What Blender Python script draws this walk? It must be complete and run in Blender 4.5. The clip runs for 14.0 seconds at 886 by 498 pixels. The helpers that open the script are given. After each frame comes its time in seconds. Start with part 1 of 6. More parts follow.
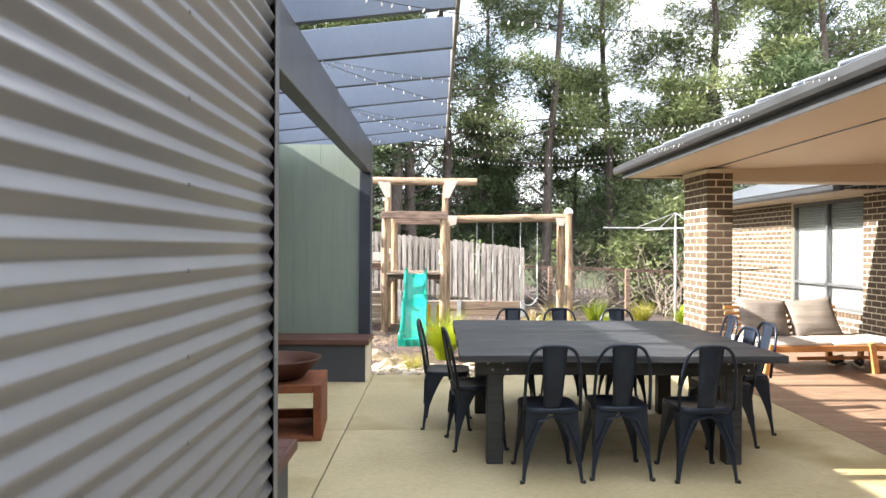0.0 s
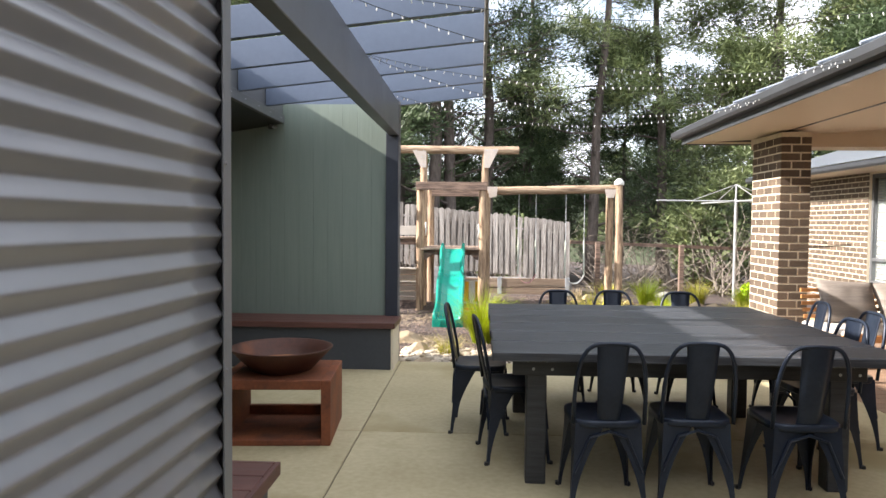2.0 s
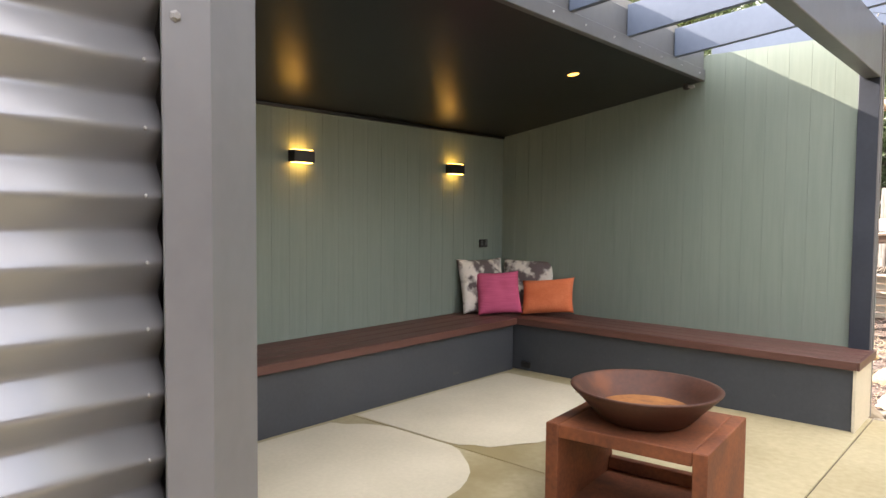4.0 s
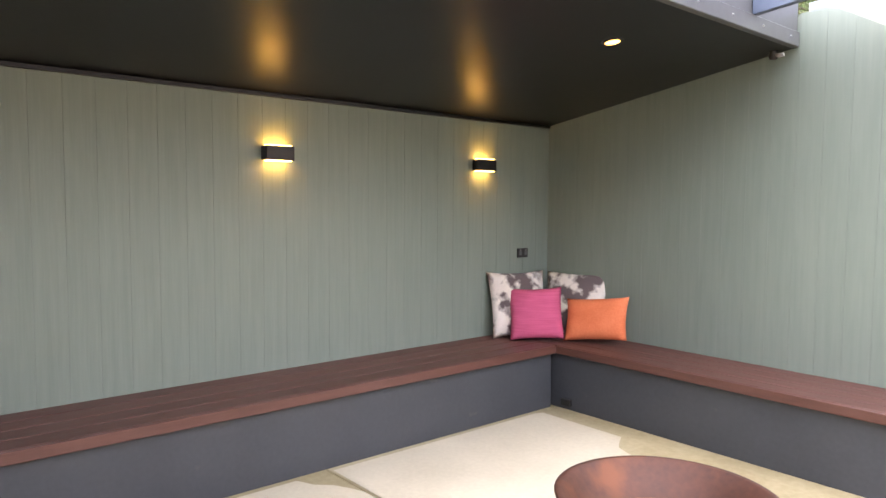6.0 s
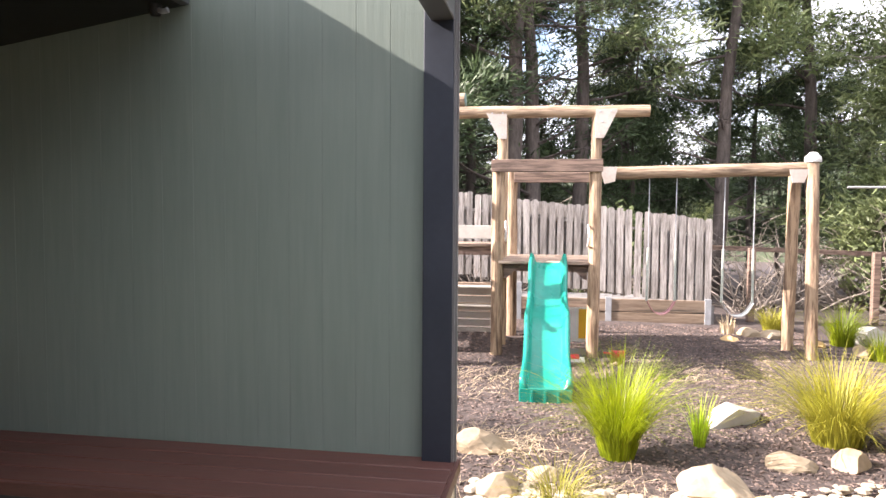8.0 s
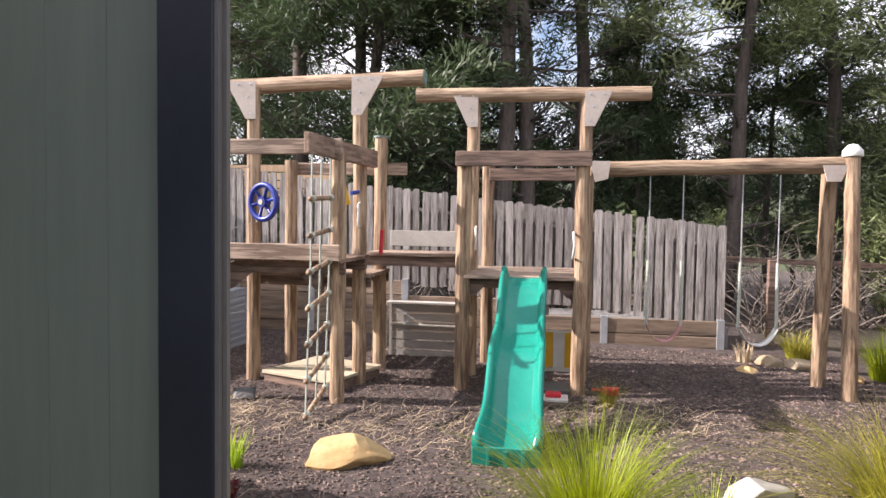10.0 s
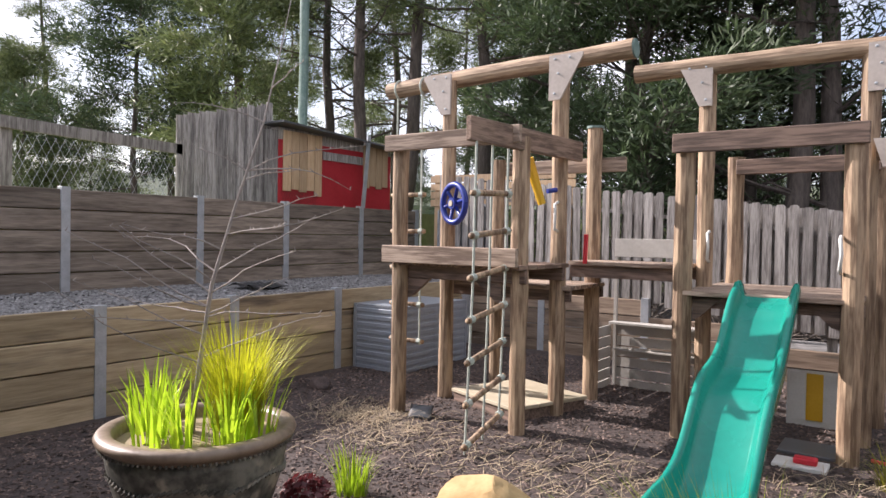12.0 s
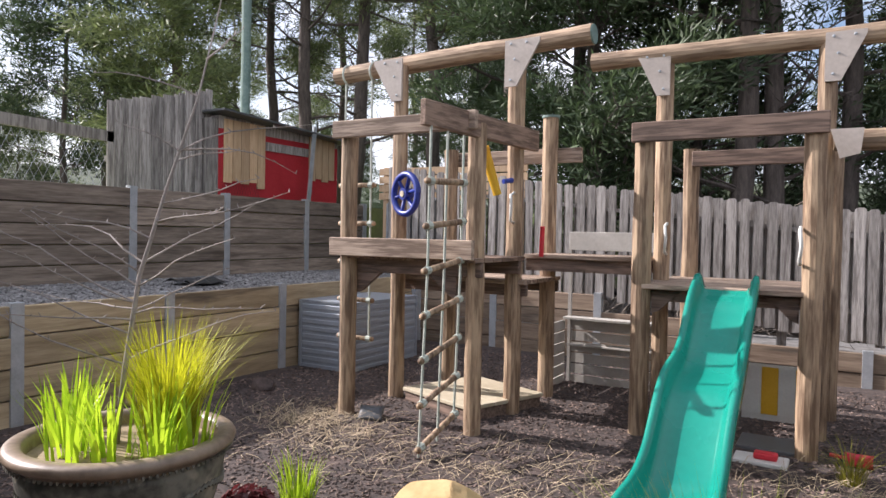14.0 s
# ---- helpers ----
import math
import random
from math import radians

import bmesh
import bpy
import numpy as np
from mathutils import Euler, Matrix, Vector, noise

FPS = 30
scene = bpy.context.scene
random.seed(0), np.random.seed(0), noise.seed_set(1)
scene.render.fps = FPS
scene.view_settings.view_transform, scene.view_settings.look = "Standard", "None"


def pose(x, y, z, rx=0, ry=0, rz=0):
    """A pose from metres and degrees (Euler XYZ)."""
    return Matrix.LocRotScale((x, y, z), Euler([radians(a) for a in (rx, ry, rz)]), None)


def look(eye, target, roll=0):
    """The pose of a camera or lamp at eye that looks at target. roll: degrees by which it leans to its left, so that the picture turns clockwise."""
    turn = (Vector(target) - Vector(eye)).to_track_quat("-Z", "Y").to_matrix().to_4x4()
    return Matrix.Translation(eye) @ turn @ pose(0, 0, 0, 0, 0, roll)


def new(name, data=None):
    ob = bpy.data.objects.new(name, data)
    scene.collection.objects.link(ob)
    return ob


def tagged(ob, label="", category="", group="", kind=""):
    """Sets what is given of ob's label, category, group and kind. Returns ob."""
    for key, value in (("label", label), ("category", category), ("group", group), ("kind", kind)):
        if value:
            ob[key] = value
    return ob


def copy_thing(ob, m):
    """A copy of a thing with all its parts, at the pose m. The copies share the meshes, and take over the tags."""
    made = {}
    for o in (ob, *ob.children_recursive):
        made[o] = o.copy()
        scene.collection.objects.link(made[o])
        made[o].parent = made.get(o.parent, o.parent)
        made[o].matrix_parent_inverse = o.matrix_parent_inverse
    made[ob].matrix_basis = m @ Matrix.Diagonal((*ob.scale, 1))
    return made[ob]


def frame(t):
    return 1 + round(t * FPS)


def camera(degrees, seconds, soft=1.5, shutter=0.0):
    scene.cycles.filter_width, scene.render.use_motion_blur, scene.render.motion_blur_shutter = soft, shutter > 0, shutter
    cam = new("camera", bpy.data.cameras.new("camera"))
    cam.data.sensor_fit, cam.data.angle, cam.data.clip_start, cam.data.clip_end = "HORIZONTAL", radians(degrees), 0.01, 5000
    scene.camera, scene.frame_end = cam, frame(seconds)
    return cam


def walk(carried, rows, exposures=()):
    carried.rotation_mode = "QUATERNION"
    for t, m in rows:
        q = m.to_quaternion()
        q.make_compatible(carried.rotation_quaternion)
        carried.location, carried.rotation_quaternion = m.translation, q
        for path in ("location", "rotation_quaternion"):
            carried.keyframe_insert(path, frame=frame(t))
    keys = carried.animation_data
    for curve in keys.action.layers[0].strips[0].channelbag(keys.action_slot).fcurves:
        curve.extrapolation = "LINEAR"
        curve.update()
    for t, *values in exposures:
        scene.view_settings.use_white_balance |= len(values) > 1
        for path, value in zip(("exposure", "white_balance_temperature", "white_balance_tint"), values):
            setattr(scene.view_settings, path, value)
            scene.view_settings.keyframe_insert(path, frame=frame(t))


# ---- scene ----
cam = camera(65.9, 14.0)

PATH = [
    (0, (0.249, -1.27, 1.437), (0.267, 0.73, 1.432), 0.3),
    (0.5, (0.29, -1.191, 1.429), (0.616, 0.782, 1.401), 0.1),
    (1, (0.323, -1.049, 1.411), (0.669, 0.92, 1.364), 0.5),
    (1.5, (0.325, -0.787, 1.401), (0.498, 1.204, 1.334), 0.1),
    (2, (0.326, -0.42, 1.416), (0.219, 1.575, 1.336), 0.5),
    (2.5, (0.363, -0.01, 1.405), (-0.065, 1.942, 1.32), 0.7),
    (3, (0.389, 0.387, 1.363), (-0.361, 2.239, 1.277), 0.7),
    (3.5, (0.409, 0.798, 1.356), (-0.638, 2.499, 1.264), 0.6),
    (4, (0.355, 1.118, 1.355), (-0.964, 2.617, 1.25), 0.5),
    (4.2, (0.354, 1.244, 1.366), (-1.068, 2.646, 1.255), 0.3),
    (6.3, (0.056, 2.408, 1.47), (-1.468, 3.697, 1.34), 0.4),
    (6.5, (0.02, 2.543, 1.481), (-1.375, 3.97, 1.352), 0.4),
    (7, (-0.037, 2.944, 1.484), (-1.028, 4.678, 1.372), 0.5),
    (7.2, (-0.044, 3.101, 1.485), (-0.866, 4.921, 1.38), 0.4),
    (7.5, (-0.098, 3.343, 1.48), (-0.688, 5.251, 1.373), 0.6),
    (8, (-0.097, 3.678, 1.499), (-0.412, 5.65, 1.393), 0.4),
    (8.2, (-0.055, 3.838, 1.516), (-0.297, 5.82, 1.403), 0.7),
    (10.3, (0.3, 5.383, 1.471), (-0.101, 7.341, 1.391), 0.9),
    (10.5, (0.387, 5.52, 1.436), (-0.104, 7.458, 1.37), 0.9),
    (11, (0.519, 5.831, 1.344), (-0.203, 7.696, 1.313), 0.9),
    (11.5, (0.648, 6.128, 1.349), (-0.307, 7.885, 1.317), 0.9),
    (12, (0.739, 6.371, 1.329), (-0.41, 8.007, 1.29), 1.0),
    (12.5, (0.66, 6.488, 1.306), (-0.603, 8.038, 1.263), 1.0),
    (13, (0.662, 6.601, 1.28), (-0.643, 8.116, 1.24), 1.1),
    (13.5, (0.671, 6.598, 1.29), (-0.572, 8.164, 1.248), 1.1),
    (14, (0.559, 6.559, 1.285), (-0.458, 8.28, 1.241), 1.1),
]
walk(cam, [(t, look(eye, target, roll)) for t, eye, target, roll in PATH], exposures=[(0, 2.2, 6700, 10), (0.6, 1.75, 6700, 11), (2.0, 1.75, 6600, 12), (3, 2.2, 6700, 13), (3.6, 2.55, 7000, 15), (4.2, 3.15, 7400, 16), (6.5, 3.8, 6800, 23), (7.2, 3.05, 6700, 23), (8.2, 1.9, 6700, 19), (10.4, 1.05, 6600, 20), (14, 0.8, 6300, 17)])

# ---- world, sun, exposure ----
SUN_DIR = Vector((1.0, 0.15, -0.60)).normalized()
sun_data = bpy.data.lights.new("sun", "SUN")
sun_data.energy, sun_data.angle, sun_data.color = 5.0, radians(0.53), (1.0, 0.935, 0.87)
sun = new("sun", sun_data)
sun.matrix_world = look((-30, -4, 20), Vector((-30, -4, 20)) + SUN_DIR)

world = bpy.data.worlds.new("sky")
scene.world = world
world.use_nodes = True
wn, wl = world.node_tree.nodes, world.node_tree.links
wn.clear()
w_out = wn.new("ShaderNodeOutputWorld")
w_bg = wn.new("ShaderNodeBackground")
w_sky = wn.new("ShaderNodeTexSky")
w_sky.sky_type, w_sky.sun_disc = "NISHITA", False
w_sky.sun_elevation = math.asin(-SUN_DIR.z)
w_sky.sun_rotation = math.atan2(-SUN_DIR.x, -SUN_DIR.y)
w_sky.air_density, w_sky.dust_density, w_sky.ozone_density = 1.0, 1.6, 1.0
w_co = wn.new("ShaderNodeTexCoord")
w_noise = wn.new("ShaderNodeTexNoise")
w_noise.inputs["Scale"].default_value, w_noise.inputs["Detail"].default_value = 2.6, 7
w_noise.inputs["Roughness"].default_value = 0.58
w_ramp = wn.new("ShaderNodeValToRGB")
w_ramp.color_ramp.elements[0].position, w_ramp.color_ramp.elements[1].position = 0.34, 0.62
w_mix = wn.new("ShaderNodeMix")
w_mix.data_type = "RGBA"
w_mix.inputs["B"].default_value = (8.6, 8.9, 9.4, 1)
wl.new(w_co.outputs["Generated"], w_noise.inputs["Vector"])
wl.new(w_noise.outputs["Fac"], w_ramp.inputs["Fac"])
wl.new(w_ramp.outputs["Color"], w_mix.inputs["Factor"])
wl.new(w_sky.outputs["Color"], w_mix.inputs["A"])
wl.new(w_mix.outputs["Result"], w_bg.inputs["Color"])
w_bg.inputs["Strength"].default_value = 0.105
wl.new(w_bg.outputs["Background"], w_out.inputs["Surface"])

# ---- materials ----
def rgb(c):
    return (c[0], c[1], c[2], 1.0)


def surface(name, dark, light, rough=0.7, metal=0.0, scale=6.0, stretch=(1, 1, 1), fine=60.0, bump=0.15,
            piece=0.0, spots=None, coat=0.0, lo=0.35, hi=0.65, specular=0.5, shine=0.12):
    """Two-scale noise between two colours, fine relief, and a change from piece to piece."""
    m = bpy.data.materials.new(name)
    m.use_nodes = True
    n, l = m.node_tree.nodes, m.node_tree.links
    b = n["Principled BSDF"]
    b.inputs["Metallic"].default_value = metal
    b.inputs["Coat Weight"].default_value = coat
    b.inputs["Specular IOR Level"].default_value = specular
    co = n.new("ShaderNodeTexCoord")
    mp = n.new("ShaderNodeMapping")
    mp.inputs["Scale"].default_value = stretch
    l.new(co.outputs["Object"], mp.inputs["Vector"])
    info = n.new("ShaderNodeObjectInfo")
    off = n.new("ShaderNodeVectorMath")
    off.operation = "ADD"
    sh = n.new("ShaderNodeMath")
    sh.operation = "MULTIPLY"
    sh.inputs[1].default_value = 37.0
    l.new(info.outputs["Random"], sh.inputs[0])
    l.new(mp.outputs["Vector"], off.inputs[0])
    l.new(sh.outputs[0], off.inputs[1])
    n1 = n.new("ShaderNodeTexNoise")
    n1.inputs["Scale"].default_value, n1.inputs["Detail"].default_value = scale, 6
    n2 = n.new("ShaderNodeTexNoise")
    n2.inputs["Scale"].default_value, n2.inputs["Detail"].default_value = fine, 4
    l.new(off.outputs[0], n1.inputs["Vector"])
    l.new(off.outputs[0], n2.inputs["Vector"])
    add = n.new("ShaderNodeMix")
    add.inputs["Factor"].default_value = 0.35
    l.new(n1.outputs["Fac"], add.inputs["A"])
    l.new(n2.outputs["Fac"], add.inputs["B"])
    ramp = n.new("ShaderNodeValToRGB")
    ramp.color_ramp.elements[0].position, ramp.color_ramp.elements[1].position = lo, hi
    ramp.color_ramp.elements[0].color, ramp.color_ramp.elements[1].color = rgb(dark), rgb(light)
    l.new(add.outputs["Result"], ramp.inputs["Fac"])
    col = ramp.outputs["Color"]
    if spots:
        n3 = n.new("ShaderNodeTexNoise")
        n3.inputs["Scale"].default_value, n3.inputs["Detail"].default_value = spots[1], 5
        l.new(off.outputs[0], n3.inputs["Vector"])
        r3 = n.new("ShaderNodeValToRGB")
        r3.color_ramp.elements[0].position, r3.color_ramp.elements[1].position = spots[2], spots[2] + 0.12
        mx = n.new("ShaderNodeMix")
        mx.data_type = "RGBA"
        mx.inputs["B"].default_value = rgb(spots[0])
        l.new(n3.outputs["Fac"], r3.inputs["Fac"])
        l.new(r3.outputs["Color"], mx.inputs["Factor"])
        l.new(col, mx.inputs["A"])
        col = mx.outputs["Result"]
    if piece:
        hs = n.new("ShaderNodeHueSaturation")
        rg = n.new("ShaderNodeMapRange")
        rg.inputs["To Min"].default_value, rg.inputs["To Max"].default_value = 1 - piece, 1 + piece
        l.new(info.outputs["Random"], rg.inputs["Value"])
        l.new(rg.outputs["Result"], hs.inputs["Value"])
        l.new(col, hs.inputs["Color"])
        col = hs.outputs["Color"]
    l.new(col, b.inputs["Base Color"])
    rr = n.new("ShaderNodeMapRange")
    rr.inputs["To Min"].default_value, rr.inputs["To Max"].default_value = max(0.03, rough - shine), min(1, rough + shine)
    l.new(n1.outputs["Fac"], rr.inputs["Value"])
    l.new(rr.outputs["Result"], b.inputs["Roughness"])
    if bump:
        bp = n.new("ShaderNodeBump")
        bp.inputs["Strength"].default_value, bp.inputs["Distance"].default_value = bump, 0.01
        l.new(add.outputs["Result"], bp.inputs["Height"])
        l.new(bp.outputs["Normal"], b.inputs["Normal"])
    return m


def islands(m, amount):
    """Adds a change of brightness from piece to piece of a joined mesh."""
    n, l = m.node_tree.nodes, m.node_tree.links
    b = n["Principled BSDF"]
    src = b.inputs["Base Color"].links[0].from_socket
    geo = n.new("ShaderNodeNewGeometry")
    hs = n.new("ShaderNodeHueSaturation")
    rg = n.new("ShaderNodeMapRange")
    rg.inputs["To Min"].default_value, rg.inputs["To Max"].default_value = 1 - amount, 1 + amount
    l.new(geo.outputs["Random Per Island"], rg.inputs["Value"])
    l.new(rg.outputs["Result"], hs.inputs["Value"])
    l.new(src, hs.inputs["Color"])
    l.new(hs.outputs["Color"], b.inputs["Base Color"])
    return m


def glow(name, color, strength):
    m = bpy.data.materials.new(name)
    m.use_nodes = True
    b = m.node_tree.nodes["Principled BSDF"]
    b.inputs["Base Color"].default_value = rgb(color)
    b.inputs["Emission Color"].default_value = rgb(color)
    b.inputs["Emission Strength"].default_value = strength
    return m


def leafy(name, dark, light, rough=0.55, through_light=0.25):
    """Leaves and grass: blades vary, and let some light through."""
    m = surface(name, dark, light, rough=rough, scale=1.3, fine=9, bump=0, piece=0.15)
    islands(m, 0.35)
    n, l = m.node_tree.nodes, m.node_tree.links
    b = n["Principled BSDF"]
    tr = n.new("ShaderNodeBsdfTranslucent")
    l.new(b.inputs["Base Color"].links[0].from_socket, tr.inputs["Color"])
    mx = n.new("ShaderNodeMixShader")
    mx.inputs["Fac"].default_value = through_light
    l.new(b.outputs["BSDF"], mx.inputs[1])
    l.new(tr.outputs["BSDF"], mx.inputs[2])
    l.new(mx.outputs["Shader"], n["Material Output"].inputs["Surface"])
    return m


M = {}
M["concrete"] = surface("concrete", (0.36, 0.30, 0.17), (0.50, 0.435, 0.27), 0.62, scale=1.1, fine=26, bump=0.05,
                        spots=((0.31, 0.25, 0.125), 0.9, 0.55))
M["concrete_dry"] = surface("concrete_dry", (0.58, 0.53, 0.40), (0.68, 0.62, 0.48), 0.8, scale=2, fine=40, bump=0.05)
M["joint"] = surface("joint_dark", (0.05, 0.045, 0.03), (0.09, 0.08, 0.06), 0.9)
M["steel_grey"] = surface("corrugated_steel_grey", (0.265, 0.265, 0.275), (0.295, 0.295, 0.305), 0.33, metal=0.5, scale=1.2, fine=9, bump=0, shine=0.02)
M["trim_grey"] = surface("trim_grey", (0.17, 0.165, 0.16), (0.20, 0.195, 0.19), 0.42, scale=2, fine=30, bump=0.02, spots=((0.2, 0.19, 0.18), 9, 0.7))
M["flashing"] = surface("painted_flashing", (0.125, 0.125, 0.13), (0.15, 0.15, 0.155), 0.36, scale=2, fine=30, bump=0.02)
M["green_board"] = surface("green_board", (0.195, 0.243, 0.208), (0.222, 0.27, 0.23), 0.5, scale=5, stretch=(6, 6, 0.35), fine=14, bump=0.16)
M["green_dark"] = surface("groove_green", (0.13, 0.16, 0.135), (0.15, 0.18, 0.15), 0.8)
M["navy"] = surface("navy_paint", (0.022, 0.028, 0.040), (0.03, 0.037, 0.052), 0.5, scale=4, fine=40, bump=0.06)
M["bench_front"] = surface("bench_front_paint", (0.042, 0.048, 0.058), (0.055, 0.062, 0.072), 0.55, scale=3, fine=40, bump=0.08, spots=((0.09, 0.09, 0.085), 11, 0.7))
M["rafter"] = surface("rafter_paint", (0.082, 0.110, 0.165), (0.10, 0.13, 0.19), 0.42, scale=2, fine=30, bump=0.03)
M["beam"] = surface("beam_paint", (0.085, 0.09, 0.095), (0.11, 0.115, 0.12), 0.33, scale=2, fine=20, bump=0.03)
M["ceiling_black"] = surface("ceiling_black", (0.008, 0.008, 0.009), (0.011, 0.011, 0.012), 0.33, scale=3, fine=30, bump=0, shine=0.02, specular=0.4)
M["merbau"] = surface("red_brown_composite", (0.085, 0.036, 0.028), (0.13, 0.056, 0.043), 0.5, scale=5, stretch=(0.6, 8, 8), fine=30, bump=0.15, piece=0.1)
M["merbau_y"] = surface("red_brown_composite_y", (0.085, 0.036, 0.028), (0.13, 0.056, 0.043), 0.5, scale=5, stretch=(8, 0.6, 8), fine=30, bump=0.15, piece=0.1)
M["corten"] = surface("corten", (0.13, 0.042, 0.02), (0.27, 0.085, 0.032), 0.75, metal=0.15, scale=4, fine=50, bump=0.12, spots=((0.09, 0.035, 0.022), 3, 0.56))
M["bowl"] = surface("rust_bowl", (0.05, 0.02, 0.013), (0.10, 0.036, 0.02), 0.55, metal=0.3, scale=4, fine=50, bump=0.1, spots=((0.15, 0.05, 0.02), 3.5, 0.58))
M["ash"] = surface("orange_rust_ash", (0.20, 0.07, 0.02), (0.36, 0.15, 0.04), 0.9, scale=9, fine=50, bump=0.5, spots=((0.07, 0.03, 0.02), 6, 0.56))
M["table"] = surface("black_stained_timber", (0.013, 0.015, 0.019), (0.036, 0.039, 0.044), 0.40, scale=4, stretch=(0.5, 9, 9), fine=22, bump=0.3, piece=0.2)
M["table_top"] = surface("weathered_black_timber", (0.020, 0.023, 0.029), (0.062, 0.066, 0.074), 0.42, scale=4, stretch=(0.5, 9, 9), fine=22, bump=0.3, piece=0.25, lo=0.4, hi=0.62)
M["chair"] = surface("dark_blue_steel", (0.010, 0.015, 0.027), (0.018, 0.026, 0.042), 0.34, metal=0.2, scale=6, fine=50, bump=0.03, spots=((0.05, 0.055, 0.06), 14, 0.75), specular=0.35)
M["white_lamp"] = glow("warm_lamp", (1.0, 0.52, 0.10), 3.1)
M["down_lamp"] = glow("downlight_lens", (1.0, 0.50, 0.10), 0.8)
M["black_metal"] = surface("black_metal", (0.012, 0.012, 0.013), (0.02, 0.02, 0.02), 0.4, scale=8, bump=0.02)
M["pink"] = surface("pink_cord_cloth", (0.50, 0.075, 0.17), (0.62, 0.12, 0.24), 0.9, scale=5, stretch=(1, 1, 30), fine=60, bump=0.4)
M["orange"] = surface("orange_cloth", (0.68, 0.16, 0.06), (0.80, 0.24, 0.11), 0.9, scale=6, fine=90, bump=0.25)
M["floral"] = surface("floral_cloth", (0.66, 0.62, 0.56), (0.76, 0.72, 0.66), 0.9, scale=8, fine=90, bump=0.15, spots=((0.12, 0.095, 0.095), 9, 0.45))
M["galv"] = surface("galvanised", (0.36, 0.38, 0.40), (0.50, 0.52, 0.54), 0.45, metal=0.4, scale=9, fine=60, bump=0.03)
M["sleeper"] = surface("weathered_sleeper", (0.12, 0.092, 0.07), (0.32, 0.26, 0.205), 0.85, scale=3.2, stretch=(7, 0.6, 7), fine=12, bump=0.4, piece=0.34, spots=((0.10, 0.075, 0.055), 1.3, 0.58))
M["sleeper_pale"] = surface("pale_pine_sleeper", (0.29, 0.215, 0.125), (0.50, 0.395, 0.25), 0.85, scale=3.2, stretch=(7, 0.6, 7), fine=12, bump=0.4, piece=0.24, spots=((0.15, 0.115, 0.08), 1.3, 0.60))
M["sleeper_x"] = surface("weathered_sleeper_x", (0.16, 0.11, 0.075), (0.33, 0.25, 0.18), 0.85, scale=3.2, stretch=(0.6, 7, 7), fine=12, bump=0.4, piece=0.25, spots=((0.08, 0.065, 0.05), 1.3, 0.58))
M["picket"] = surface("grey_weathered_picket", (0.18, 0.162, 0.148), (0.42, 0.39, 0.36), 0.9, lo=0.4, hi=0.6, scale=3, stretch=(9, 9, 0.7), fine=12, bump=0.35, piece=0.25)
M["log"] = surface("treated_pine_log", (0.17, 0.108, 0.065), (0.43, 0.31, 0.20), 0.75, lo=0.42, hi=0.58, scale=3.0, stretch=(7, 7, 0.7), fine=10, bump=0.45, piece=0.15, spots=((0.11, 0.07, 0.045), 2.2, 0.6))
M["log_x"] = surface("treated_pine_log_x", (0.20, 0.135, 0.085), (0.43, 0.315, 0.21), 0.75, lo=0.42, hi=0.58, scale=3.0, stretch=(0.7, 7, 7), fine=10, bump=0.45, piece=0.15, spots=((0.12, 0.075, 0.05), 2.2, 0.6))
M["board_x"] = surface("pine_board_x", (0.17, 0.118, 0.085), (0.44, 0.335, 0.255), 0.8, lo=0.42, hi=0.58, scale=3.0, stretch=(0.8, 10, 10), fine=9, bump=0.4, piece=0.2)
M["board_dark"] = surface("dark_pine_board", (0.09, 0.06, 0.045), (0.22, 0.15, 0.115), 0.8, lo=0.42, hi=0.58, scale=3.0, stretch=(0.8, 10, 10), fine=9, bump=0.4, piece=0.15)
M["board_y"] = surface("pine_board_y", (0.13, 0.085, 0.06), (0.30, 0.205, 0.15), 0.8, lo=0.42, hi=0.58, scale=3.0, stretch=(10, 0.8, 10), fine=9, bump=0.4, piece=0.2)
M["ply"] = surface("pale_plywood", (0.42, 0.36, 0.25), (0.54, 0.47, 0.34), 0.8, scale=3, fine=18, bump=0.15)
M["plate"] = surface("grey_pink_plate", (0.40, 0.345, 0.30), (0.50, 0.44, 0.39), 0.55, scale=5, fine=40, bump=0.05)
M["slide"] = surface("green_plastic", (0.003, 0.205, 0.155), (0.006, 0.255, 0.19), 0.26, scale=2, fine=30, bump=0.02, specular=0.4)
M["blue_plastic"] = surface("blue_plastic", (0.012, 0.03, 0.22), (0.02, 0.045, 0.30), 0.4, scale=4, bump=0.02)
M["yellow"] = surface("yellow_plastic", (0.70, 0.40, 0.02), (0.80, 0.48, 0.04), 0.45, bump=0.02)
M["red_plastic"] = surface("red_plastic", (0.55, 0.02, 0.03), (0.65, 0.04, 0.06), 0.45, bump=0.02)
M["white_plastic"] = surface("white_plastic", (0.62, 0.62, 0.58), (0.74, 0.74, 0.70), 0.5, bump=0.02)
M["rope"] = surface("pale_rope", (0.34, 0.38, 0.33), (0.52, 0.55, 0.48), 0.9, scale=30, fine=160, bump=0.4)
M["white_slat"] = surface("grey_white_slat", (0.40, 0.375, 0.335), (0.52, 0.495, 0.45), 0.7, scale=4, fine=40, bump=0.1, piece=0.06)
M["zinc_blue"] = surface("blue_grey_steel", (0.30, 0.335, 0.38), (0.38, 0.415, 0.46), 0.4, metal=0.3, scale=4, fine=30, bump=0.03)
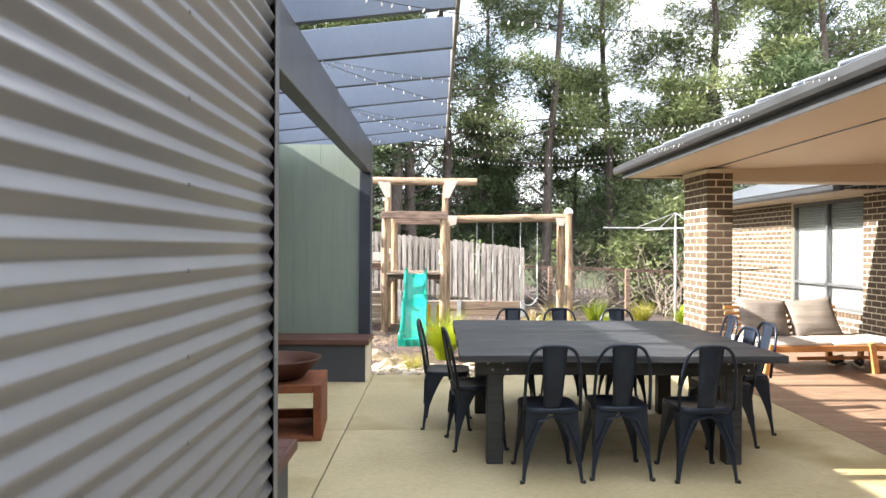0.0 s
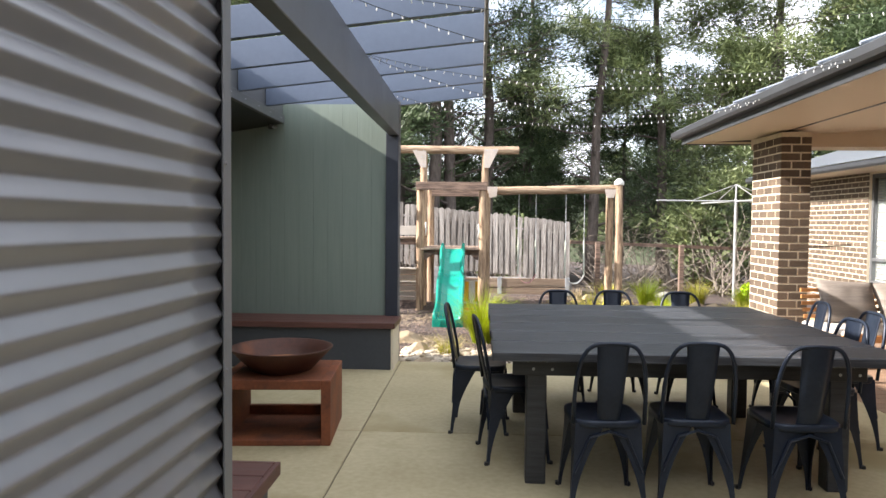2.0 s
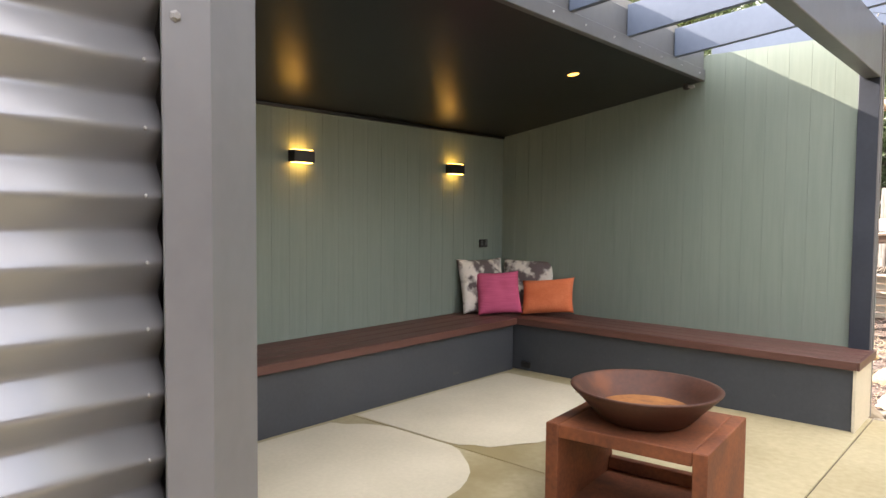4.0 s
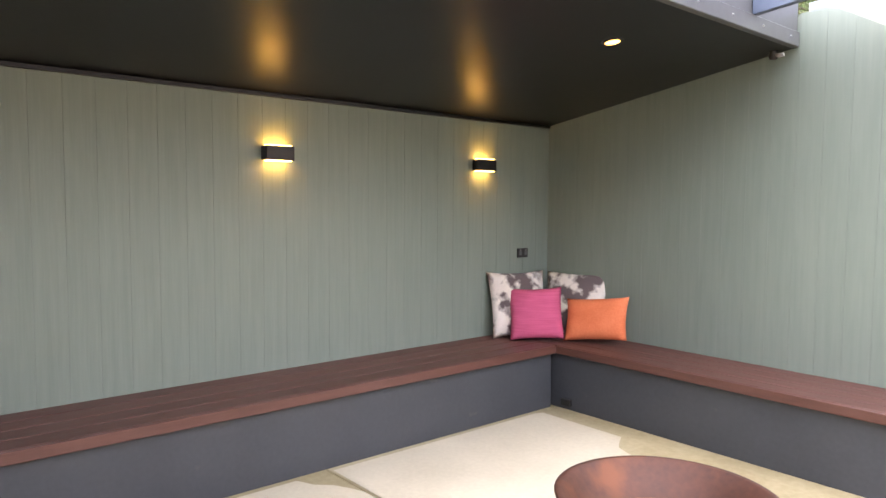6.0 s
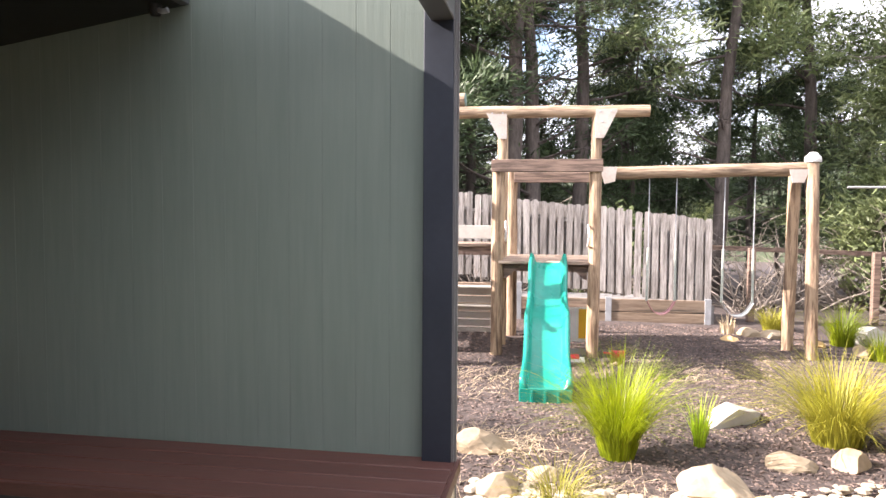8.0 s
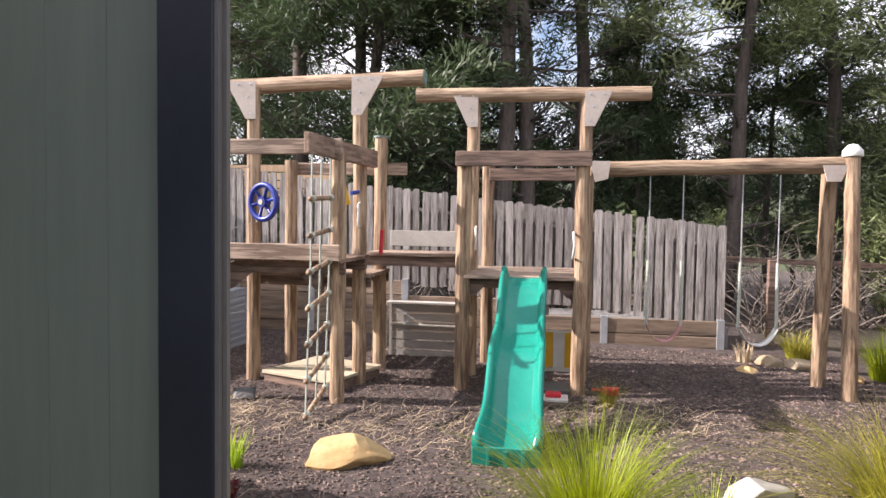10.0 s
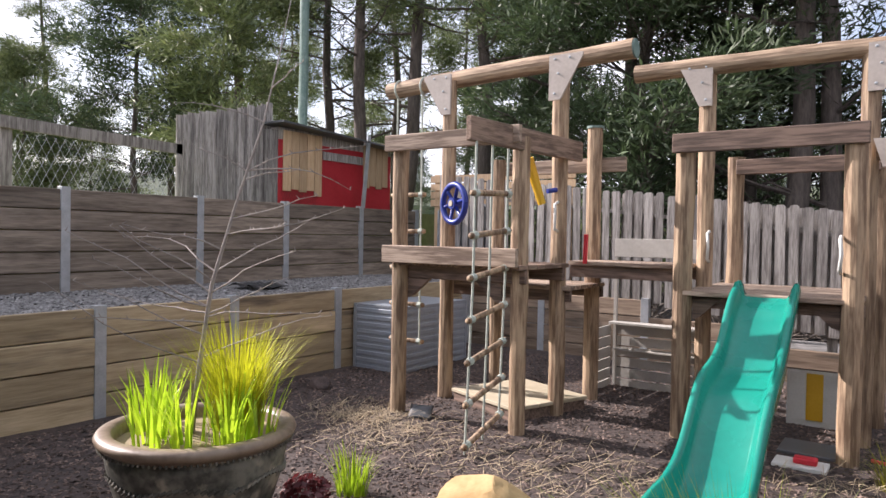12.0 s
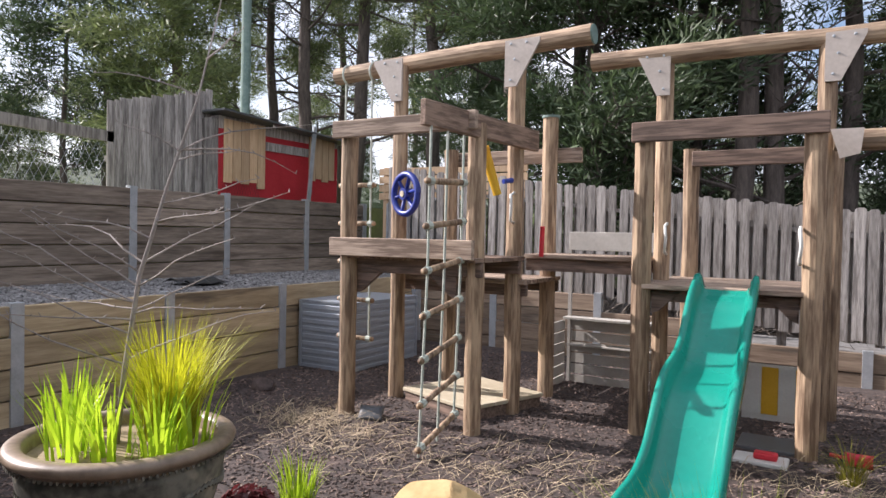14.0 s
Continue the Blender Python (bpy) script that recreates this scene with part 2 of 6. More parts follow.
M["mulch"] = surface("dark_mulch", (0.022, 0.017, 0.016), (0.105, 0.078, 0.068), 0.95, scale=22, fine=110, bump=1.0, spots=((0.14, 0.10, 0.085), 2.2, 0.63))
M["chip"] = islands(surface("mulch_chip", (0.05, 0.035, 0.029), (0.20, 0.145, 0.12), 0.9, scale=9, bump=0.2), 0.75)
M["gravel"] = islands(surface("grey_gravel", (0.13, 0.125, 0.12), (0.30, 0.29, 0.28), 0.9, scale=9, bump=0.3), 0.4)
M["straw"] = islands(surface("dry_straw", (0.34, 0.26, 0.16), (0.52, 0.42, 0.28), 0.9, scale=9, bump=0), 0.35)
M["rock"] = surface("pale_sandstone", (0.24, 0.18, 0.11), (0.40, 0.325, 0.225), 0.9, scale=3, fine=20, bump=0.6, piece=0.16, spots=((0.34, 0.25, 0.15), 2.5, 0.6))
M["rock_yellow"] = surface("yellow_sandstone", (0.40, 0.25, 0.10), (0.56, 0.40, 0.20), 0.9, scale=3, fine=20, bump=0.6, spots=((0.20, 0.13, 0.06), 3.0, 0.62))
M["rock_white"] = surface("white_stone", (0.38, 0.36, 0.32), (0.50, 0.48, 0.44), 0.85, scale=3, fine=20, bump=0.5)
M["grass_ground"] = surface("far_grass", (0.10, 0.13, 0.03), (0.22, 0.25, 0.08), 0.95, scale=0.8, fine=14, bump=0.5, spots=((0.20, 0.16, 0.09), 0.3, 0.55))
M["bark"] = surface("pine_bark", (0.06, 0.048, 0.042), (0.155, 0.125, 0.108), 0.95, scale=3, stretch=(6, 6, 1.2), fine=14, bump=0.9, piece=0.15)
M["twig"] = surface("dead_twig", (0.24, 0.21, 0.19), (0.42, 0.37, 0.34), 0.95, scale=5, bump=0.2)
M["scrub"] = surface("scrub_twig", (0.10, 0.085, 0.07), (0.23, 0.195, 0.165), 0.95, scale=5, bump=0.2)
M["needle_a"] = leafy("pine_needles_light", (0.085, 0.122, 0.045), (0.215, 0.255, 0.105))
M["needle_b"] = leafy("pine_needles_dark", (0.035, 0.06, 0.026), (0.085, 0.125, 0.052))
M["shrub"] = leafy("shrub_leaves", (0.02, 0.05, 0.018), (0.07, 0.12, 0.03), 0.35)
M["tuft"] = leafy("lime_grass", (0.17, 0.25, 0.005), (0.36, 0.42, 0.012), 0.5, 0.4)
M["pot_tuft"] = leafy("golden_lime_grass", (0.34, 0.38, 0.010), (0.62, 0.62, 0.03), 0.5, 0.5)
M["tuft_olive"] = leafy("olive_grass", (0.20, 0.20, 0.016), (0.38, 0.35, 0.04), 0.6, 0.3)
M["iris"] = leafy("iris_leaves", (0.24, 0.40, 0.015), (0.50, 0.64, 0.04), 0.4, 0.5)
M["pot"] = surface("dark_glazed_pot", (0.05, 0.05, 0.042), (0.21, 0.20, 0.165), 0.55, scale=5, fine=26, bump=0.6, lo=0.42, hi=0.6, spots=((0.36, 0.32, 0.25), 9, 0.58))
M["pot_rim"] = surface("brown_glazed_rim", (0.16, 0.115, 0.08), (0.32, 0.245, 0.18), 0.42, scale=6, fine=30, bump=0.2, spots=((0.40, 0.35, 0.28), 5, 0.62))
M["soil"] = surface("potting_straw", (0.20, 0.15, 0.09), (0.36, 0.28, 0.17), 0.95, scale=14, fine=70, bump=0.8)
M["brick"] = surface("brown_brick", (0.070, 0.050, 0.034), (0.125, 0.090, 0.061), 0.85, scale=6, fine=50, bump=0.3, piece=0.22)
M["brick_j"] = islands(surface("brown_brick_far", (0.070, 0.050, 0.034), (0.125, 0.090, 0.061), 0.85, scale=6, fine=50, bump=0.3), 0.25)
M["mortar"] = surface("cream_mortar", (0.60, 0.53, 0.40), (0.70, 0.63, 0.49), 0.9, scale=12, fine=80, bump=0.3)
M["soffit"] = surface("cream_soffit", (0.60, 0.51, 0.39), (0.64, 0.55, 0.43), 0.6, scale=1, bump=0.02)
M["gutter"] = surface("dark_gutter", (0.035, 0.038, 0.042), (0.05, 0.054, 0.06), 0.35, scale=3, bump=0.02)
M["roof"] = surface("blue_grey_roof", (0.23, 0.26, 0.30), (0.30, 0.33, 0.37), 0.45, metal=0.2, scale=2, bump=0.05)
M["deck"] = surface("brown_deck_tile", (0.19, 0.12, 0.078), (0.29, 0.195, 0.135), 0.55, scale=4, stretch=(1.2, 8, 8), fine=14, bump=0.15, piece=0.14)
M["teak"] = surface("orange_teak", (0.38, 0.165, 0.055), (0.52, 0.25, 0.09), 0.5, scale=4, stretch=(1, 6, 6), fine=20, bump=0.2)
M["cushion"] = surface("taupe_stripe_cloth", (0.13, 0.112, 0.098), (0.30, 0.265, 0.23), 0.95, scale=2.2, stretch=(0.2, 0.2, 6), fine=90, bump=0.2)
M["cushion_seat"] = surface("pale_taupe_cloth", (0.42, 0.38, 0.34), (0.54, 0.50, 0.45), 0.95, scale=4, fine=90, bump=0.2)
M["blind"] = surface("white_blind", (0.34, 0.345, 0.35), (0.42, 0.42, 0.42), 0.6, scale=2, bump=0.02)
M["frame_grey"] = surface("window_frame_grey", (0.08, 0.085, 0.09), (0.11, 0.115, 0.12), 0.4, bump=0.02)
M["red_paint"] = surface("red_paint", (0.36, 0.012, 0.02), (0.46, 0.025, 0.035), 0.6, scale=3, fine=30, bump=0.1)
M["raw_pine"] = surface("raw_pine_board", (0.46, 0.30, 0.17), (0.60, 0.43, 0.27), 0.75, scale=3, stretch=(9, 9, 0.7), fine=12, bump=0.25, piece=0.2)
M["pole_green"] = surface("green_pole", (0.10, 0.17, 0.15), (0.22, 0.30, 0.27), 0.7, scale=4, fine=25, bump=0.2)
M["room"] = surface("plain_room_wall", (0.42, 0.40, 0.38), (0.46, 0.44, 0.42), 0.8, bump=0.02)
M["room_floor"] = surface("dark_room_floor", (0.10, 0.075, 0.055), (0.15, 0.11, 0.08), 0.4, bump=0.05)
M["bulb"] = surface("clear_white_bulb", (0.75, 0.75, 0.72), (0.85, 0.85, 0.82), 0.25, bump=0)
M["wire"] = surface("dark_wire", (0.03, 0.035, 0.03), (0.05, 0.055, 0.05), 0.7, bump=0)
M["hose_line"] = surface("galvanised_line", (0.45, 0.46, 0.47), (0.55, 0.56, 0.57), 0.4, metal=0.5, bump=0)

glass = bpy.data.materials.new("window_glass")
glass.use_nodes = True
gb = glass.node_tree.nodes["Principled BSDF"]
gb.inputs["Base Color"].default_value = (0.9, 0.95, 0.95, 1)
gb.inputs["Transmission Weight"].default_value, gb.inputs["Roughness"].default_value, gb.inputs["IOR"].default_value = 1.0, 0.02, 1.45
M["glass"] = glass

# ---- building helpers ----
rnd = random.Random(7)


def thing(name, at, label, category, group="", kind="", turn=0.0):
    ob = new(name)
    ob.empty_display_size = 0.1
    ob.location = at
    ob.rotation_euler = (0, 0, radians(turn))
    tagged(ob, label, category, group, kind)
    return ob


def mesh_of(name, bm, material, smooth=False):
    me = bpy.data.meshes.new(name)
    bm.to_mesh(me)
    bm.free()
    me.materials.append(material)
    if smooth:
        me.polygons.foreach_set("use_smooth", [True] * len(me.polygons))
    return me


def part(name, bm, material, parent=None, label="", smooth=False):
    """Links a bmesh, in the thing's own coordinates, as one mesh object under it."""
    ob = new(name, mesh_of(name, bm, material, smooth))
    ob.parent = parent
    if label:
        ob["label"] = label
    return ob


def solo(name, bm, material, at, label, category, group="", kind="", smooth=False):
    ob = new(name, mesh_of(name, bm, material, smooth))
    ob.location = at
    return tagged(ob, label, category, group, kind)


def piece(name, me, parent, at=(0, 0, 0), rot=(0, 0, 0), scale=(1, 1, 1)):
    ob = new(name, me)
    ob.parent = parent
    ob.location, ob.rotation_euler, ob.scale = at, rot, scale
    return ob


BOX_FACES = ((0, 3, 2, 1), (4, 5, 6, 7), (0, 1, 5, 4), (1, 2, 6, 5), (2, 3, 7, 6), (3, 0, 4, 7))


def box(x0, x1, y0, y1, z0, z1, bm=None, bevel=0.0, m=None):
    """A box, with bevelled edges where bevel is given."""
    own = bmesh.new()
    v = [own.verts.new(p) for p in ((x0, y0, z0), (x1, y0, z0), (x1, y1, z0), (x0, y1, z0), (x0, y0, z1), (x1, y0, z1), (x1, y1, z1), (x0, y1, z1))]
    for f in BOX_FACES:
        own.faces.new([v[i] for i in f])
    if bevel:
        bmesh.ops.bevel(own, geom=own.edges[:], offset=bevel, segments=2 if bevel > 0.006 else 1, affect="EDGES", profile=0.5)
    if m is not None:
        own.transform(m)
    if bm is None:
        return own
    join(bm, own)
    return bm


def join(bm, other):
    me = bpy.data.meshes.new("tmp")
    other.to_mesh(me)
    other.free()
    bm.from_mesh(me)
    bpy.data.meshes.remove(me)
    return bm


def tube(points, radii, sides=8, bm=None, cap=True):
    """A round bar through points; radii is one number or one for each point."""
    bm = bm or bmesh.new()
    pts = [Vector(p) for p in points]
    if not isinstance(radii, (list, tuple)):
        radii = [radii] * len(pts)
    rings, side = [], None
    for i, p in enumerate(pts):
        d = (pts[min(i + 1, len(pts) - 1)] - pts[max(i - 1, 0)]).normalized()
        if side is None:
            side = d.orthogonal().normalized()
        side = (side - d * side.dot(d)).normalized()
        up = d.cross(side)
        rings.append([bm.verts.new(p + radii[i] * (math.cos(a) * side + math.sin(a) * up)) for a in [2 * math.pi * k / sides for k in range(sides)]])
    for a, b in zip(rings, rings[1:]):
        for k in range(sides):
            bm.faces.new((a[k], a[(k + 1) % sides], b[(k + 1) % sides], b[k]))
    if cap:
        bm.faces.new(rings[0][::-1])
        bm.faces.new(rings[-1])
    return bm


def lathe(profile, sides=32, bm=None):
    """Turns a profile of (radius, z) about z."""
    bm = bm or bmesh.new()
    rings = [[bm.verts.new((r * math.cos(a), r * math.sin(a), z)) for a in [2 * math.pi * k / sides for k in range(sides)]] for r, z in profile]
    for a, b in zip(rings, rings[1:]):
        for k in range(sides):
            bm.faces.new((a[k], a[(k + 1) % sides], b[(k + 1) % sides], b[k]))
    return bm


def log(p, q, r, bm=None, sides=12, knots=5, seed=0):
    """A slightly crooked, uneven log from p to q."""
    g = random.Random(seed)
    p, q = Vector(p), Vector(q)
    n = knots + 2
    pts = [p.lerp(q, i / (n - 1)) + (Vector([g.uniform(-1, 1) for _ in range(3)]) * r * 0.07 if 0 < i < n - 1 else Vector()) for i in range(n)]
    return tube(pts, [r * g.uniform(0.94, 1.05) for _ in pts], sides, bm)


def plate(outline, thick, m, bm=None):
    """A flat plate from an outline in x and z, thick along y, set by m."""
    own = bmesh.new()
    a = [own.verts.new((x, -thick / 2, z)) for x, z in outline]
    b = [own.verts.new((x, thick / 2, z)) for x, z in outline]
    own.faces.new(a)
    own.faces.new(b[::-1])
    for i in range(len(a)):
        j = (i + 1) % len(a)
        own.faces.new((a[j], a[i], b[i], b[j]))
    own.transform(m)
    bmesh.ops.recalc_face_normals(own, faces=own.faces[:])
    if bm is None:
        return own
    return join(bm, own)


def boulder(size, seed, detail=3, flat=0.25):
    """A rough broken stone of about that size, resting on z = 0."""
    bm = bmesh.new()
    bmesh.ops.create_icosphere(bm, subdivisions=detail, radius=0.5)
    g = random.Random(seed)
    cuts = [(Vector((g.uniform(-1, 1), g.uniform(-1, 1), g.uniform(-0.5, 1))).normalized(), g.uniform(0.26, 0.42)) for _ in range(10)]
    for v in bm.verts:
        for n, d in cuts:
            over = v.co.dot(n) - d
            if over > 0:
                v.co -= n * over * 0.92
        v.co *= 1 + 0.10 * noise.noise(v.co * 3 + Vector((seed, 0, 0))) + 0.04 * noise.noise(v.co * 9 + Vector((seed, 5, 0)))
        v.co.z = max(v.co.z, -0.5 + flat)
    low = min(v.co.z for v in bm.verts)
    for v in bm.verts:
        v.co.z -= low
        v.co = Vector((v.co.x * size[0] * 1.12, v.co.y * size[1] * 1.12, v.co.z * size[2] * 1.25))
    return bm


def blades(count, radius, height, width, lean, seed, droop=0.5, bm=None, at=(0, 0, 0), segs=4):
    """A tuft of long thin blades that bend outwards."""
    bm = bm or bmesh.new()
    g = random.Random(seed)
    base = Vector(at)
    for _ in range(count):
        a, r = g.uniform(0, 2 * math.pi), radius * math.sqrt(g.random())
        out = Vector((math.cos(a + g.uniform(-0.5, 0.5)), math.sin(a + g.uniform(-0.5, 0.5)), 0))
        side = Vector((-out.y, out.x, 0)) * width * g.uniform(0.6, 1.2)
        h, le = height * g.uniform(0.55, 1.1), lean * g.uniform(0.2, 1.2)
        p0 = base + Vector((math.cos(a), math.sin(a), 0)) * r
        last = None
        for i in range(segs + 1):
            s = i / segs
            c = p0 + out * (le * h * s ** 1.7) + Vector((0, 0, h * (s - droop * le * s ** 2.6)))
            w = side * (1 - s) ** 0.7 if s < 1 else Vector()
            if i == segs:
                row = [bm.verts.new(c)]
            else:
                row = [bm.verts.new(c - w / 2), bm.verts.new(c + w / 2)]
            if last:
                bm.faces.new((last[0], last[1], row[1], row[0]) if len(row) == 2 else (last[0], last[1], row[0]))
            last = row
    return bm


def pillow(w, h, thick, seed, n=14):
    """A stuffed square cushion standing in x and z."""
    bm = bmesh.new()
    for sgn in (-1, 1):
        grid = []
        for i in range(n + 1):
            row = []
            for j in range(n + 1):
                u, v = 2 * i / n - 1, 2 * j / n - 1
                pinch = 1 - 0.07 * (1 - u * u) * abs(v) ** 3
                pinch2 = 1 - 0.07 * (1 - v * v) * abs(u) ** 3
                bulge = max(0.0, (1 - abs(u) ** 2.6) * (1 - abs(v) ** 2.6)) ** 0.55
                k = 0.012 * noise.noise(Vector((u * 2, v * 2, seed)))
                row.append(bm.verts.new((u * w / 2 * pinch2, sgn * (thick / 2 * bulge) + k * bulge, h / 2 + v * h / 2 * pinch)))
            grid.append(row)
        for i in range(n):
            for j in range(n):
                q = (grid[i][j], grid[i + 1][j], grid[i + 1][j + 1], grid[i][j + 1])
                bm.faces.new(q if sgn < 0 else q[::-1])
    bmesh.ops.remove_doubles(bm, verts=bm.verts[:], dist=0.0005)
    return bm


def scatter(name, material, count, spot, shape, label, category, seed, parent_at=(0, 0, 0)):
    """Many small bits in one mesh: spot(g) gives a place, shape(g) gives verts and faces."""
    g = random.Random(seed)
    verts, faces = [], []
    for _ in range(count):
        p = spot(g)
        if p is None:
            continue
        vs, fs = shape(g)
        k = len(verts)
        verts += [(p[0] + v[0] - parent_at[0], p[1] + v[1] - parent_at[1], p[2] + v[2] - parent_at[2]) for v in vs]
        faces += [tuple(i + k for i in f) for f in fs]
    me = bpy.data.meshes.new(name)
    me.from_pydata(verts, [], faces)
    me.materials.append(material)
    ob = new(name, me)
    ob.location = parent_at
    return tagged(ob, label, category, kind="stuff")


def chip_shape(a, b, c):
    def make(g):
        m = Euler((g.uniform(-0.5, 0.5), g.uniform(-0.5, 0.5), g.uniform(0, 6.3))).to_matrix()
        s = g.uniform(0.5, 1.3)
        pts = [m @ Vector((x * a * s, y * b * s, z * c * s)) for x, y, z in ((-1, -0.8, 0), (1, -1, 0), (0.8, 1, 0), (-0.9, 0.7, 0), (0.1, 0.1, 1))]
        return pts, ((0, 1, 4), (1, 2, 4), (2, 3, 4), (3, 0, 4), (3, 2, 1, 0))
    return make


def straw_shape(length):
    def make(g):
        a, n = g.uniform(0, 6.3), g.uniform(0.5, 1.2) * length
        d = Vector((math.cos(a), math.sin(a), g.uniform(-0.1, 0.25))) * n
        s = Vector((-math.sin(a), math.cos(a), 0.3)) * 0.0016
        mid = d * 0.5 + Vector((0, 0, g.uniform(0, 0.04)))
        return [-s, s, mid + s, mid - s, d], ((0, 1, 2, 3), (3, 2, 4))
    return make

# ---- ground ----
LOW = -0.13          # level of the mulch yard
WALL_X, UPPER_X, BACK_Y = -4.42, -6.3, 14.25


def ground_z(x, y):
    if y < 6.4 and -4.2 < x < 9:
        return -0.16
    z = LOW - 0.05 * math.exp(-((x + 1.2) ** 2 + (y - 9.6) ** 2) / 1.5)
    z += 0.025 * noise.noise(Vector((x * 0.8, y * 0.8, 0))) + 0.012 * noise.noise(Vector((x * 3, y * 3, 4)))
    if x > 3.2:
        z -= min(0.5, (x - 3.2) * 0.03)
    if y > 15:
        z -= min(4.0, (y - 15) * 0.045)
    return z


def ground_sheet():
    """One sheet to the horizon, fine near the path and coarse far off."""
    def steps(lo, hi, step, far):
        s = [lo + i * step for i in range(int(round((hi - lo) / step)) + 1)]
        return [-far, -far / 3, -120, -60, lo - 12, lo - 4] + s + [hi + 4, hi + 12, 60, 120, far / 3, far]
    xs, ys = steps(-4.6, 6.0, 0.2, 1500), steps(6.0, 16.0, 0.2, 1500)
    bm = bmesh.new()
    grid = [[bm.verts.new((x, y, ground_z(x, y))) for y in ys] for x in xs]
    for i in range(len(xs) - 1):
        for j in range(len(ys) - 1):
            bm.faces.new((grid[i][j], grid[i + 1][j], grid[i + 1][j + 1], grid[i][j + 1]))
    return bm


solo("ground", ground_sheet(), M["mulch"], (0, 0, 0), "dark bark mulch ground of the yard", "ground", kind="structure", smooth=True)

# upper terraces behind the sleeper walls
t1 = bmesh.new()
box(UPPER_X, WALL_X - 0.04, 4.5, 15.6, -0.3, 0.70, t1)
box(WALL_X - 0.04, 2.3, BACK_Y + 0.05, 15.6, -0.3, 0.14, t1)
solo("terrace_lower", t1, M["gravel"], (0, 0, 0), "grey gravel terrace between the sleeper walls", "ground", kind="structure")
solo("terrace_upper", box(-400, UPPER_X - 0.04, 2.0, 400, -0.5, 1.70), M["grass_ground"], (0, 0, 0), "dry green grass of the upper yard", "ground", kind="structure")

# ---- patio slabs with open joints ----
patio = thing("patio", (0, 0, 0), "tan sealed concrete patio with saw-cut joints", "patio", kind="structure")
part("joint_bed", box(-3.7, 3.4, -6, 6.42, -0.15, -0.012), M["joint"], patio)
xs_cut, ys_cut = (-3.7, -0.46, 3.4), (-6.0, -1.2, 1.42, 4.11, 6.42)
for i in range(2):
    for j in range(4):
        part("slab", box(xs_cut[i] + 0.004, xs_cut[i + 1] - 0.004, ys_cut[j] + 0.004, ys_cut[j + 1] - 0.004, -0.14, 0, bevel=0.004), M["concrete"], patio)


def dry_patch(cx, cy, rx, ry, seed, y0, y1, z=0.004):
    """An uneven flat patch of dry pale concrete."""
    bm = bmesh.new()
    vs = []
    for k in range(60):
        a = 2 * math.pi * k / 60
        r = 1 + 0.22 * noise.noise(Vector((math.cos(a) * 1.3, math.sin(a) * 1.3, seed))) + 0.07 * noise.noise(Vector((math.cos(a) * 5, math.sin(a) * 5, seed)))
        vs.append(bm.verts.new((min(-1.2, max(-3.04, cx + rx * r * math.cos(a))), min(y1, max(y0, cy + ry * r * math.sin(a))), z)))
    bm.faces.new(vs)
    return bm


part("dry_patch", dry_patch(-2.6, 3.1, 1.0, 1.1, 3.1, 2.22, 4.10), M["concrete_dry"], patio, "pale dry patch of concrete")
part("dry_patch", dry_patch(-2.6, 4.9, 0.75, 0.95, 8.4, 4.125, 5.8), M["concrete_dry"], patio, "pale dry patch of concrete")

# ---- deck of the porch: brown boards in a running pattern ----
deck = thing("porch_floor", (3.4, -4, 0), "brown timber-look tiled porch floor", "floor", kind="structure")
part("bed", box(0.002, 3.9, 0, 12.6, -0.14, -0.004), M["joint"], deck)

# ---- shed with corrugated wall ----
def corrugated(y0, y1, z0, z1, pitch, depth, thick=0.002, per=22):
    bm = bmesh.new()
    n = int(round((z1 - z0) / pitch * per))
    cols = [y0 + (y1 - y0) * (j / 22) ** 0.8 for j in range(23)]
    nc = len(cols)
    rows = []
    for i in range(n + 1):
        z = z0 + (z1 - z0) * i / n
        c = math.cos(2 * math.pi * z / pitch)
        x = depth / 2 * math.asin(0.975 * c) / math.asin(0.975)
        rows.append([bm.verts.new((x, y, z)) for y in cols] + [bm.verts.new((x - thick, y, z)) for y in cols])
    for a, b in zip(rows, rows[1:]):
        for k in range(nc - 1):
            bm.faces.new((a[k], a[k + 1], b[k + 1], b[k]))
        bm.faces.new((a[nc - 1], a[2 * nc - 1], b[2 * nc - 1], b[nc - 1]))
    return bm


shed = thing("shed", (-0.42, 1.5, 0), "dark grey shed clad in horizontal corrugated steel", "shed", kind="structure")
part("corrugated_sheet", corrugated(-5.5, 0.0, 0.0, 3.2, 0.0762, 0.0205), M["steel_grey"], shed, "grey corrugated steel sheet", smooth=True)
part("wall_core", box(-3.3, -0.014, -5.5, -0.01, 0, 3.2), M["trim_grey"], shed)
part("wall_core", box(-3.3, -0.056, -0.009, 0.135, 0, 3.2), M["trim_grey"], shed)
fl = bmesh.new()
rows = [[fl.verts.new((x, y, z)) for x, y in ((0.012, -0.004), (0.016, -0.004), (0.016, 0.056), (-0.048, 0.160), (-0.10, 0.160), (-0.10, 0.156), (-0.051, 0.156), (0.012, 0.054))] for z in (0, 3.2)]
for k in range(8):
    fl.faces.new((rows[0][k], rows[0][(k + 1) % 8], rows[1][(k + 1) % 8], rows[1][k]))
fl.faces.new(rows[0][::-1])
fl.faces.new(rows[1])
bmesh.ops.recalc_face_normals(fl, faces=fl.faces[:])
part("corner_flashing", fl, M["flashing"], shed, "folded grey corner flashing")


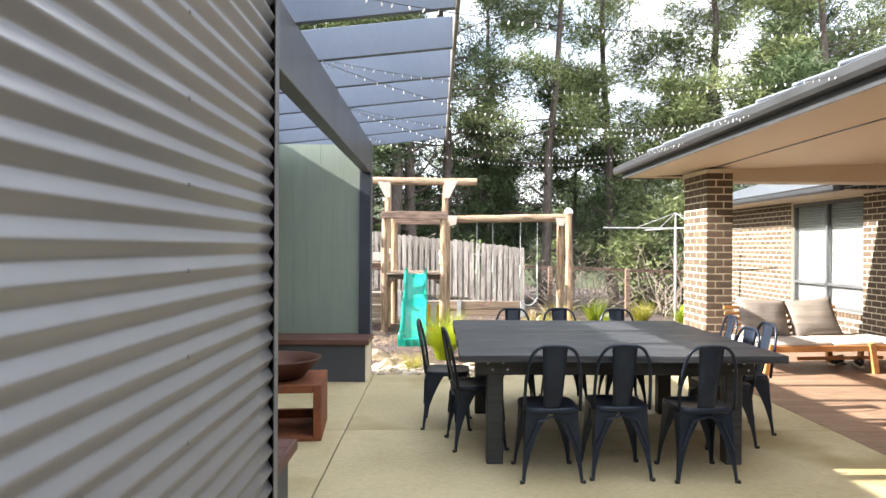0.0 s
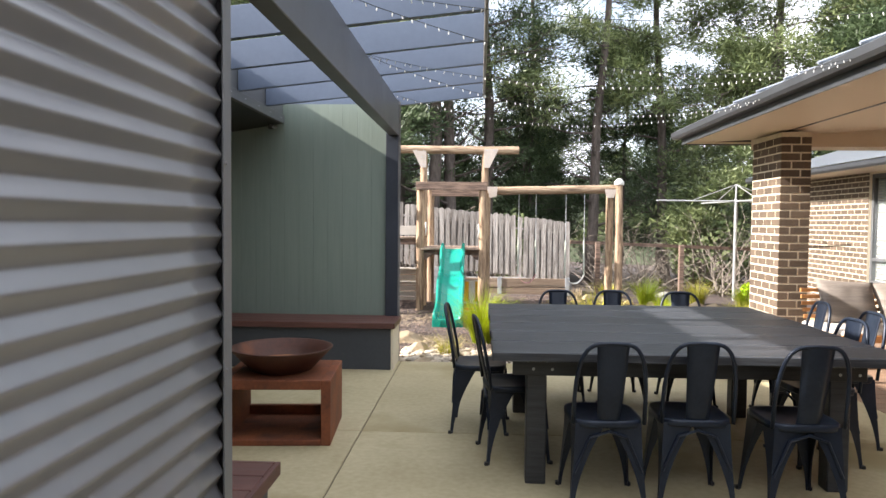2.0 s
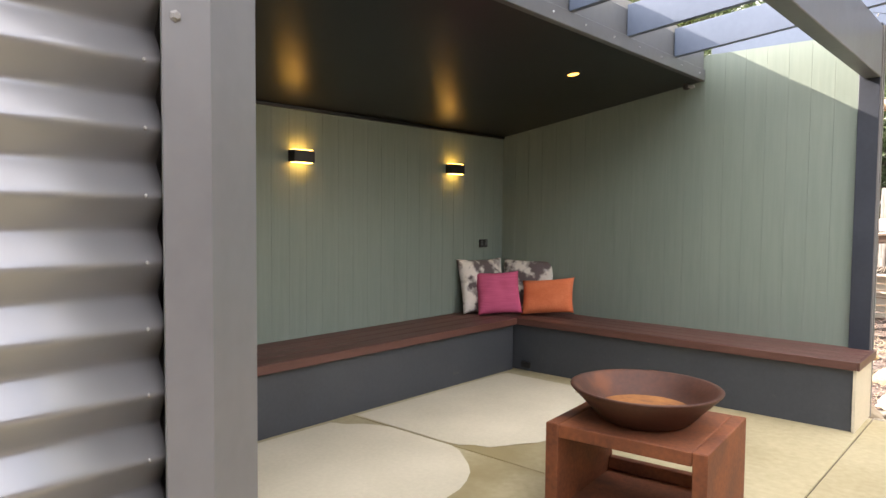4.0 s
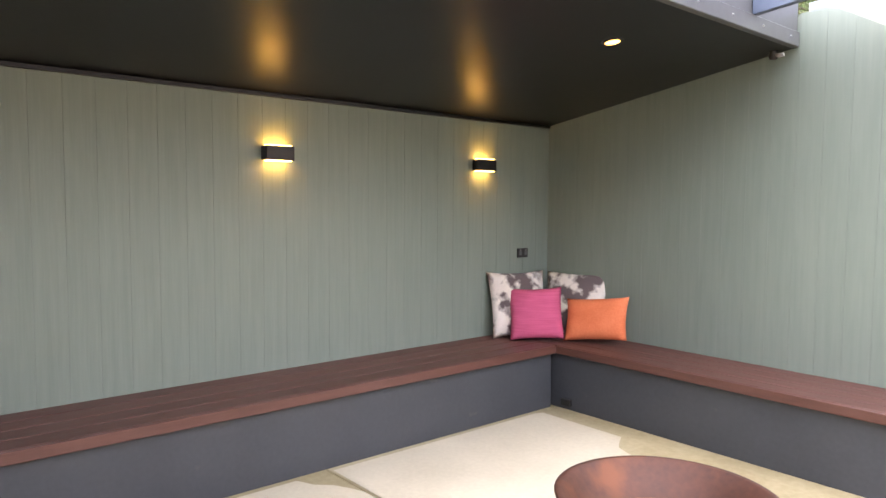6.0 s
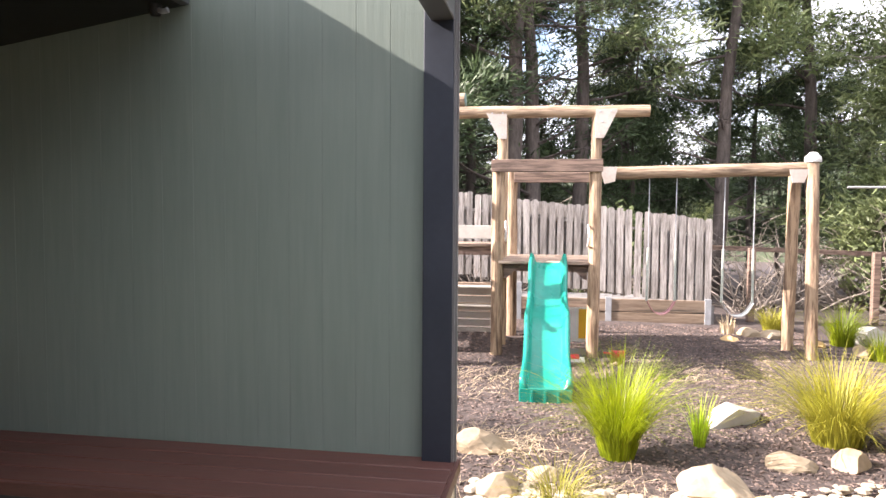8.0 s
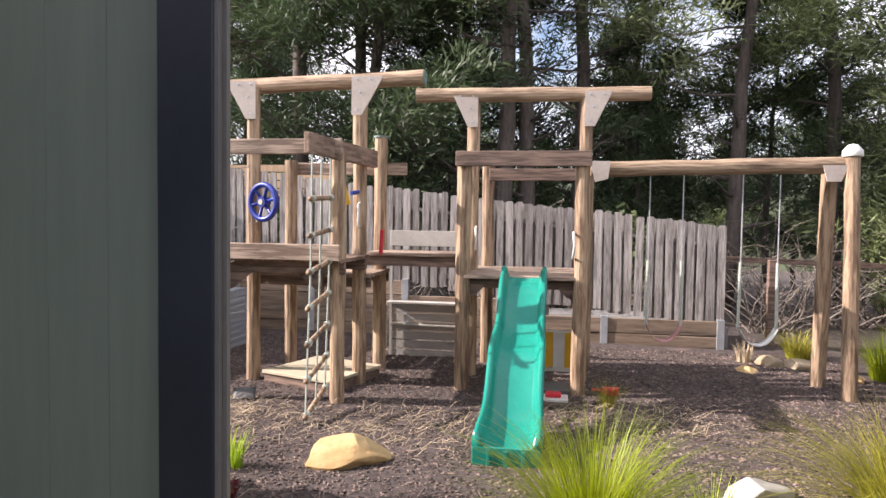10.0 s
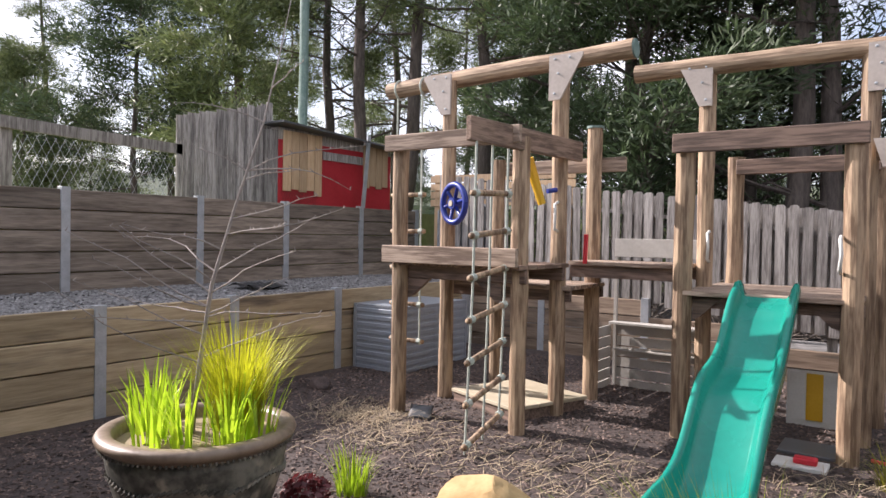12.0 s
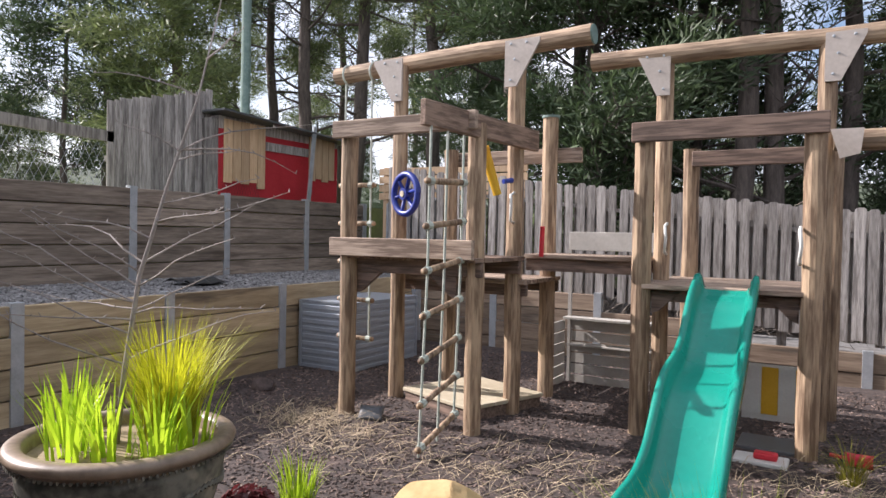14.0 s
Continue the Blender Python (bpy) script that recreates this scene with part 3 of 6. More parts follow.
def hex_screw(r=0.007, h=0.006):
    bm = bmesh.new()
    lathe([(0.0, h), (r * 0.8, h), (r, h * 0.7), (r, 0.002), (r * 1.5, 0.001), (r * 1.5, 0)], 6, bm)
    bm.transform(Matrix.Rotation(radians(90), 4, "Y"))
    return bm


screw = mesh_of("screw", hex_screw(0.005, 0.005), M["trim_grey"])
for k in range(2, 40):
    z = 0.0762 * k
    piece("screw", screw, shed, (0.009, -0.022, z), scale=(0.5, 0.4, 0.4))
    if k % 3 == 0:
        piece("screw", screw, shed, (0.009, -0.95, z))
        piece("screw", screw, shed, (0.009, -2.0, z))
for z in (0.34, 0.98, 1.578, 2.2):
    piece("screw", screw, shed, (0.016, 0.012, z))

# ---- alcove: green boards, black ceiling, pergola ----
def board_wall(name, label, start, along, count, width, height, facing, at):
    """Vertical boards with narrow grooves between them; height(u) is the top at that distance."""
    wall = thing(name, at, label, "wall", kind="structure")
    for k in range(count):
        u0, u1 = start + k * width + 0.0003, start + (k + 1) * width - 0.0003
        h0, h1 = height(u0), height(u1)
        bm = bmesh.new()
        v = []
        for d in (0.0, 0.012):
            for u, z in ((u0, 0), (u1, 0), (u1, h1), (u0, h0)):
                p = Vector(along) * u + Vector(facing) * d + Vector((0, 0, z))
                v.append(bm.verts.new(p))
        for f in ((3, 2, 1, 0), (4, 5, 6, 7), (0, 1, 5, 4), (1, 2, 6, 5), (2, 3, 7, 6), (3, 0, 4, 7)):
            bm.faces.new([v[i] for i in f])
        bmesh.ops.recalc_face_normals(bm, faces=bm.faces[:])
        bmesh.ops.bevel(bm, geom=[e for e in bm.edges if abs(e.verts[0].co.z - e.verts[1].co.z) > 0.5], offset=0.0007, segments=1, affect="EDGES")
        part("board", bm, M["green_board"], wall)
    return wall


def slope_z(x):
    """Underside of the alcove's ceiling."""
    return 2.092 + (x + 3.63) * (2.405 - 2.092) / 1.94


north = board_wall("wall_north", "dull green grooved timber-look board wall", 0, (1, 0, 0), 20, 0.15, lambda u: 2.60 if u > 1.9 else slope_z(-3.63 + u) + 0.06, (0, -1, 0), (-3.63, 6.532, 0))
part("backing", box(0, 3.0, 0.001, 0.09, 0, 2.6), M["green_dark"], north)
west = board_wall("wall_west", "dull green grooved board wall with two lamps", 0, (0, 1, 0), 33, 0.1478, lambda u: 2.16, (1, 0, 0), (-3.642, 1.645, 0))
part("backing", box(-0.09, -0.001, 0, 4.98, 0, 2.16), M["green_dark"], west)
post = thing("wall_end_post", (-0.565, 6.5, 0), "dark navy corner post of the green wall", "post", kind="structure")
part("post_face", box(-0.063, 0.062, -0.035, 0.0, 0, 2.64, bevel=0.003), M["navy"], post)
part("edge_trim", box(0.0625, 0.072, -0.03, 0.0, 0, 2.62), M["trim_grey"], post, "grey metal edge trim")
part("edge_trim", box(0.0725, 0.082, -0.015, 0.0, 0, 2.62), M["trim_grey"], post, "grey metal edge trim")

ceil = bmesh.new()
v = [ceil.verts.new(p) for p in ((-3.63, 1.62, slope_z(-3.63)), (-1.70, 1.62, slope_z(-1.70)), (-1.70, 6.52, slope_z(-1.70)), (-3.63, 6.52, slope_z(-3.63)),
                                 (-3.63, 1.62, slope_z(-3.63) + 0.02), (-1.70, 1.62, slope_z(-1.70) + 0.02), (-1.70, 6.52, slope_z(-1.70) + 0.02), (-3.63, 6.52, slope_z(-3.63) + 0.02))]
for f in BOX_FACES:
    ceil.faces.new([v[i] for i in f])
solo("ceiling", ceil, M["ceiling_black"], (0, 0, 0), "glossy black sloping ceiling over the bench", "ceiling", kind="structure")
cor = bmesh.new()
box(-3.628, -3.60, 1.65, 6.50, slope_z(-3.62) - 0.022, slope_z(-3.62) - 0.002, cor)
solo("cornice", cor, M["ceiling_black"], (0, 0, 0), "thin black trim under the ceiling", "trim", kind="structure")
rf = bmesh.new()
v = [rf.verts.new(p) for p in ((-3.9, -4, 2.30), (-1.76, -4, 2.67), (-1.76, 6.60, 2.67), (-3.9, 6.60, 2.30), (-3.9, -4, 2.39), (-1.76, -4, 2.76), (-1.76, 6.60, 2.76), (-3.9, 6.60, 2.39))]
for f in BOX_FACES:
    rf.faces.new([v[i] for i in f])
solo("alcove_roof", rf, M["trim_grey"], (0, 0, 0), "grey steel roof over the alcove", "roof", kind="structure")

pergola = thing("pergola", (-0.55, 6.4, 2.28), "blue-grey painted timber pergola over the patio", "pergola", kind="structure")
PX, PY, PZ = -0.55, 6.4, 2.28


def pbox(x0, x1, y0, y1, z0, z1, bevel=0.004):
    return box(x0 - PX, x1 - PX, y0 - PY, y1 - PY, z0 - PZ, z1 - PZ, bevel=bevel)


part("front_beam", pbox(-0.60, -0.50, 1.66, 6.465, 2.28, 2.615), M["beam"], pergola, "dark grey steel front beam")
part("fascia", pbox(-1.74, -1.695, 1.66, 6.51, 2.49, 2.665), M["beam"], pergola, "grey fascia board")
part("fascia_angle", pbox(-1.76, -1.68, 1.66, 6.51, 2.40, 2.488), M["beam"], pergola, "grey steel angle under the fascia")
bolt = mesh_of("bolt", hex_screw(0.006, 0.008), M["galv"])
for k in range(14):
    piece("bolt", bolt, pergola, (-1.68 - PX, 1.9 + 0.345 * k - PY, 2.445 - PZ), scale=(1, 0.8, 0.8))
RAFTERS = (6.67, 5.95, 5.215, 4.51, 3.79, 3.07, 2.35, 1.63)


def rafter(y):
    bm = bmesh.new()
    v = []
    for dy in (-0.022, 0.022):
        for x, z in ((-1.69, 2.485), (0.34, 2.70), (0.34, 2.90), (-1.69, 2.685)):
            v.append(bm.verts.new((x - PX, y + dy - PY, z - PZ)))
    for f in ((0, 1, 2, 3), (7, 6, 5, 4), (1, 0, 4, 5), (2, 1, 5, 6), (3, 2, 6, 7), (0, 3, 7, 4)):
        bm.faces.new([v[i] for i in f])
    bmesh.ops.recalc_face_normals(bm, faces=bm.faces[:])
    bmesh.ops.bevel(bm, geom=bm.edges[:], offset=0.003, segments=1, affect="EDGES")
    return bm


for y in RAFTERS:
    part("rafter", rafter(y), M["rafter"], pergola)
part("tip_board", pbox(0.342, 0.365, 1.0, 6.70, 2.69, 2.91), M["trim_grey"], pergola, "grey edge board along the rafter tips")

# ---- house: porch roof, walls, column ----
HX = 7.3
house = thing("house", (HX, 8, 0), "brown brick house with a covered porch", "house", kind="structure")


def hpart(name, x0, x1, y0, y1, z0, z1, mat, label="", bevel=0.0, parent=None):
    return part(name, box(x0 - HX, x1 - HX, y0 - 8, y1 - 8, z0, z1, bevel=bevel), mat, parent or house, label)


DOOR0, DOOR1 = 4.3, 7.70      # glass door along y
WIN0, WIN1 = 9.97, 12.28
EX, EY, RISE = 3.12, 9.30, 0.07  # porch eave
for y0, y1, z0, z1 in ((-6, DOOR0, 0, 2.78), (DOOR0, DOOR1, 2.42, 2.78), (DOOR1, WIN0, -0.3, 2.78), (WIN0, WIN1, -0.3, 0.36), (WIN0, WIN1, 2.33, 2.7), (WIN1, 15.3, -0.3, 2.7)):
    hpart("wall", HX + 0.001, HX + 0.25, y0, y1, z0, z1, M["mortar"], "cream mortar behind brown bricks")
hpart("wall", HX + 0.25, HX + 8, 15.05, 15.3, -0.3, 2.7, M["mortar"])
pc = bmesh.new()
v = [pc.verts.new((x - HX, y - 8, z)) for x, y, z in ((EX + 0.13, -6, 2.53), (HX + 0.002, -6, 2.725), (HX + 0.002, EY - 0.1, 2.725), (EX + 0.13, EY - 0.1, 2.53),
                                                  (EX + 0.13, -6, 2.56), (HX + 0.002, -6, 2.755), (HX + 0.002, EY - 0.1, 2.755), (EX + 0.13, EY - 0.1, 2.56))]
for f in BOX_FACES:
    pc.faces.new([v[i] for i in f])
part("porch_ceiling", pc, M["soffit"], house, "cream porch ceiling")
hpart("ceiling_strip", EX + 0.97, EX + 1.0, -6, EY - 0.1, 2.562, 2.572, M["gutter"])
hpart("end_beam", EX + 0.9, HX - 0.002, EY - 0.55, EY - 0.1, 2.43, 2.70, M["soffit"], "cream boxed beam at the porch end")
hpart("eave_lining", EX + 0.02, EX + 0.128, -6, EY, 2.525, 2.545, M["soffit"])
hpart("eave_lining", EX + 0.13, HX - 0.6, EY - 0.098, EY, 2.525, 2.545, M["soffit"])
hpart("fascia", EX, EX + 0.02, -6, EY, 2.51, 2.69, M["gutter"], "dark fascia board")
hpart("fascia", EX, 6.7, EY, EY + 0.02, 2.51, 2.69, M["gutter"])


def gutter(p, q, out):
    """A rolled quad gutter along p to q, open on top."""
    prof = [(0.0, 0.12), (0.0, 0.0), (0.085, 0.0), (0.112, 0.03), (0.115, 0.09), (0.10, 0.10), (0.095, 0.085), (0.095, 0.035), (0.08, 0.012), (0.008, 0.012), (0.008, 0.12)]
    bm = bmesh.new()
    rows = [[bm.verts.new(Vector(e) + Vector(out) * u + Vector((0, 0, w))) for u, w in prof] for e in (p, q)]
    for k in range(len(prof)):
        bm.faces.new((rows[0][k], rows[0][(k + 1) % len(prof)], rows[1][(k + 1) % len(prof)], rows[1][k]))
    bm.faces.new(rows[0][::-1])
    bm.faces.new(rows[1])
    bmesh.ops.recalc_face_normals(bm, faces=bm.faces[:])
    return bm


part("gutter", gutter((EX - HX, -14, 2.59), (EX - HX, EY - 7.86, 2.59), (-1, 0, 0)), M["gutter"], house, "dark steel gutter")
part("gutter", gutter((6.6 - HX, 1.34, 2.36), (6.6 - HX, 7.9, 2.36), (-1, 0, 0)), M["gutter"], house, "dark steel gutter")
rb = bmesh.new()
rise = math.tan(radians(20))
v = [rb.verts.new(p) for p in ((EX - 0.07 - HX, -14, 2.71), (EX - 0.07 - HX, EY - 7.92, 2.71), (7.0 - HX, EY - 12, 2.71 + 3.95 * rise), (7.0 - HX, -14, 2.71 + 3.95 * rise), (7.0 - HX, EY - 7.92, 2.71))]
rb.faces.new((v[0], v[1], v[2], v[3]))
rb.faces.new((v[1], v[4], v[2]))
for e in bmesh.ops.solidify(rb, geom=rb.faces[:], thickness=0.05)["geom"]:
    pass
part("roof", rb, M["roof"], house, "blue-grey metal hip roof")
for k in range(23):
    y = -13.8 + 0.62 * k
    top = min(3.9, (EY - 7.92 - y)) if y > EY - 12 else 3.9
    rib = tube([(EX - 0.06 - HX, y, 2.735), (EX - 0.06 - HX + top, y, 2.735 + top * rise)], 0.014, 6)
    part("roof_rib", rib, M["roof"], house)
r2 = bmesh.new()
v = [r2.verts.new(p) for p in ((6.5 - HX, 1.34, 2.48), (6.5 - HX, 7.9, 2.48), (10.5 - HX, 4.5, 2.48 + 4 * rise), (10.5 - HX, 1.34, 2.48 + 4 * rise), (10.5 - HX, 7.9, 2.48))]
r2.faces.new(v[:4])
r2.faces.new((v[1], v[4], v[2]))
bmesh.ops.solidify(r2, geom=r2.faces[:], thickness=0.05)
part("roof", r2, M["roof"], house, "blue-grey metal roof over the far wing")
hpart("eave_lining", 6.6, HX + 0.01, 9.34, 15.9, 2.36, 2.38, M["soffit"], "cream eave lining")

# plain unseen wall added behind the walk's start: closes the patio, cuts south light
solo("wall_south", box(-3.7, 7.4, -6.2, -6.02, -0.1, 3.0), M["trim_grey"], (0, 0, 0), "unseen plain grey wall added to close the patio and cut south light", "wall", kind="structure")

# window with blinds
win = thing("window_1", (HX, WIN0, 0.36), "grey-framed sliding window with closed white blinds", "window", kind="structure")
W, H = WIN1 - WIN0, 1.97
fr = bmesh.new()
for y0, y1, z0, z1 in ((0, 0.06, 0, H), (W - 0.06, W, 0, H), (0.06, W - 0.06, 0, 0.06), (0.06, W - 0.06, H - 0.07, H)):
    box(0.05, 0.13, y0, y1, z0, z1, fr)
part("window_frame", fr, M["frame_grey"], win)
part("transom", box(0.045, 0.125, 0.06, W - 0.06, 0.42, 0.47), M["frame_grey"], win)
part("mullion", box(0.045, 0.125, W * 0.5 - 0.03, W * 0.5 + 0.03, 0.06, H - 0.07), M["frame_grey"], win)
for y0, y1, z0, z1 in ((0.06, W * 0.5 - 0.03, 0.47, H - 0.07), (W * 0.5 + 0.03, W - 0.06, 0.47, H - 0.07), (0.06, W * 0.5 - 0.03, 0.06, 0.42), (W * 0.5 + 0.03, W - 0.06, 0.06, 0.42)):
    pane = part("pane", box(0.085, 0.091, y0, y1, z0, z1), M["glass"], win)
    pane.visible_shadow = False
slat = mesh_of("slat", box(-0.02, 0.02, 0.02, W - 0.02, -0.0015, 0.0015), M["blind"])
for k in range(38):
    piece("blind_slat", slat, win, (0.15, 0, 0.06 + k * 0.05), rot=(0, radians(62), 0))
part("sill", box(-0.02, 0.05, 0.0, W, -0.012, -0.001, bevel=0.002), M["frame_grey"], win)
hpart("room_back", HX + 0.26, HX + 3.5, 8.3, 15.0, -0.1, 0.0, M["room_floor"])
hpart("room_wall", HX + 3.5, HX + 3.6, 3.0, 15.0, 0, 2.7, M["room"])
hpart("room_wall", HX + 0.26, HX + 3.5, 8.2, 8.3, 0, 2.7, M["room"])
hpart("room_wall", HX + 0.26, HX + 3.5, 3.0, 3.1, 0, 2.7, M["room"])
hpart("room_floor", HX + 0.26, HX + 3.5, 3.1, 8.2, -0.1, 0.0, M["room_floor"])
hpart("room_ceiling", HX + 0.0, HX + 3.6, 3.0, 15.0, 2.7, 2.75, M["room"])

door = thing("door_1", (HX, DOOR0, 0), "black-framed sliding glass door to a dim room", "door", kind="structure")
D = DOOR1 - DOOR0
fr = bmesh.new()
for y0, y1, z0, z1 in ((0, 0.07, 0.03, 2.41), (D - 0.07, D, 0.03, 2.41), (0.07, D - 0.07, 0.03, 0.11), (0.07, D - 0.07, 2.33, 2.41), (D * 0.5 - 0.05, D * 0.5 + 0.05, 0.11, 2.33)):
    box(0.02, 0.16, y0, y1, z0, z1, fr)
part("door_frame", fr, M["black_metal"], door)
for y0, y1 in ((0.07, D * 0.5 - 0.05), (D * 0.5 + 0.05, D - 0.07)):
    pane = part("pane", box(0.08, 0.087, y0, y1, 0.11, 2.33), M["glass"], door)
    pane.visible_shadow = False
part("threshold", box(-0.02, 0.2, 0, D, 0.0, 0.03), M["galv"], door)

dl = thing("porch_downlight", (5.75, 6.75, 2.646), "small round white downlight in the porch ceiling", "downlight")
part("ring", lathe([(0.045, 0.004), (0.06, -0.002), (0.06, 0.008)], 20), M["white_plastic"], dl)

column = thing("brick_column", (3.98, 8.15, -0.1), "brown brick column with cream mortar", "column", kind="structure")
CW, CD = 0.36, 0.86
part("mortar_core", box(0.001, CW - 0.002, 0.001, CD - 0.002, 0, 2.64), M["mortar"], column)

# ---- alcove things ----
BT = 0.452   # bench top


def bench(name, x0, x1, y0, y1, along, label, open_end=False):
    """A built-in box bench: dark front, red-brown boards with a nosing."""
    b = thing(name, (x0, y0, 0), label, "bench", kind="")
    w, d = x1 - x0, y1 - y0
    part("carcass", box(0.02, w - 0.02, 0.02, d - 0.02, 0, BT - 0.05), M["bench_front"], b, "dark painted bench front")
    n = 4
    if along == "x":
        for k in range(n):
            part("board", box(0, w, k * d / n + 0.003, (k + 1) * d / n - 0.003, BT - 0.024, BT, bevel=0.003), M["merbau"], b)
    else:
        for k in range(n):
            part("board", box(k * w / n + 0.003, (k + 1) * w / n - 0.003, 0, d, BT - 0.024, BT, bevel=0.003), M["merbau_y"], b)
    return b


b1 = bench("bench_north", -3.628, -0.487, 5.985, 6.515, "x", "long built-in bench with red-brown boards and dark front")
part("nosing", box(0.58, 3.141, -0.022, -0.001, BT - 0.055, BT - 0.001, bevel=0.003), M["merbau"], b1, "red-brown edge board")
part("end_panel", box(3.122, 3.140, 0.0, 0.53, 0, BT - 0.056), M["concrete_dry"], b1, "pale grey end panel")
part("end_nosing", box(3.142, 3.160, -0.022, 0.53, BT - 0.055, BT - 0.001, bevel=0.003), M["merbau_y"], b1)
part("vent_hole", box(0.62, 0.70, -0.004, 0.019, 0.03, 0.075), M["black_metal"], b1, "small black vent in the plinth")
b2 = bench("bench_west", -3.628, -3.065, 2.225, 5.98, "y", "built-in bench along the lamp wall with red-brown boards")
part("nosing", box(0.564, 0.585, 0, 3.735, BT - 0.055, BT - 0.001, bevel=0.003), M["merbau_y"], b2, "red-brown edge board")
b3 = bench("bench_south", -3.628, -0.48, 1.66, 2.22, "x", "short return of the built-in bench beside the shed")
part("nosing", box(0.586, 3.148, 0.561, 0.582, BT - 0.055, BT - 0.001, bevel=0.003), M["merbau"], b3)
part("end_nosing", box(3.149, 3.168, 0, 0.582, BT - 0.055, BT - 0.001, bevel=0.003), M["merbau_y"], b3)


def cushion(name, w, h, thick, mat, at, turn, lean, label, seed, tilt=0.0):
    bm = pillow(w, h, thick, seed, 20)
    bm.transform(Matrix.Translation((0, 0, abs(math.sin(radians(tilt))) * w * 0.42)) @ Matrix.Rotation(radians(tilt), 4, "Y"))
    bm.transform(Matrix.Rotation(radians(lean), 4, "X"))
    ob = solo(name, bm, mat, at, label, "cushion", group="cushions on the bench", smooth=True)
    ob.rotation_euler = (0, 0, radians(turn))
    return ob


cushion("cushion", 0.50, 0.50, 0.15, M["floral"], (-3.43, 6.02, BT + 0.004), 74, -14, "cream cushion with grey leaf print", 1)
cushion("cushion", 0.50, 0.50, 0.15, M["floral"], (-3.22, 6.33, BT + 0.004), 20, -20, "cream cushion with dark floral print", 2)
cushion("cushion", 0.40, 0.40, 0.13, M["pink"], (-3.23, 5.97, BT + 0.004), 44, -24, "pink corded square cushion", 3, -3)
cushion("cushion", 0.48, 0.33, 0.13, M["orange"], (-2.90, 6.20, BT + 0.004), 14, -26, "orange rectangular cushion on the bench", 4, -7)


def wall_lamp(y):
    lamp = thing("wall_lamp", (-3.63, y, 1.745), "black box wall lamp glowing up and down", "wall lamp", group="wall lamps")
    part("housing", box(0.0, 0.075, -0.09, 0.09, -0.042, 0.042, bevel=0.004), M["black_metal"], lamp)
    part("lens", box(0.012, 0.063, -0.075, 0.075, 0.0425, 0.0465), M["white_lamp"], lamp, "glowing warm lens")
    part("lens", box(0.012, 0.063, -0.075, 0.075, -0.0465, -0.0425), M["white_lamp"], lamp, "glowing warm lens")


wall_lamp(4.09)
wall_lamp(5.76)
ol = thing("power_outlet", (-3.63, 6.215, 1.073), "small black power outlet on the green wall", "outlet")
part("plate", box(0, 0.014, -0.058, 0.058, -0.037, 0.037, bevel=0.003), M["black_metal"], ol)
for y in (-0.03, 0.03):
    part("socket", box(0.0145, 0.0165, y - 0.014, y + 0.014, -0.018, 0.012), M["frame_grey"], ol)
    part("switch", box(0.0145, 0.018, y - 0.006, y + 0.006, 0.016, 0.028), M["trim_grey"], ol)
dwn = thing("downlight", (-2.15, 5.32, slope_z(-2.15) - 0.002), "round warm downlight in the black ceiling", "downlight")
dwn.rotation_euler = (0, -math.atan(0.161), 0)
part("ring", lathe([(0.042, -0.006), (0.055, -0.004), (0.058, 0.004)], 24), M["black_metal"], dwn)
part("lens", lathe([(0.0, -0.008), (0.03, -0.007), (0.041, -0.003)], 20), M["down_lamp"], dwn, "glowing warm lens")
cam_box = thing("security_sensor", (-1.80, 6.44, 2.385), "small black sensor under the fascia end", "sensor")
part("body", lathe([(0.0, -0.05), (0.02, -0.048), (0.028, -0.03), (0.024, -0.005), (0.03, 0.0)], 16), M["black_metal"], cam_box, smooth=True)
part("arm", tube([(0, 0, -0.02), (0.05, -0.02, -0.035), (0.07, -0.02, -0.03)], 0.012, 8), M["galv"], cam_box)

# fire pit on its plinth
fp = thing("fire_pit_table", (-0.98, 4.07, 0), "rusty steel open box plinth of the fire pit", "plinth", turn=5)
for n, args in (("side_panel", (-0.355, -0.295, -0.32, 0.32, 0, 0.415)), ("side_panel", (0.295, 0.355, -0.32, 0.32, 0, 0.415)),
                ("top_panel", (-0.294, 0.294, -0.32, 0.32, 0.355, 0.415)), ("bottom_panel", (-0.294, 0.294, -0.32, 0.32, 0, 0.035)),
                ("back_rail", (-0.294, 0.294, 0.27, 0.315, 0.036, 0.10))):
    part(n, box(*args, bevel=0.004), M["corten"], fp)
fb = thing("fire_pit_bowl", (-0.985, 4.05, 0.417), "wide rusty steel fire bowl", "fire bowl")
part("bowl", lathe([(0.0, 0.0), (0.17, 0.0), (0.20, 0.012), (0.29, 0.105), (0.335, 0.150), (0.338, 0.158), (0.330, 0.160), (0.315, 0.157), (0.27, 0.105), (0.19, 0.05), (0.0, 0.04)], 48), M["bowl"], fb, smooth=True)
part("ash", lathe([(0.0, 0.064), (0.12, 0.060), (0.205, 0.063)], 32), M["ash"], fb, "rusty ash in the bowl")

# ---- dining table and chairs ----
TT = 0.765
tb = thing("dining_table", (1.43, 4.02, 0), "large black-stained timber outdoor table", "table")
for k in range(6):
    y = -1.03 + k * 0.345
    part("top_board", box(-1.035 + 0.006 * (k % 2), 1.035 - 0.008 * (k % 3), y + 0.007, y + 0.338, TT - 0.048, TT, bevel=0.005), M["table_top"], tb)
for sx in (-0.79, 0.80):
    for sy in (-0.72, 0.66):
        part("leg", box(sx - 0.055, sx + 0.055, sy - 0.05, sy + 0.05, 0, TT - 0.049, bevel=0.006), M["table"], tb)
part("apron", box(-0.92, 0.92, -0.80, -0.755, TT - 0.165, TT - 0.05, bevel=0.003), M["table"], tb)
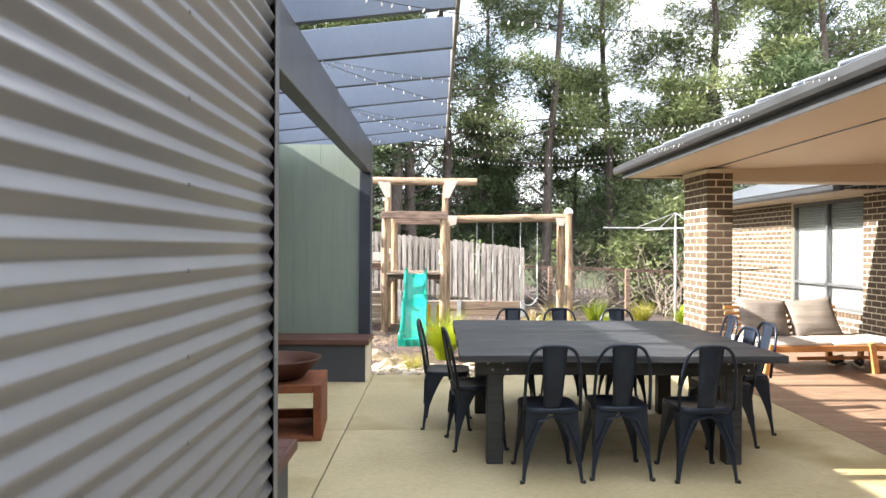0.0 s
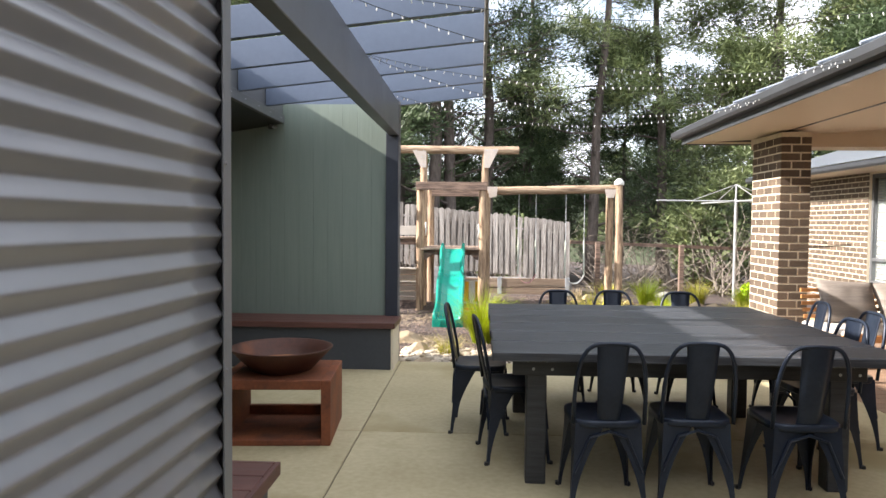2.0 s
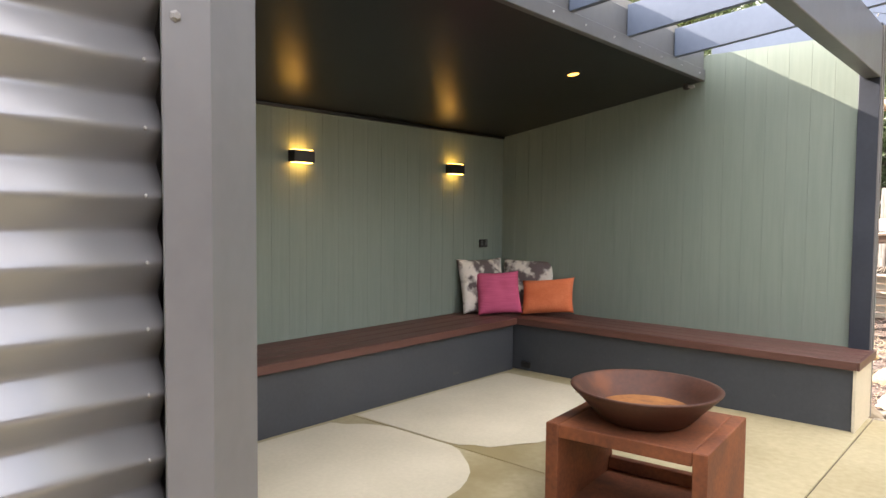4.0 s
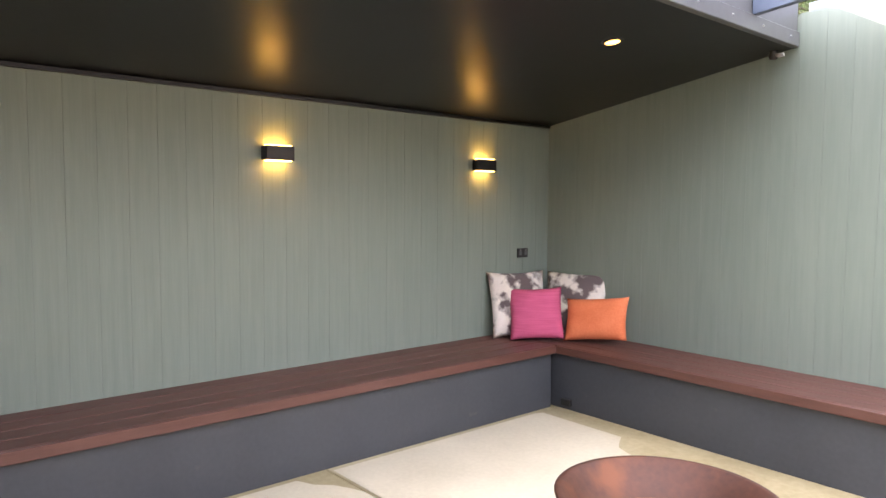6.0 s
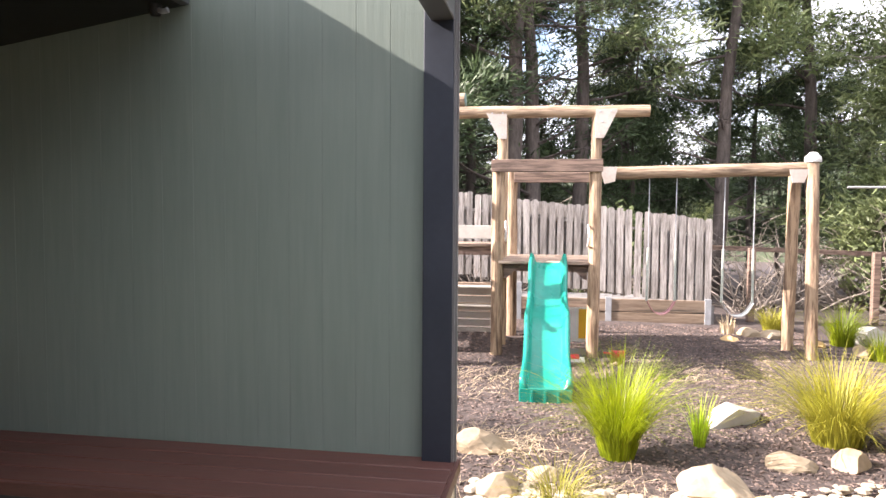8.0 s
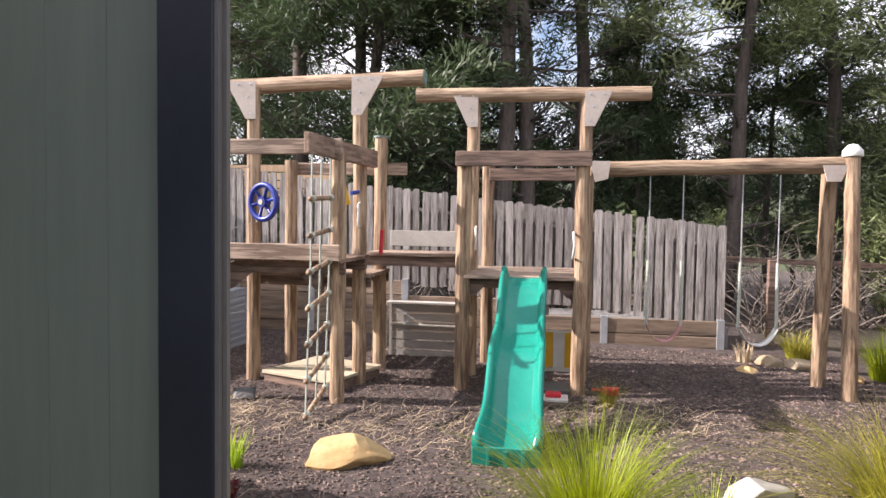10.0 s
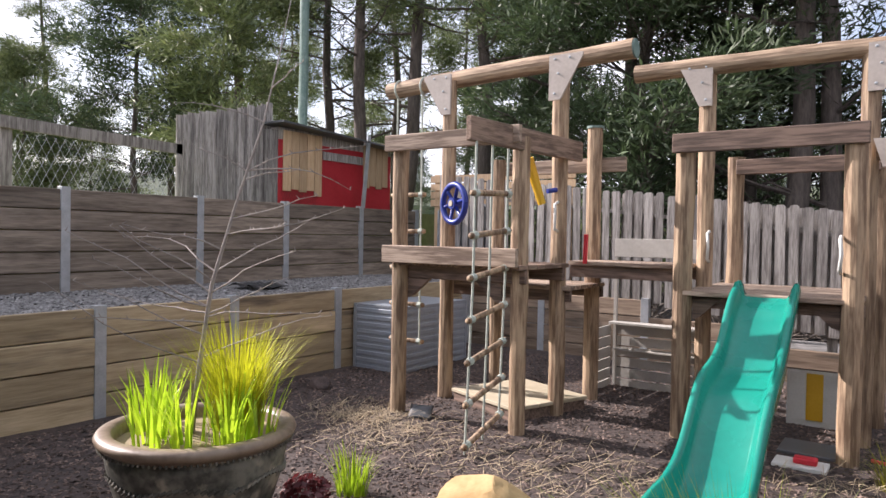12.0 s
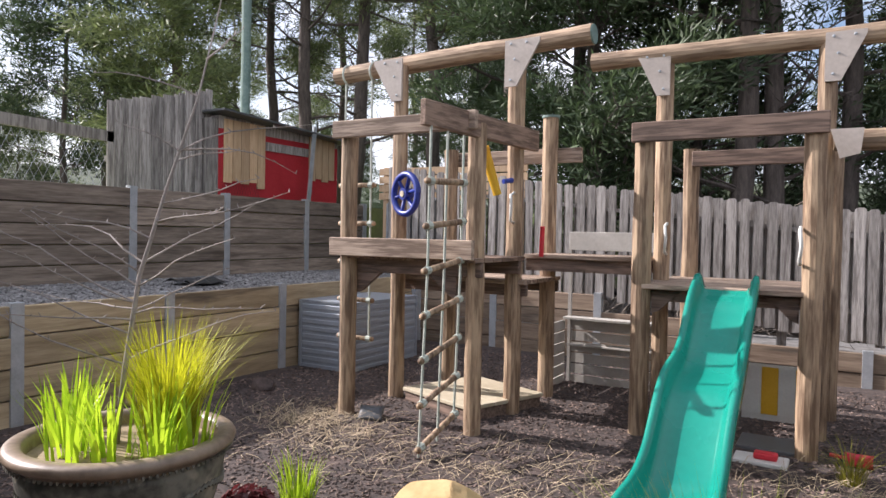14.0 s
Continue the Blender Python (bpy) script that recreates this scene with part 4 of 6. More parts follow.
part("apron", box(-0.92, 0.92, 0.715, 0.76, TT - 0.165, TT - 0.05, bevel=0.003), M["table"], tb)
part("apron", box(-0.895, -0.85, -0.754, 0.714, TT - 0.165, TT - 0.05, bevel=0.003), M["table"], tb)
part("apron", box(0.85, 0.895, -0.754, 0.714, TT - 0.165, TT - 0.05, bevel=0.003), M["table"], tb)
tbolt = mesh_of("bolt", hex_screw(0.006, 0.006), M["galv"])
for sx in (-0.84, -0.74, 0.75, 0.85):
    piece("bolt", tbolt, tb, (sx, -0.802, TT - 0.085), rot=(0, 0, radians(-90)))
    piece("bolt", tbolt, tb, (sx + 0.03, -0.802, TT - 0.13), rot=(0, 0, radians(-90)))


def steel_chair():
    """A pressed-steel cafe chair that faces +y, its back at -y."""
    ch = thing("dining_chair", (0, 0, 0), "dark blue pressed-steel cafe chair with hooped back", "chair", group="chairs round the table")
    seat = bmesh.new()
    outline = []
    for k in range(36):
        a = 2 * math.pi * k / 36
        c, s = math.cos(a), math.sin(a)
        outline.append((0.178 * abs(c) ** 0.45 * (1 if c > 0 else -1), 0.178 * abs(s) ** 0.45 * (1 if s > 0 else -1)))
    rings = []
    for f, z in ((0.0, 0.446), (0.6, 0.447), (0.9, 0.455), (0.97, 0.456), (1.0, 0.450), (1.0, 0.425), (0.98, 0.42), (0.97, 0.44), (0.5, 0.440)):
        rings.append([seat.verts.new((x * max(f, 0.001), y * max(f, 0.001), z)) for x, y in outline])
    for a, b in zip(rings, rings[1:]):
        for k in range(36):
            seat.faces.new((a[k], a[(k + 1) % 36], b[(k + 1) % 36], b[k]))
    part("seat", seat, M["chair"], ch, smooth=True)
    for sx in (-1, 1):
        for sy in (-1, 1):
            bm = bmesh.new()
            rows = []
            for i in range(8):
                s = i / 7
                z = 0.44 * (1 - s)
                # wide pressed shoulder under the seat, narrow foot, curved splay
                w = 0.130 * (1 - s) ** 2.0 + 0.019
                cx, cy = sx * (0.160 + 0.030 * s ** 1.3), sy * (0.160 + 0.030 * s ** 1.3)
                rows.append([bm.verts.new((cx - sx * w, cy, z)), bm.verts.new((cx, cy, z)), bm.verts.new((cx, cy - sy * w, z)),
                             bm.verts.new((cx - sx * 0.004, cy - sy * w, z)), bm.verts.new((cx - sx * 0.004, cy - sy * 0.004, z)), bm.verts.new((cx - sx * w, cy - sy * 0.004, z))])
            for a, b in zip(rows, rows[1:]):
                for k in range(6):
                    bm.faces.new((a[k], a[(k + 1) % 6], b[(k + 1) % 6], b[k]))
            bm.faces.new(rows[-1])
            bmesh.ops.recalc_face_normals(bm, faces=bm.faces[:])
            leg = part("leg", bm, M["chair"], ch)
            part("foot_cap", box(sx * 0.19 - 0.012, sx * 0.19 + 0.012, sy * 0.19 - 0.012, sy * 0.19 + 0.012, 0, 0.02, bevel=0.003), M["black_metal"], leg)
    hoop = []
    for k in range(25):
        a = math.pi * k / 24
        s = math.sin(a)
        hoop.append((-0.172 * (1 if math.cos(a) > 0 else -1) * abs(math.cos(a)) ** 0.5, -0.165 - 0.075 * s ** 0.8, 0.44 + 0.405 * s ** 0.62))
    part("back_frame", tube(hoop, 0.0105, 8), M["chair"], ch, smooth=True)
    sp = bmesh.new()
    rows = []
    for i in range(9):
        s = i / 8
        z, y = 0.447 + 0.392 * s, -0.158 - 0.082 * s ** 0.8
        w = 0.055 + 0.022 * s
        rows.append([sp.verts.new((x, y - 0.008 * (1 - (x / w) ** 2) + d, z)) for d in (0, 0.005) for x in (-w, -w / 2, 0, w / 2, w)])
    for a, b in zip(rows, rows[1:]):
        for k in range(4):
            sp.faces.new((a[k], a[k + 1], b[k + 1], b[k]))
            sp.faces.new((a[k + 6], a[k + 5], b[k + 5], b[k + 6]))
        sp.faces.new((a[4], a[9], b[9], b[4]))
        sp.faces.new((a[5], a[0], b[0], b[5]))
    bmesh.ops.recalc_face_normals(sp, faces=sp.faces[:])
    part("splat", sp, M["chair"], ch, smooth=True)
    for sy in (-0.175, 0.175):
        part("arch", tube([(-0.165, sy, 0.20), (-0.09, sy, 0.375), (0, sy, 0.405), (0.09, sy, 0.375), (0.165, sy, 0.20)], 0.008, 6), M["chair"], ch)
    return ch


chair = steel_chair()
chair.matrix_basis = pose(0.957, 3.075, 0, 0, 0, 2)
for x, y, turn in ((1.405, 3.125, -1), (1.912, 3.085, 1), (0.54, 3.73, -82), (0.34, 4.28, -93),
                   (0.98, 5.12, 178), (1.45, 5.15, 181), (1.98, 5.10, 177), (2.62, 4.75, 88), (2.66, 4.15, 92), (2.36, 3.80, 95)):
    copy_thing(chair, pose(x, y, 0, 0, 0, turn))

# ---- string lights from the beam to the eave ----
bulb_me = mesh_of("bulb", lathe([(0.0, 0.0), (0.004, -0.002), (0.006, -0.012), (0.0075, -0.028), (0.006, -0.042), (0.0, -0.046)], 6), M["bulb"], True)


def light_string(p, q, sag, count, seed):
    p, q = Vector(p), Vector(q)
    s = thing("light_string", p, "string of small white bulbs on a thin wire", "string lights", group="string lights")
    pts = [(q - p) * (i / 24) - Vector((0, 0, sag * 4 * (i / 24) * (1 - i / 24))) for i in range(25)]
    part("wire", tube(pts, 0.0022, 4), M["wire"], s)
    g = random.Random(seed)
    count = int(count * 1.5)
    for k in range(count):
        u = (k + 0.5 + g.uniform(-0.2, 0.2)) / count
        c = (q - p) * u - Vector((0, 0, sag * 4 * u * (1 - u)))
        piece("bulb", bulb_me, s, c, (g.uniform(-0.4, 0.4), g.uniform(-0.4, 0.4), 0), (0.48, 0.48, 0.48))
    return s


light_string((-0.50, 3.05, 2.62), (3.02, 3.4, 2.63), 0.16, 38, 1)
light_string((-0.50, 3.05, 2.61), (3.02, 4.75, 2.63), 0.26, 38, 2)
light_string((-0.50, 4.55, 2.62), (3.02, 4.9, 2.62), 0.20, 40, 3)
light_string((-0.50, 4.55, 2.61), (3.02, 6.35, 2.63), 0.28, 40, 4)
light_string((-0.50, 6.1, 2.62), (3.02, 6.5, 2.62), 0.26, 42, 5)
light_string((-0.50, 1.75, 2.62), (3.02, 2.2, 2.63), 0.16, 36, 6)

# ---- porch lounge ----
lg = thing("outdoor_daybed", (4.80, 6.93, 0), "orange teak daybed with taupe cushions", "daybed", turn=6)
part("side_rail", box(-0.95, 0.95, -0.40, -0.36, 0.26, 0.33, bevel=0.004), M["teak"], lg)
part("side_rail", box(-0.95, 0.95, 0.36, 0.40, 0.26, 0.33, bevel=0.004), M["teak"], lg)
for k in range(9):
    x = -0.9 + k * 0.22
    part("slat", box(x - 0.05, x + 0.05, -0.358, 0.358, 0.28, 0.30), M["teak"], lg)
for x in (-0.86, 0.5):
    for y in (-0.42, 0.36):
        m = Matrix.Translation((x, y, 0))
        part("leg", box(-0.035, 0.035, 0, 0.055, 0, 0.36, bevel=0.004, m=m @ Matrix.Rotation(radians(12 if x < 0 else -10), 4, "Y")), M["teak"], lg)
part("leg", box(0.87, 0.93, 0.34, 0.39, 0, 0.28, bevel=0.004), M["teak"], lg)
part("stretcher", box(-0.2, 0.9, -0.02, 0.02, 0.10, 0.14), M["teak"], lg)
for x0, x1 in ((-0.93, -0.02), (0.0, 0.62), (0.64, 0.95)):
    bm = box(x0, x1, -0.38, 0.38, 0.305, 0.375, bevel=0.03)
    part("seat_pad", bm, M["cushion_seat"], lg, "pale taupe seat pad", smooth=True)
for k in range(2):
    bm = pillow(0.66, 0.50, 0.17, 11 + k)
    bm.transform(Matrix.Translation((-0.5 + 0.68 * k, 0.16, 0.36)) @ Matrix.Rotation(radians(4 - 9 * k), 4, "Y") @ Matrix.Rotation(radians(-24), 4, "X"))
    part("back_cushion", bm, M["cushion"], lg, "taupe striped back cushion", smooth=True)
for k in range(5):
    part("back_slat", box(-0.9, 0.6, 0.36 + 0.02 * k, 0.385 + 0.02 * k, 0.40 + 0.07 * k, 0.44 + 0.07 * k), M["teak"], lg)
for k, (x, y) in enumerate(((5.25, 7.2), (5.42, 7.05))):
    sh = thing("shoe", (x, y, 0), "dark shoe lying under the daybed", "shoe", group="shoes under the daybed", turn=30 + 40 * k)
    part("sole", box(-0.13, 0.13, -0.045, 0.045, 0, 0.025, bevel=0.01), M["white_plastic"], sh)
    bm = pillow(0.25, 0.1, 0.09, 30 + k, 8)
    bm.transform(Matrix.Translation((0, 0, 0.022)))
    part("upper", bm, M["black_metal"], sh, smooth=True)


def leaf_ball(name, at, r, count, seed, label, mat, squash=0.9, size=0.045):
    """A clipped shrub of many small leaves round twigs, with gaps."""
    sb = thing(name, at, label, "shrub")
    g = random.Random(seed)
    tw = bmesh.new()
    for _ in range(14):
        a, e = g.uniform(0, 6.3), g.uniform(0.2, 1.4)
        tube([(0, 0, 0), (0.4 * r * math.cos(a) * math.cos(e), 0.4 * r * math.sin(a) * math.cos(e), 0.6 * r), (0.9 * r * math.cos(a) * math.cos(e), 0.9 * r * math.sin(a) * math.cos(e), r * (0.8 + 0.8 * math.sin(e)))], [0.008, 0.006, 0.003], 5, tw)
    part("twigs", tw, M["twig"], sb)
    verts, faces = [], []
    for _ in range(count):
        d = Vector((g.gauss(0, 1), g.gauss(0, 1), g.gauss(0, 1))).normalized()
        k = r * g.uniform(0.72, 1.0) * (1 + 0.18 * noise.noise(d * 2.5 + Vector((seed, 0, 0))))
        c = Vector((d.x * k, d.y * k, r * 0.95 + d.z * k * squash))
        t = (d + Vector((g.uniform(-1, 1), g.uniform(-1, 1), g.uniform(-1, 1)))).normalized()
        u = t.orthogonal().normalized()
        w = t.cross(u)
        s = size * g.uniform(0.6, 1.2)
        i = len(verts)
        verts += [c - u * s * 0.5, c + w * s * 0.28, c + u * s * 0.6, c - w * s * 0.28]
        faces.append((i, i + 1, i + 2, i + 3))
    me = bpy.data.meshes.new("leaves")
    me.from_pydata(verts, [], faces)
    me.materials.append(mat)
    ob = new("leaves", me)
    ob.parent = sb
    ob["kind"] = "stuff"
    return sb


leaf_ball("clipped_shrub", (2.72, 1.55, 0.0), 0.30, 2600, 5, "small dark green leafy shrub beside the porch", M["shrub"])

# ---- sleeper retaining walls ----
def sleeper_wall(name, label, p, q, posts, courses, z0, h, axis):
    """Timber sleepers between galvanised posts, along y or x; posts are places along it."""
    wall = thing(name, (p[0], p[1], z0), label, "retaining wall", kind="structure")
    mat = M["sleeper_pale"] if "lower" in name else M["sleeper"] if axis == "y" else M["sleeper_x"]
    g = random.Random(name)
    for a, b in zip(posts, posts[1:]):
        for k in range(courses(a)):
            za, zb = k * h + 0.005, (k + 1) * h - 0.005
            d = g.uniform(-0.012, 0.012)
            if axis == "y":
                bm = box(-0.05 + d, 0.0 + d, a + 0.012 - p[1], b - 0.012 - p[1], za, zb, bevel=0.006)
            else:
                bm = box(a + 0.012 - p[0], b - 0.012 - p[0], 0.0 + d, 0.05 + d, za, zb, bevel=0.006)
            part("sleeper", bm, mat, wall)
    for a in posts:
        top = max(courses(a), courses(a - 0.3)) * h + 0.02
        if axis == "y":
            bm = box(-0.07, 0.015, a - 0.045 - p[1], a + 0.045 - p[1], 0, top, bevel=0.002)
        else:
            bm = box(a - 0.045 - p[0], a + 0.045 - p[0], -0.015, 0.07, 0, top, bevel=0.002)
        part("post", bm, M["galv"], wall, "galvanised steel post")
    return wall


sleeper_wall("retaining_wall_lower", "weathered timber sleeper wall with galvanised posts", (WALL_X, 6.7), None, (6.62, 7.87, 9.15, 10.40, 11.76, 13.0, 14.22), lambda a: 4, LOW - 0.03, 0.222, "y")
sleeper_wall("retaining_wall_upper", "upper weathered sleeper wall with galvanised posts", (UPPER_X, 6.9), None, (6.70, 8.24, 9.80, 11.36, 12.70, 14.20, 15.6), lambda a: 5, 0.68, 0.211, "y")
sleeper_wall("retaining_wall_back", "sleeper wall under the paling fence", (WALL_X, BACK_Y), None, (-4.36, -3.24, -1.9, -0.6, 0.76, 2.2), lambda a: 4 if a < -2 else (3 if a < -0.7 else 2), LOW - 0.05, 0.20, "x")

# ---- paling fence ----
fence = thing("paling_fence", (2.24, BACK_Y + 0.08, 0.1), "grey weathered timber paling fence", "fence", kind="structure")


def fence_top(x):
    return 2.03 - (x + 3.3) * 0.107


def paling(h):
    """One paling with dog-eared corners."""
    w = 0.047
    return plate([(-w, 0), (w, 0), (w, h - 0.02), (w - 0.018, h), (-w + 0.018, h), (-w, h - 0.02)], 0.017, Matrix.Identity(4))


paling_me = [mesh_of("paling", paling(1.29), M["picket"]) for _ in range(3)]
g = random.Random(3)
x = 2.20
k = 0
while x > -4.9:
    z = fence_top(x) - 1.29
    piece("paling", paling_me[k % 3], fence, (x - 2.24, -0.03 - g.uniform(0, 0.008), z - 0.1 + g.uniform(-0.025, 0.012)), (0, g.uniform(-0.012, 0.012), 0), (g.uniform(0.9, 1.05), 1, 1))
    if g.random() < 0.9:
        piece("paling", paling_me[(k + 1) % 3], fence, (x - 2.24 - 0.06, 0.05, z - 0.1 + g.uniform(-0.03, 0.0)), (0, g.uniform(-0.012, 0.012), 0), (0.9, 1, 1))
    x -= 0.128
    k += 1
for f in (0.28, 1.02):
    z0 = fence_top(2.2) - 1.29 + f - 0.1
    z1 = fence_top(-4.9) - 1.29 + f - 0.1
    part("rail", tube([(-0.04, 0.01, z0), (-7.1, 0.01, z1)], 0.03, 4), M["picket"], fence)
for x in (2.16, 0.0, -2.2, -4.4):
    h = fence_top(x) - 0.1
    part("post", box(x - 2.24 - 0.045, x - 2.24 + 0.045, 0.062, 0.14, -0.3, h - 0.1), M["picket"], fence)

# horizontal pale boards left of the fence, above the lower terrace
hb = thing("slat_screen", (-5.3, 14.9, 0.7), "raw pine horizontal slat screen", "screen", kind="structure")
for k in range(4):
    part("slat", box(-0.2, 2.2, 0, 0.025, 1.08 + k * 0.12, 1.18 + k * 0.12), M["raw_pine"], hb)
for x in (-0.1, 2.1):
    part("post", box(x - 0.04, x + 0.04, 0.026, 0.09, 0, 1.56), M["raw_pine"], hb)
mg = thing("mesh_gate", (-5.2, 14.7, 0.7), "dark metal gate leaning at the terrace end", "gate")
gm = bmesh.new()
tube([(0, 0, 0.02), (0, 0, 1.0), (0.1, 0, 1.08), (0.8, 0, 1.08), (0.88, 0, 1.0), (0.88, 0, 0.02)], 0.018, 8, gm)
part("frame", gm, M["galv"], mg)
part("panel", box(0.02, 0.86, -0.004, 0.004, 0.05, 1.06), M["frame_grey"], mg)

# ---- upper yard: board screen, red cubby, wire fence, pole ----
sc = thing("board_screen", (-7.3, 11.7, 1.70), "tall grey weathered vertical board screen", "screen")
for k in range(18):
    y = 0.087 * k
    part("board", box(-0.012 + 0.022 * (k % 2), 0.010 + 0.022 * (k % 2), y - 0.004, y + 0.089 + 0.012 * (k % 2), 0, 1.16 + 0.0228 * k + rnd.uniform(-0.02, 0.02), bevel=0.002), M["picket"], sc)
part("rail", box(-0.06, -0.013, 0, 1.56, 0.4, 0.47), M["picket"], sc)
cb = thing("cubby_house", (-7.1, 13.25, 1.70), "red cubby house patched with raw pine boards", "cubby house")
part("wall", box(-1.6, 0.0, 0.0, 2.6, 0, 1.02), M["red_paint"], cb, "red painted wall")
part("wall", box(-1.6, -0.002, 0.0, 2.6, 1.021, 1.2), M["picket"], cb)
for k in range(5):
    part("board", box(0.012, 0.032, 0.08 + 0.16 * k, 0.228 + 0.16 * k, 0.26 - 0.05 * (k == 4) + 0.03 * (k % 2), 1.16), M["raw_pine"], cb)
for k in range(4):
    part("board", box(0.012, 0.032, 1.86 + 0.16 * k, 2.008 + 0.16 * k, 0.42 + 0.04 * (k % 2), 1.22), M["raw_pine"], cb)
part("cross_board", box(0.004, 0.024, 0.9, 1.84, 0.80, 0.93), M["picket"], cb)
rfc = box(-1.75, 0.28, -0.15, 2.75, 0, 0.03)
rfc.transform(Matrix.Translation((0, 0, 1.22)) @ Matrix.Rotation(radians(-2.5), 4, "X"))
part("roof", rfc, M["frame_grey"], cb, "dark grey sheet roof")
part("plank", box(0.02, 0.05, 1.2, 1.27, 0.0, 1.4, m=Matrix.Translation((0.22, 0.35, 0)) @ Matrix.Rotation(radians(-6), 4, "X")), M["galv"], cb, "leaning grey plank")
part("wall", box(-1.58, -0.003, -0.12, -0.002, 0, 1.15), M["picket"], cb)
vm = thing("netting_panel", (-7.07, 13.28, 1.70), "dark wire netting under the cubby boards", "netting")
nb = bmesh.new()
for k in range(14):
    tube([(0, 0.05 * k, 0), (0, 0.05 * k + 0.1, 0.26)], 0.002, 3, nb)
    tube([(0, 0.05 * k + 0.1, 0), (0, 0.05 * k, 0.26)], 0.002, 3, nb)
part("net", nb, M["black_metal"], vm)

wf = thing("wire_fence", (-7.4, 9.69, 1.70), "timber rail fence with wire netting", "fence")
part("post", box(-0.06, 0.06, -0.06, 0.06, 0, 0.84, bevel=0.01), M["picket"], wf)
part("post", box(-0.06, 0.06, -3.06, -2.94, 0, 0.9, bevel=0.01), M["picket"], wf)
part("rail", box(-0.03, 0.03, -4.0, 2.1, 0, 0.13, m=Matrix.Translation((0.08, 0, 0.70)) @ Matrix.Rotation(radians(-1.6), 4, "X")), M["picket"], wf)
nb = bmesh.new()
for k in range(60):
    y = -3.9 + 0.1 * k
    tube([(0.05, y, 0.02), (0.05, y + 0.32, 0.66)], 0.0022, 3, nb)
    tube([(0.05, y + 0.32, 0.02), (0.05, y, 0.66)], 0.0022, 3, nb)
part("netting", nb, M["galv"], wf, "galvanised wire netting")
pl = thing("green_pole", (-9.0, 15.5, 1.70), "tall weathered green pole", "pole")
part("pole", log((0, 0, 0), (0.05, 0, 6.5), 0.085, seed=5, knots=9), M["pole_green"], pl)

# ---- corrugated planter box ----
pb = thing("planter_box", (-4.05, 12.6, LOW - 0.02), "blue-grey ribbed steel garden bed", "planter")


def ribbed(length, h):
    bars = []
    for k in range(9):
        z = (k + 0.1) * h / 9
        bars.append(box(-length / 2 + 0.02, length / 2 - 0.02, -0.018, -0.0062, z, z + h / 9 * 0.62, bevel=0.005))
    return box(-length / 2, length / 2, -0.006, 0.006, 0, h), bars


for (x, y, rz, ln) in ((0, -0.6, 0, 0.66), (0, 0.6, 180, 0.66), (0.33, 0, 90, 1.2), (-0.33, 0, -90, 1.2)):
    bm, bars = ribbed(ln, 0.70)
    bm.transform(pose(x, y, 0, 0, 0, rz))
    side = part("side_panel", bm, M["zinc_blue"], pb)
    for bar in bars:
        bar.transform(pose(x, y, 0, 0, 0, rz))
        part("rib", bar, M["zinc_blue"], side)
for x in (-0.33, 0.33):
    for y in (-0.6, 0.6):
        part("corner_post", box(x - 0.018, x + 0.018, y - 0.018, y + 0.018, 0, 0.71, bevel=0.004), M["zinc_blue"], pb)
part("lid", box(-0.345, 0.345, -0.615, 0.615, 0.702, 0.72), M["zinc_blue"], pb, "flat pale blue-grey lid")

# ---- play towers ----
gusset_bolt = mesh_of("bolt", hex_screw(0.008, 0.006), M["galv"])


def bracket(cx, y, ztop, flip, parent, w=0.2, h=0.34):
    """A triangular gusset plate with two bolts."""
    s = -1 if flip else 1
    bm = plate([(-0.05 * s, 0), (w * s, 0), (w * s, -0.03), (0.05 * s, -h), (-0.05 * s, -h)], 0.02, Matrix.Translation((cx, y, ztop)))
    p = part("gusset", bm, M["plate"], parent, "grey gusset plate")
    for dx, dz in ((0.0, -0.03), (0.13 * s, -0.03), (0.0, -h + 0.05), (0.03 * s, -0.15)):
        piece("bolt", gusset_bolt, p, (cx + dx, y - 0.011, ztop + dz), (0, 0, radians(-90)))


def decking(x0, x1, y0, y1, z, n, parent, mat, along="x"):
    for k in range(n):
        if along == "x":
            d = (y1 - y0) / n
            bm = box(x0, x1, y0 + k * d + 0.004, y0 + (k + 1) * d - 0.004, z - 0.035, z, bevel=0.004)
        else:
            d = (x1 - x0) / n
            bm = box(x0 + k * d + 0.004, x0 + (k + 1) * d - 0.004, y0, y1, z - 0.035, z, bevel=0.004)
        part("deck_board", bm, mat, parent)


G0 = LOW - 0.08
B = thing("play_tower", (-2.24, 11.25, G0), "weathered pine log play tower with rope ladder and wheel", "play tower")
ox, oy, oz = 2.3, -11.3, -G0


def bt(p):
    return (p[0] + ox, p[1] + oy, p[2] + oz)


def bpost(parent, p, top, r, seed, off):
    return part("post", log(off((p[0], p[1], G0)), off((p[0], p[1], top)), r, seed=seed), M["log"], parent)


for k, (p, top, r) in enumerate((((-2.85, 10.83), 2.03, 0.066), ((-1.78, 10.92), 2.07, 0.066), ((-2.84, 11.5), 2.72, 0.066), ((-1.79, 11.6), 2.78, 0.068), ((-2.76, 12.25), 2.08, 0.066), ((-1.76, 12.25), 2.32, 0.068))):
    bpost(B, p, top, r, 20 + k, bt)
part("post_cap", tube([bt((-1.76, 12.25, 2.315)), bt((-1.76, 12.25, 2.335))], 0.078, 16), M["pole_green"], B)
part("roof_beam", log(bt((-3.62, 11.60, 2.725)), bt((-1.165, 11.56, 2.79)), 0.076, sides=16, seed=33, knots=7), M["log_x"], B, "long horizontal log")
part("beam_end", tube([bt((-1.165, 11.56, 2.79)), bt((-1.153, 11.56, 2.7903))], 0.074, 16), M["pole_green"], B, "green painted log end")


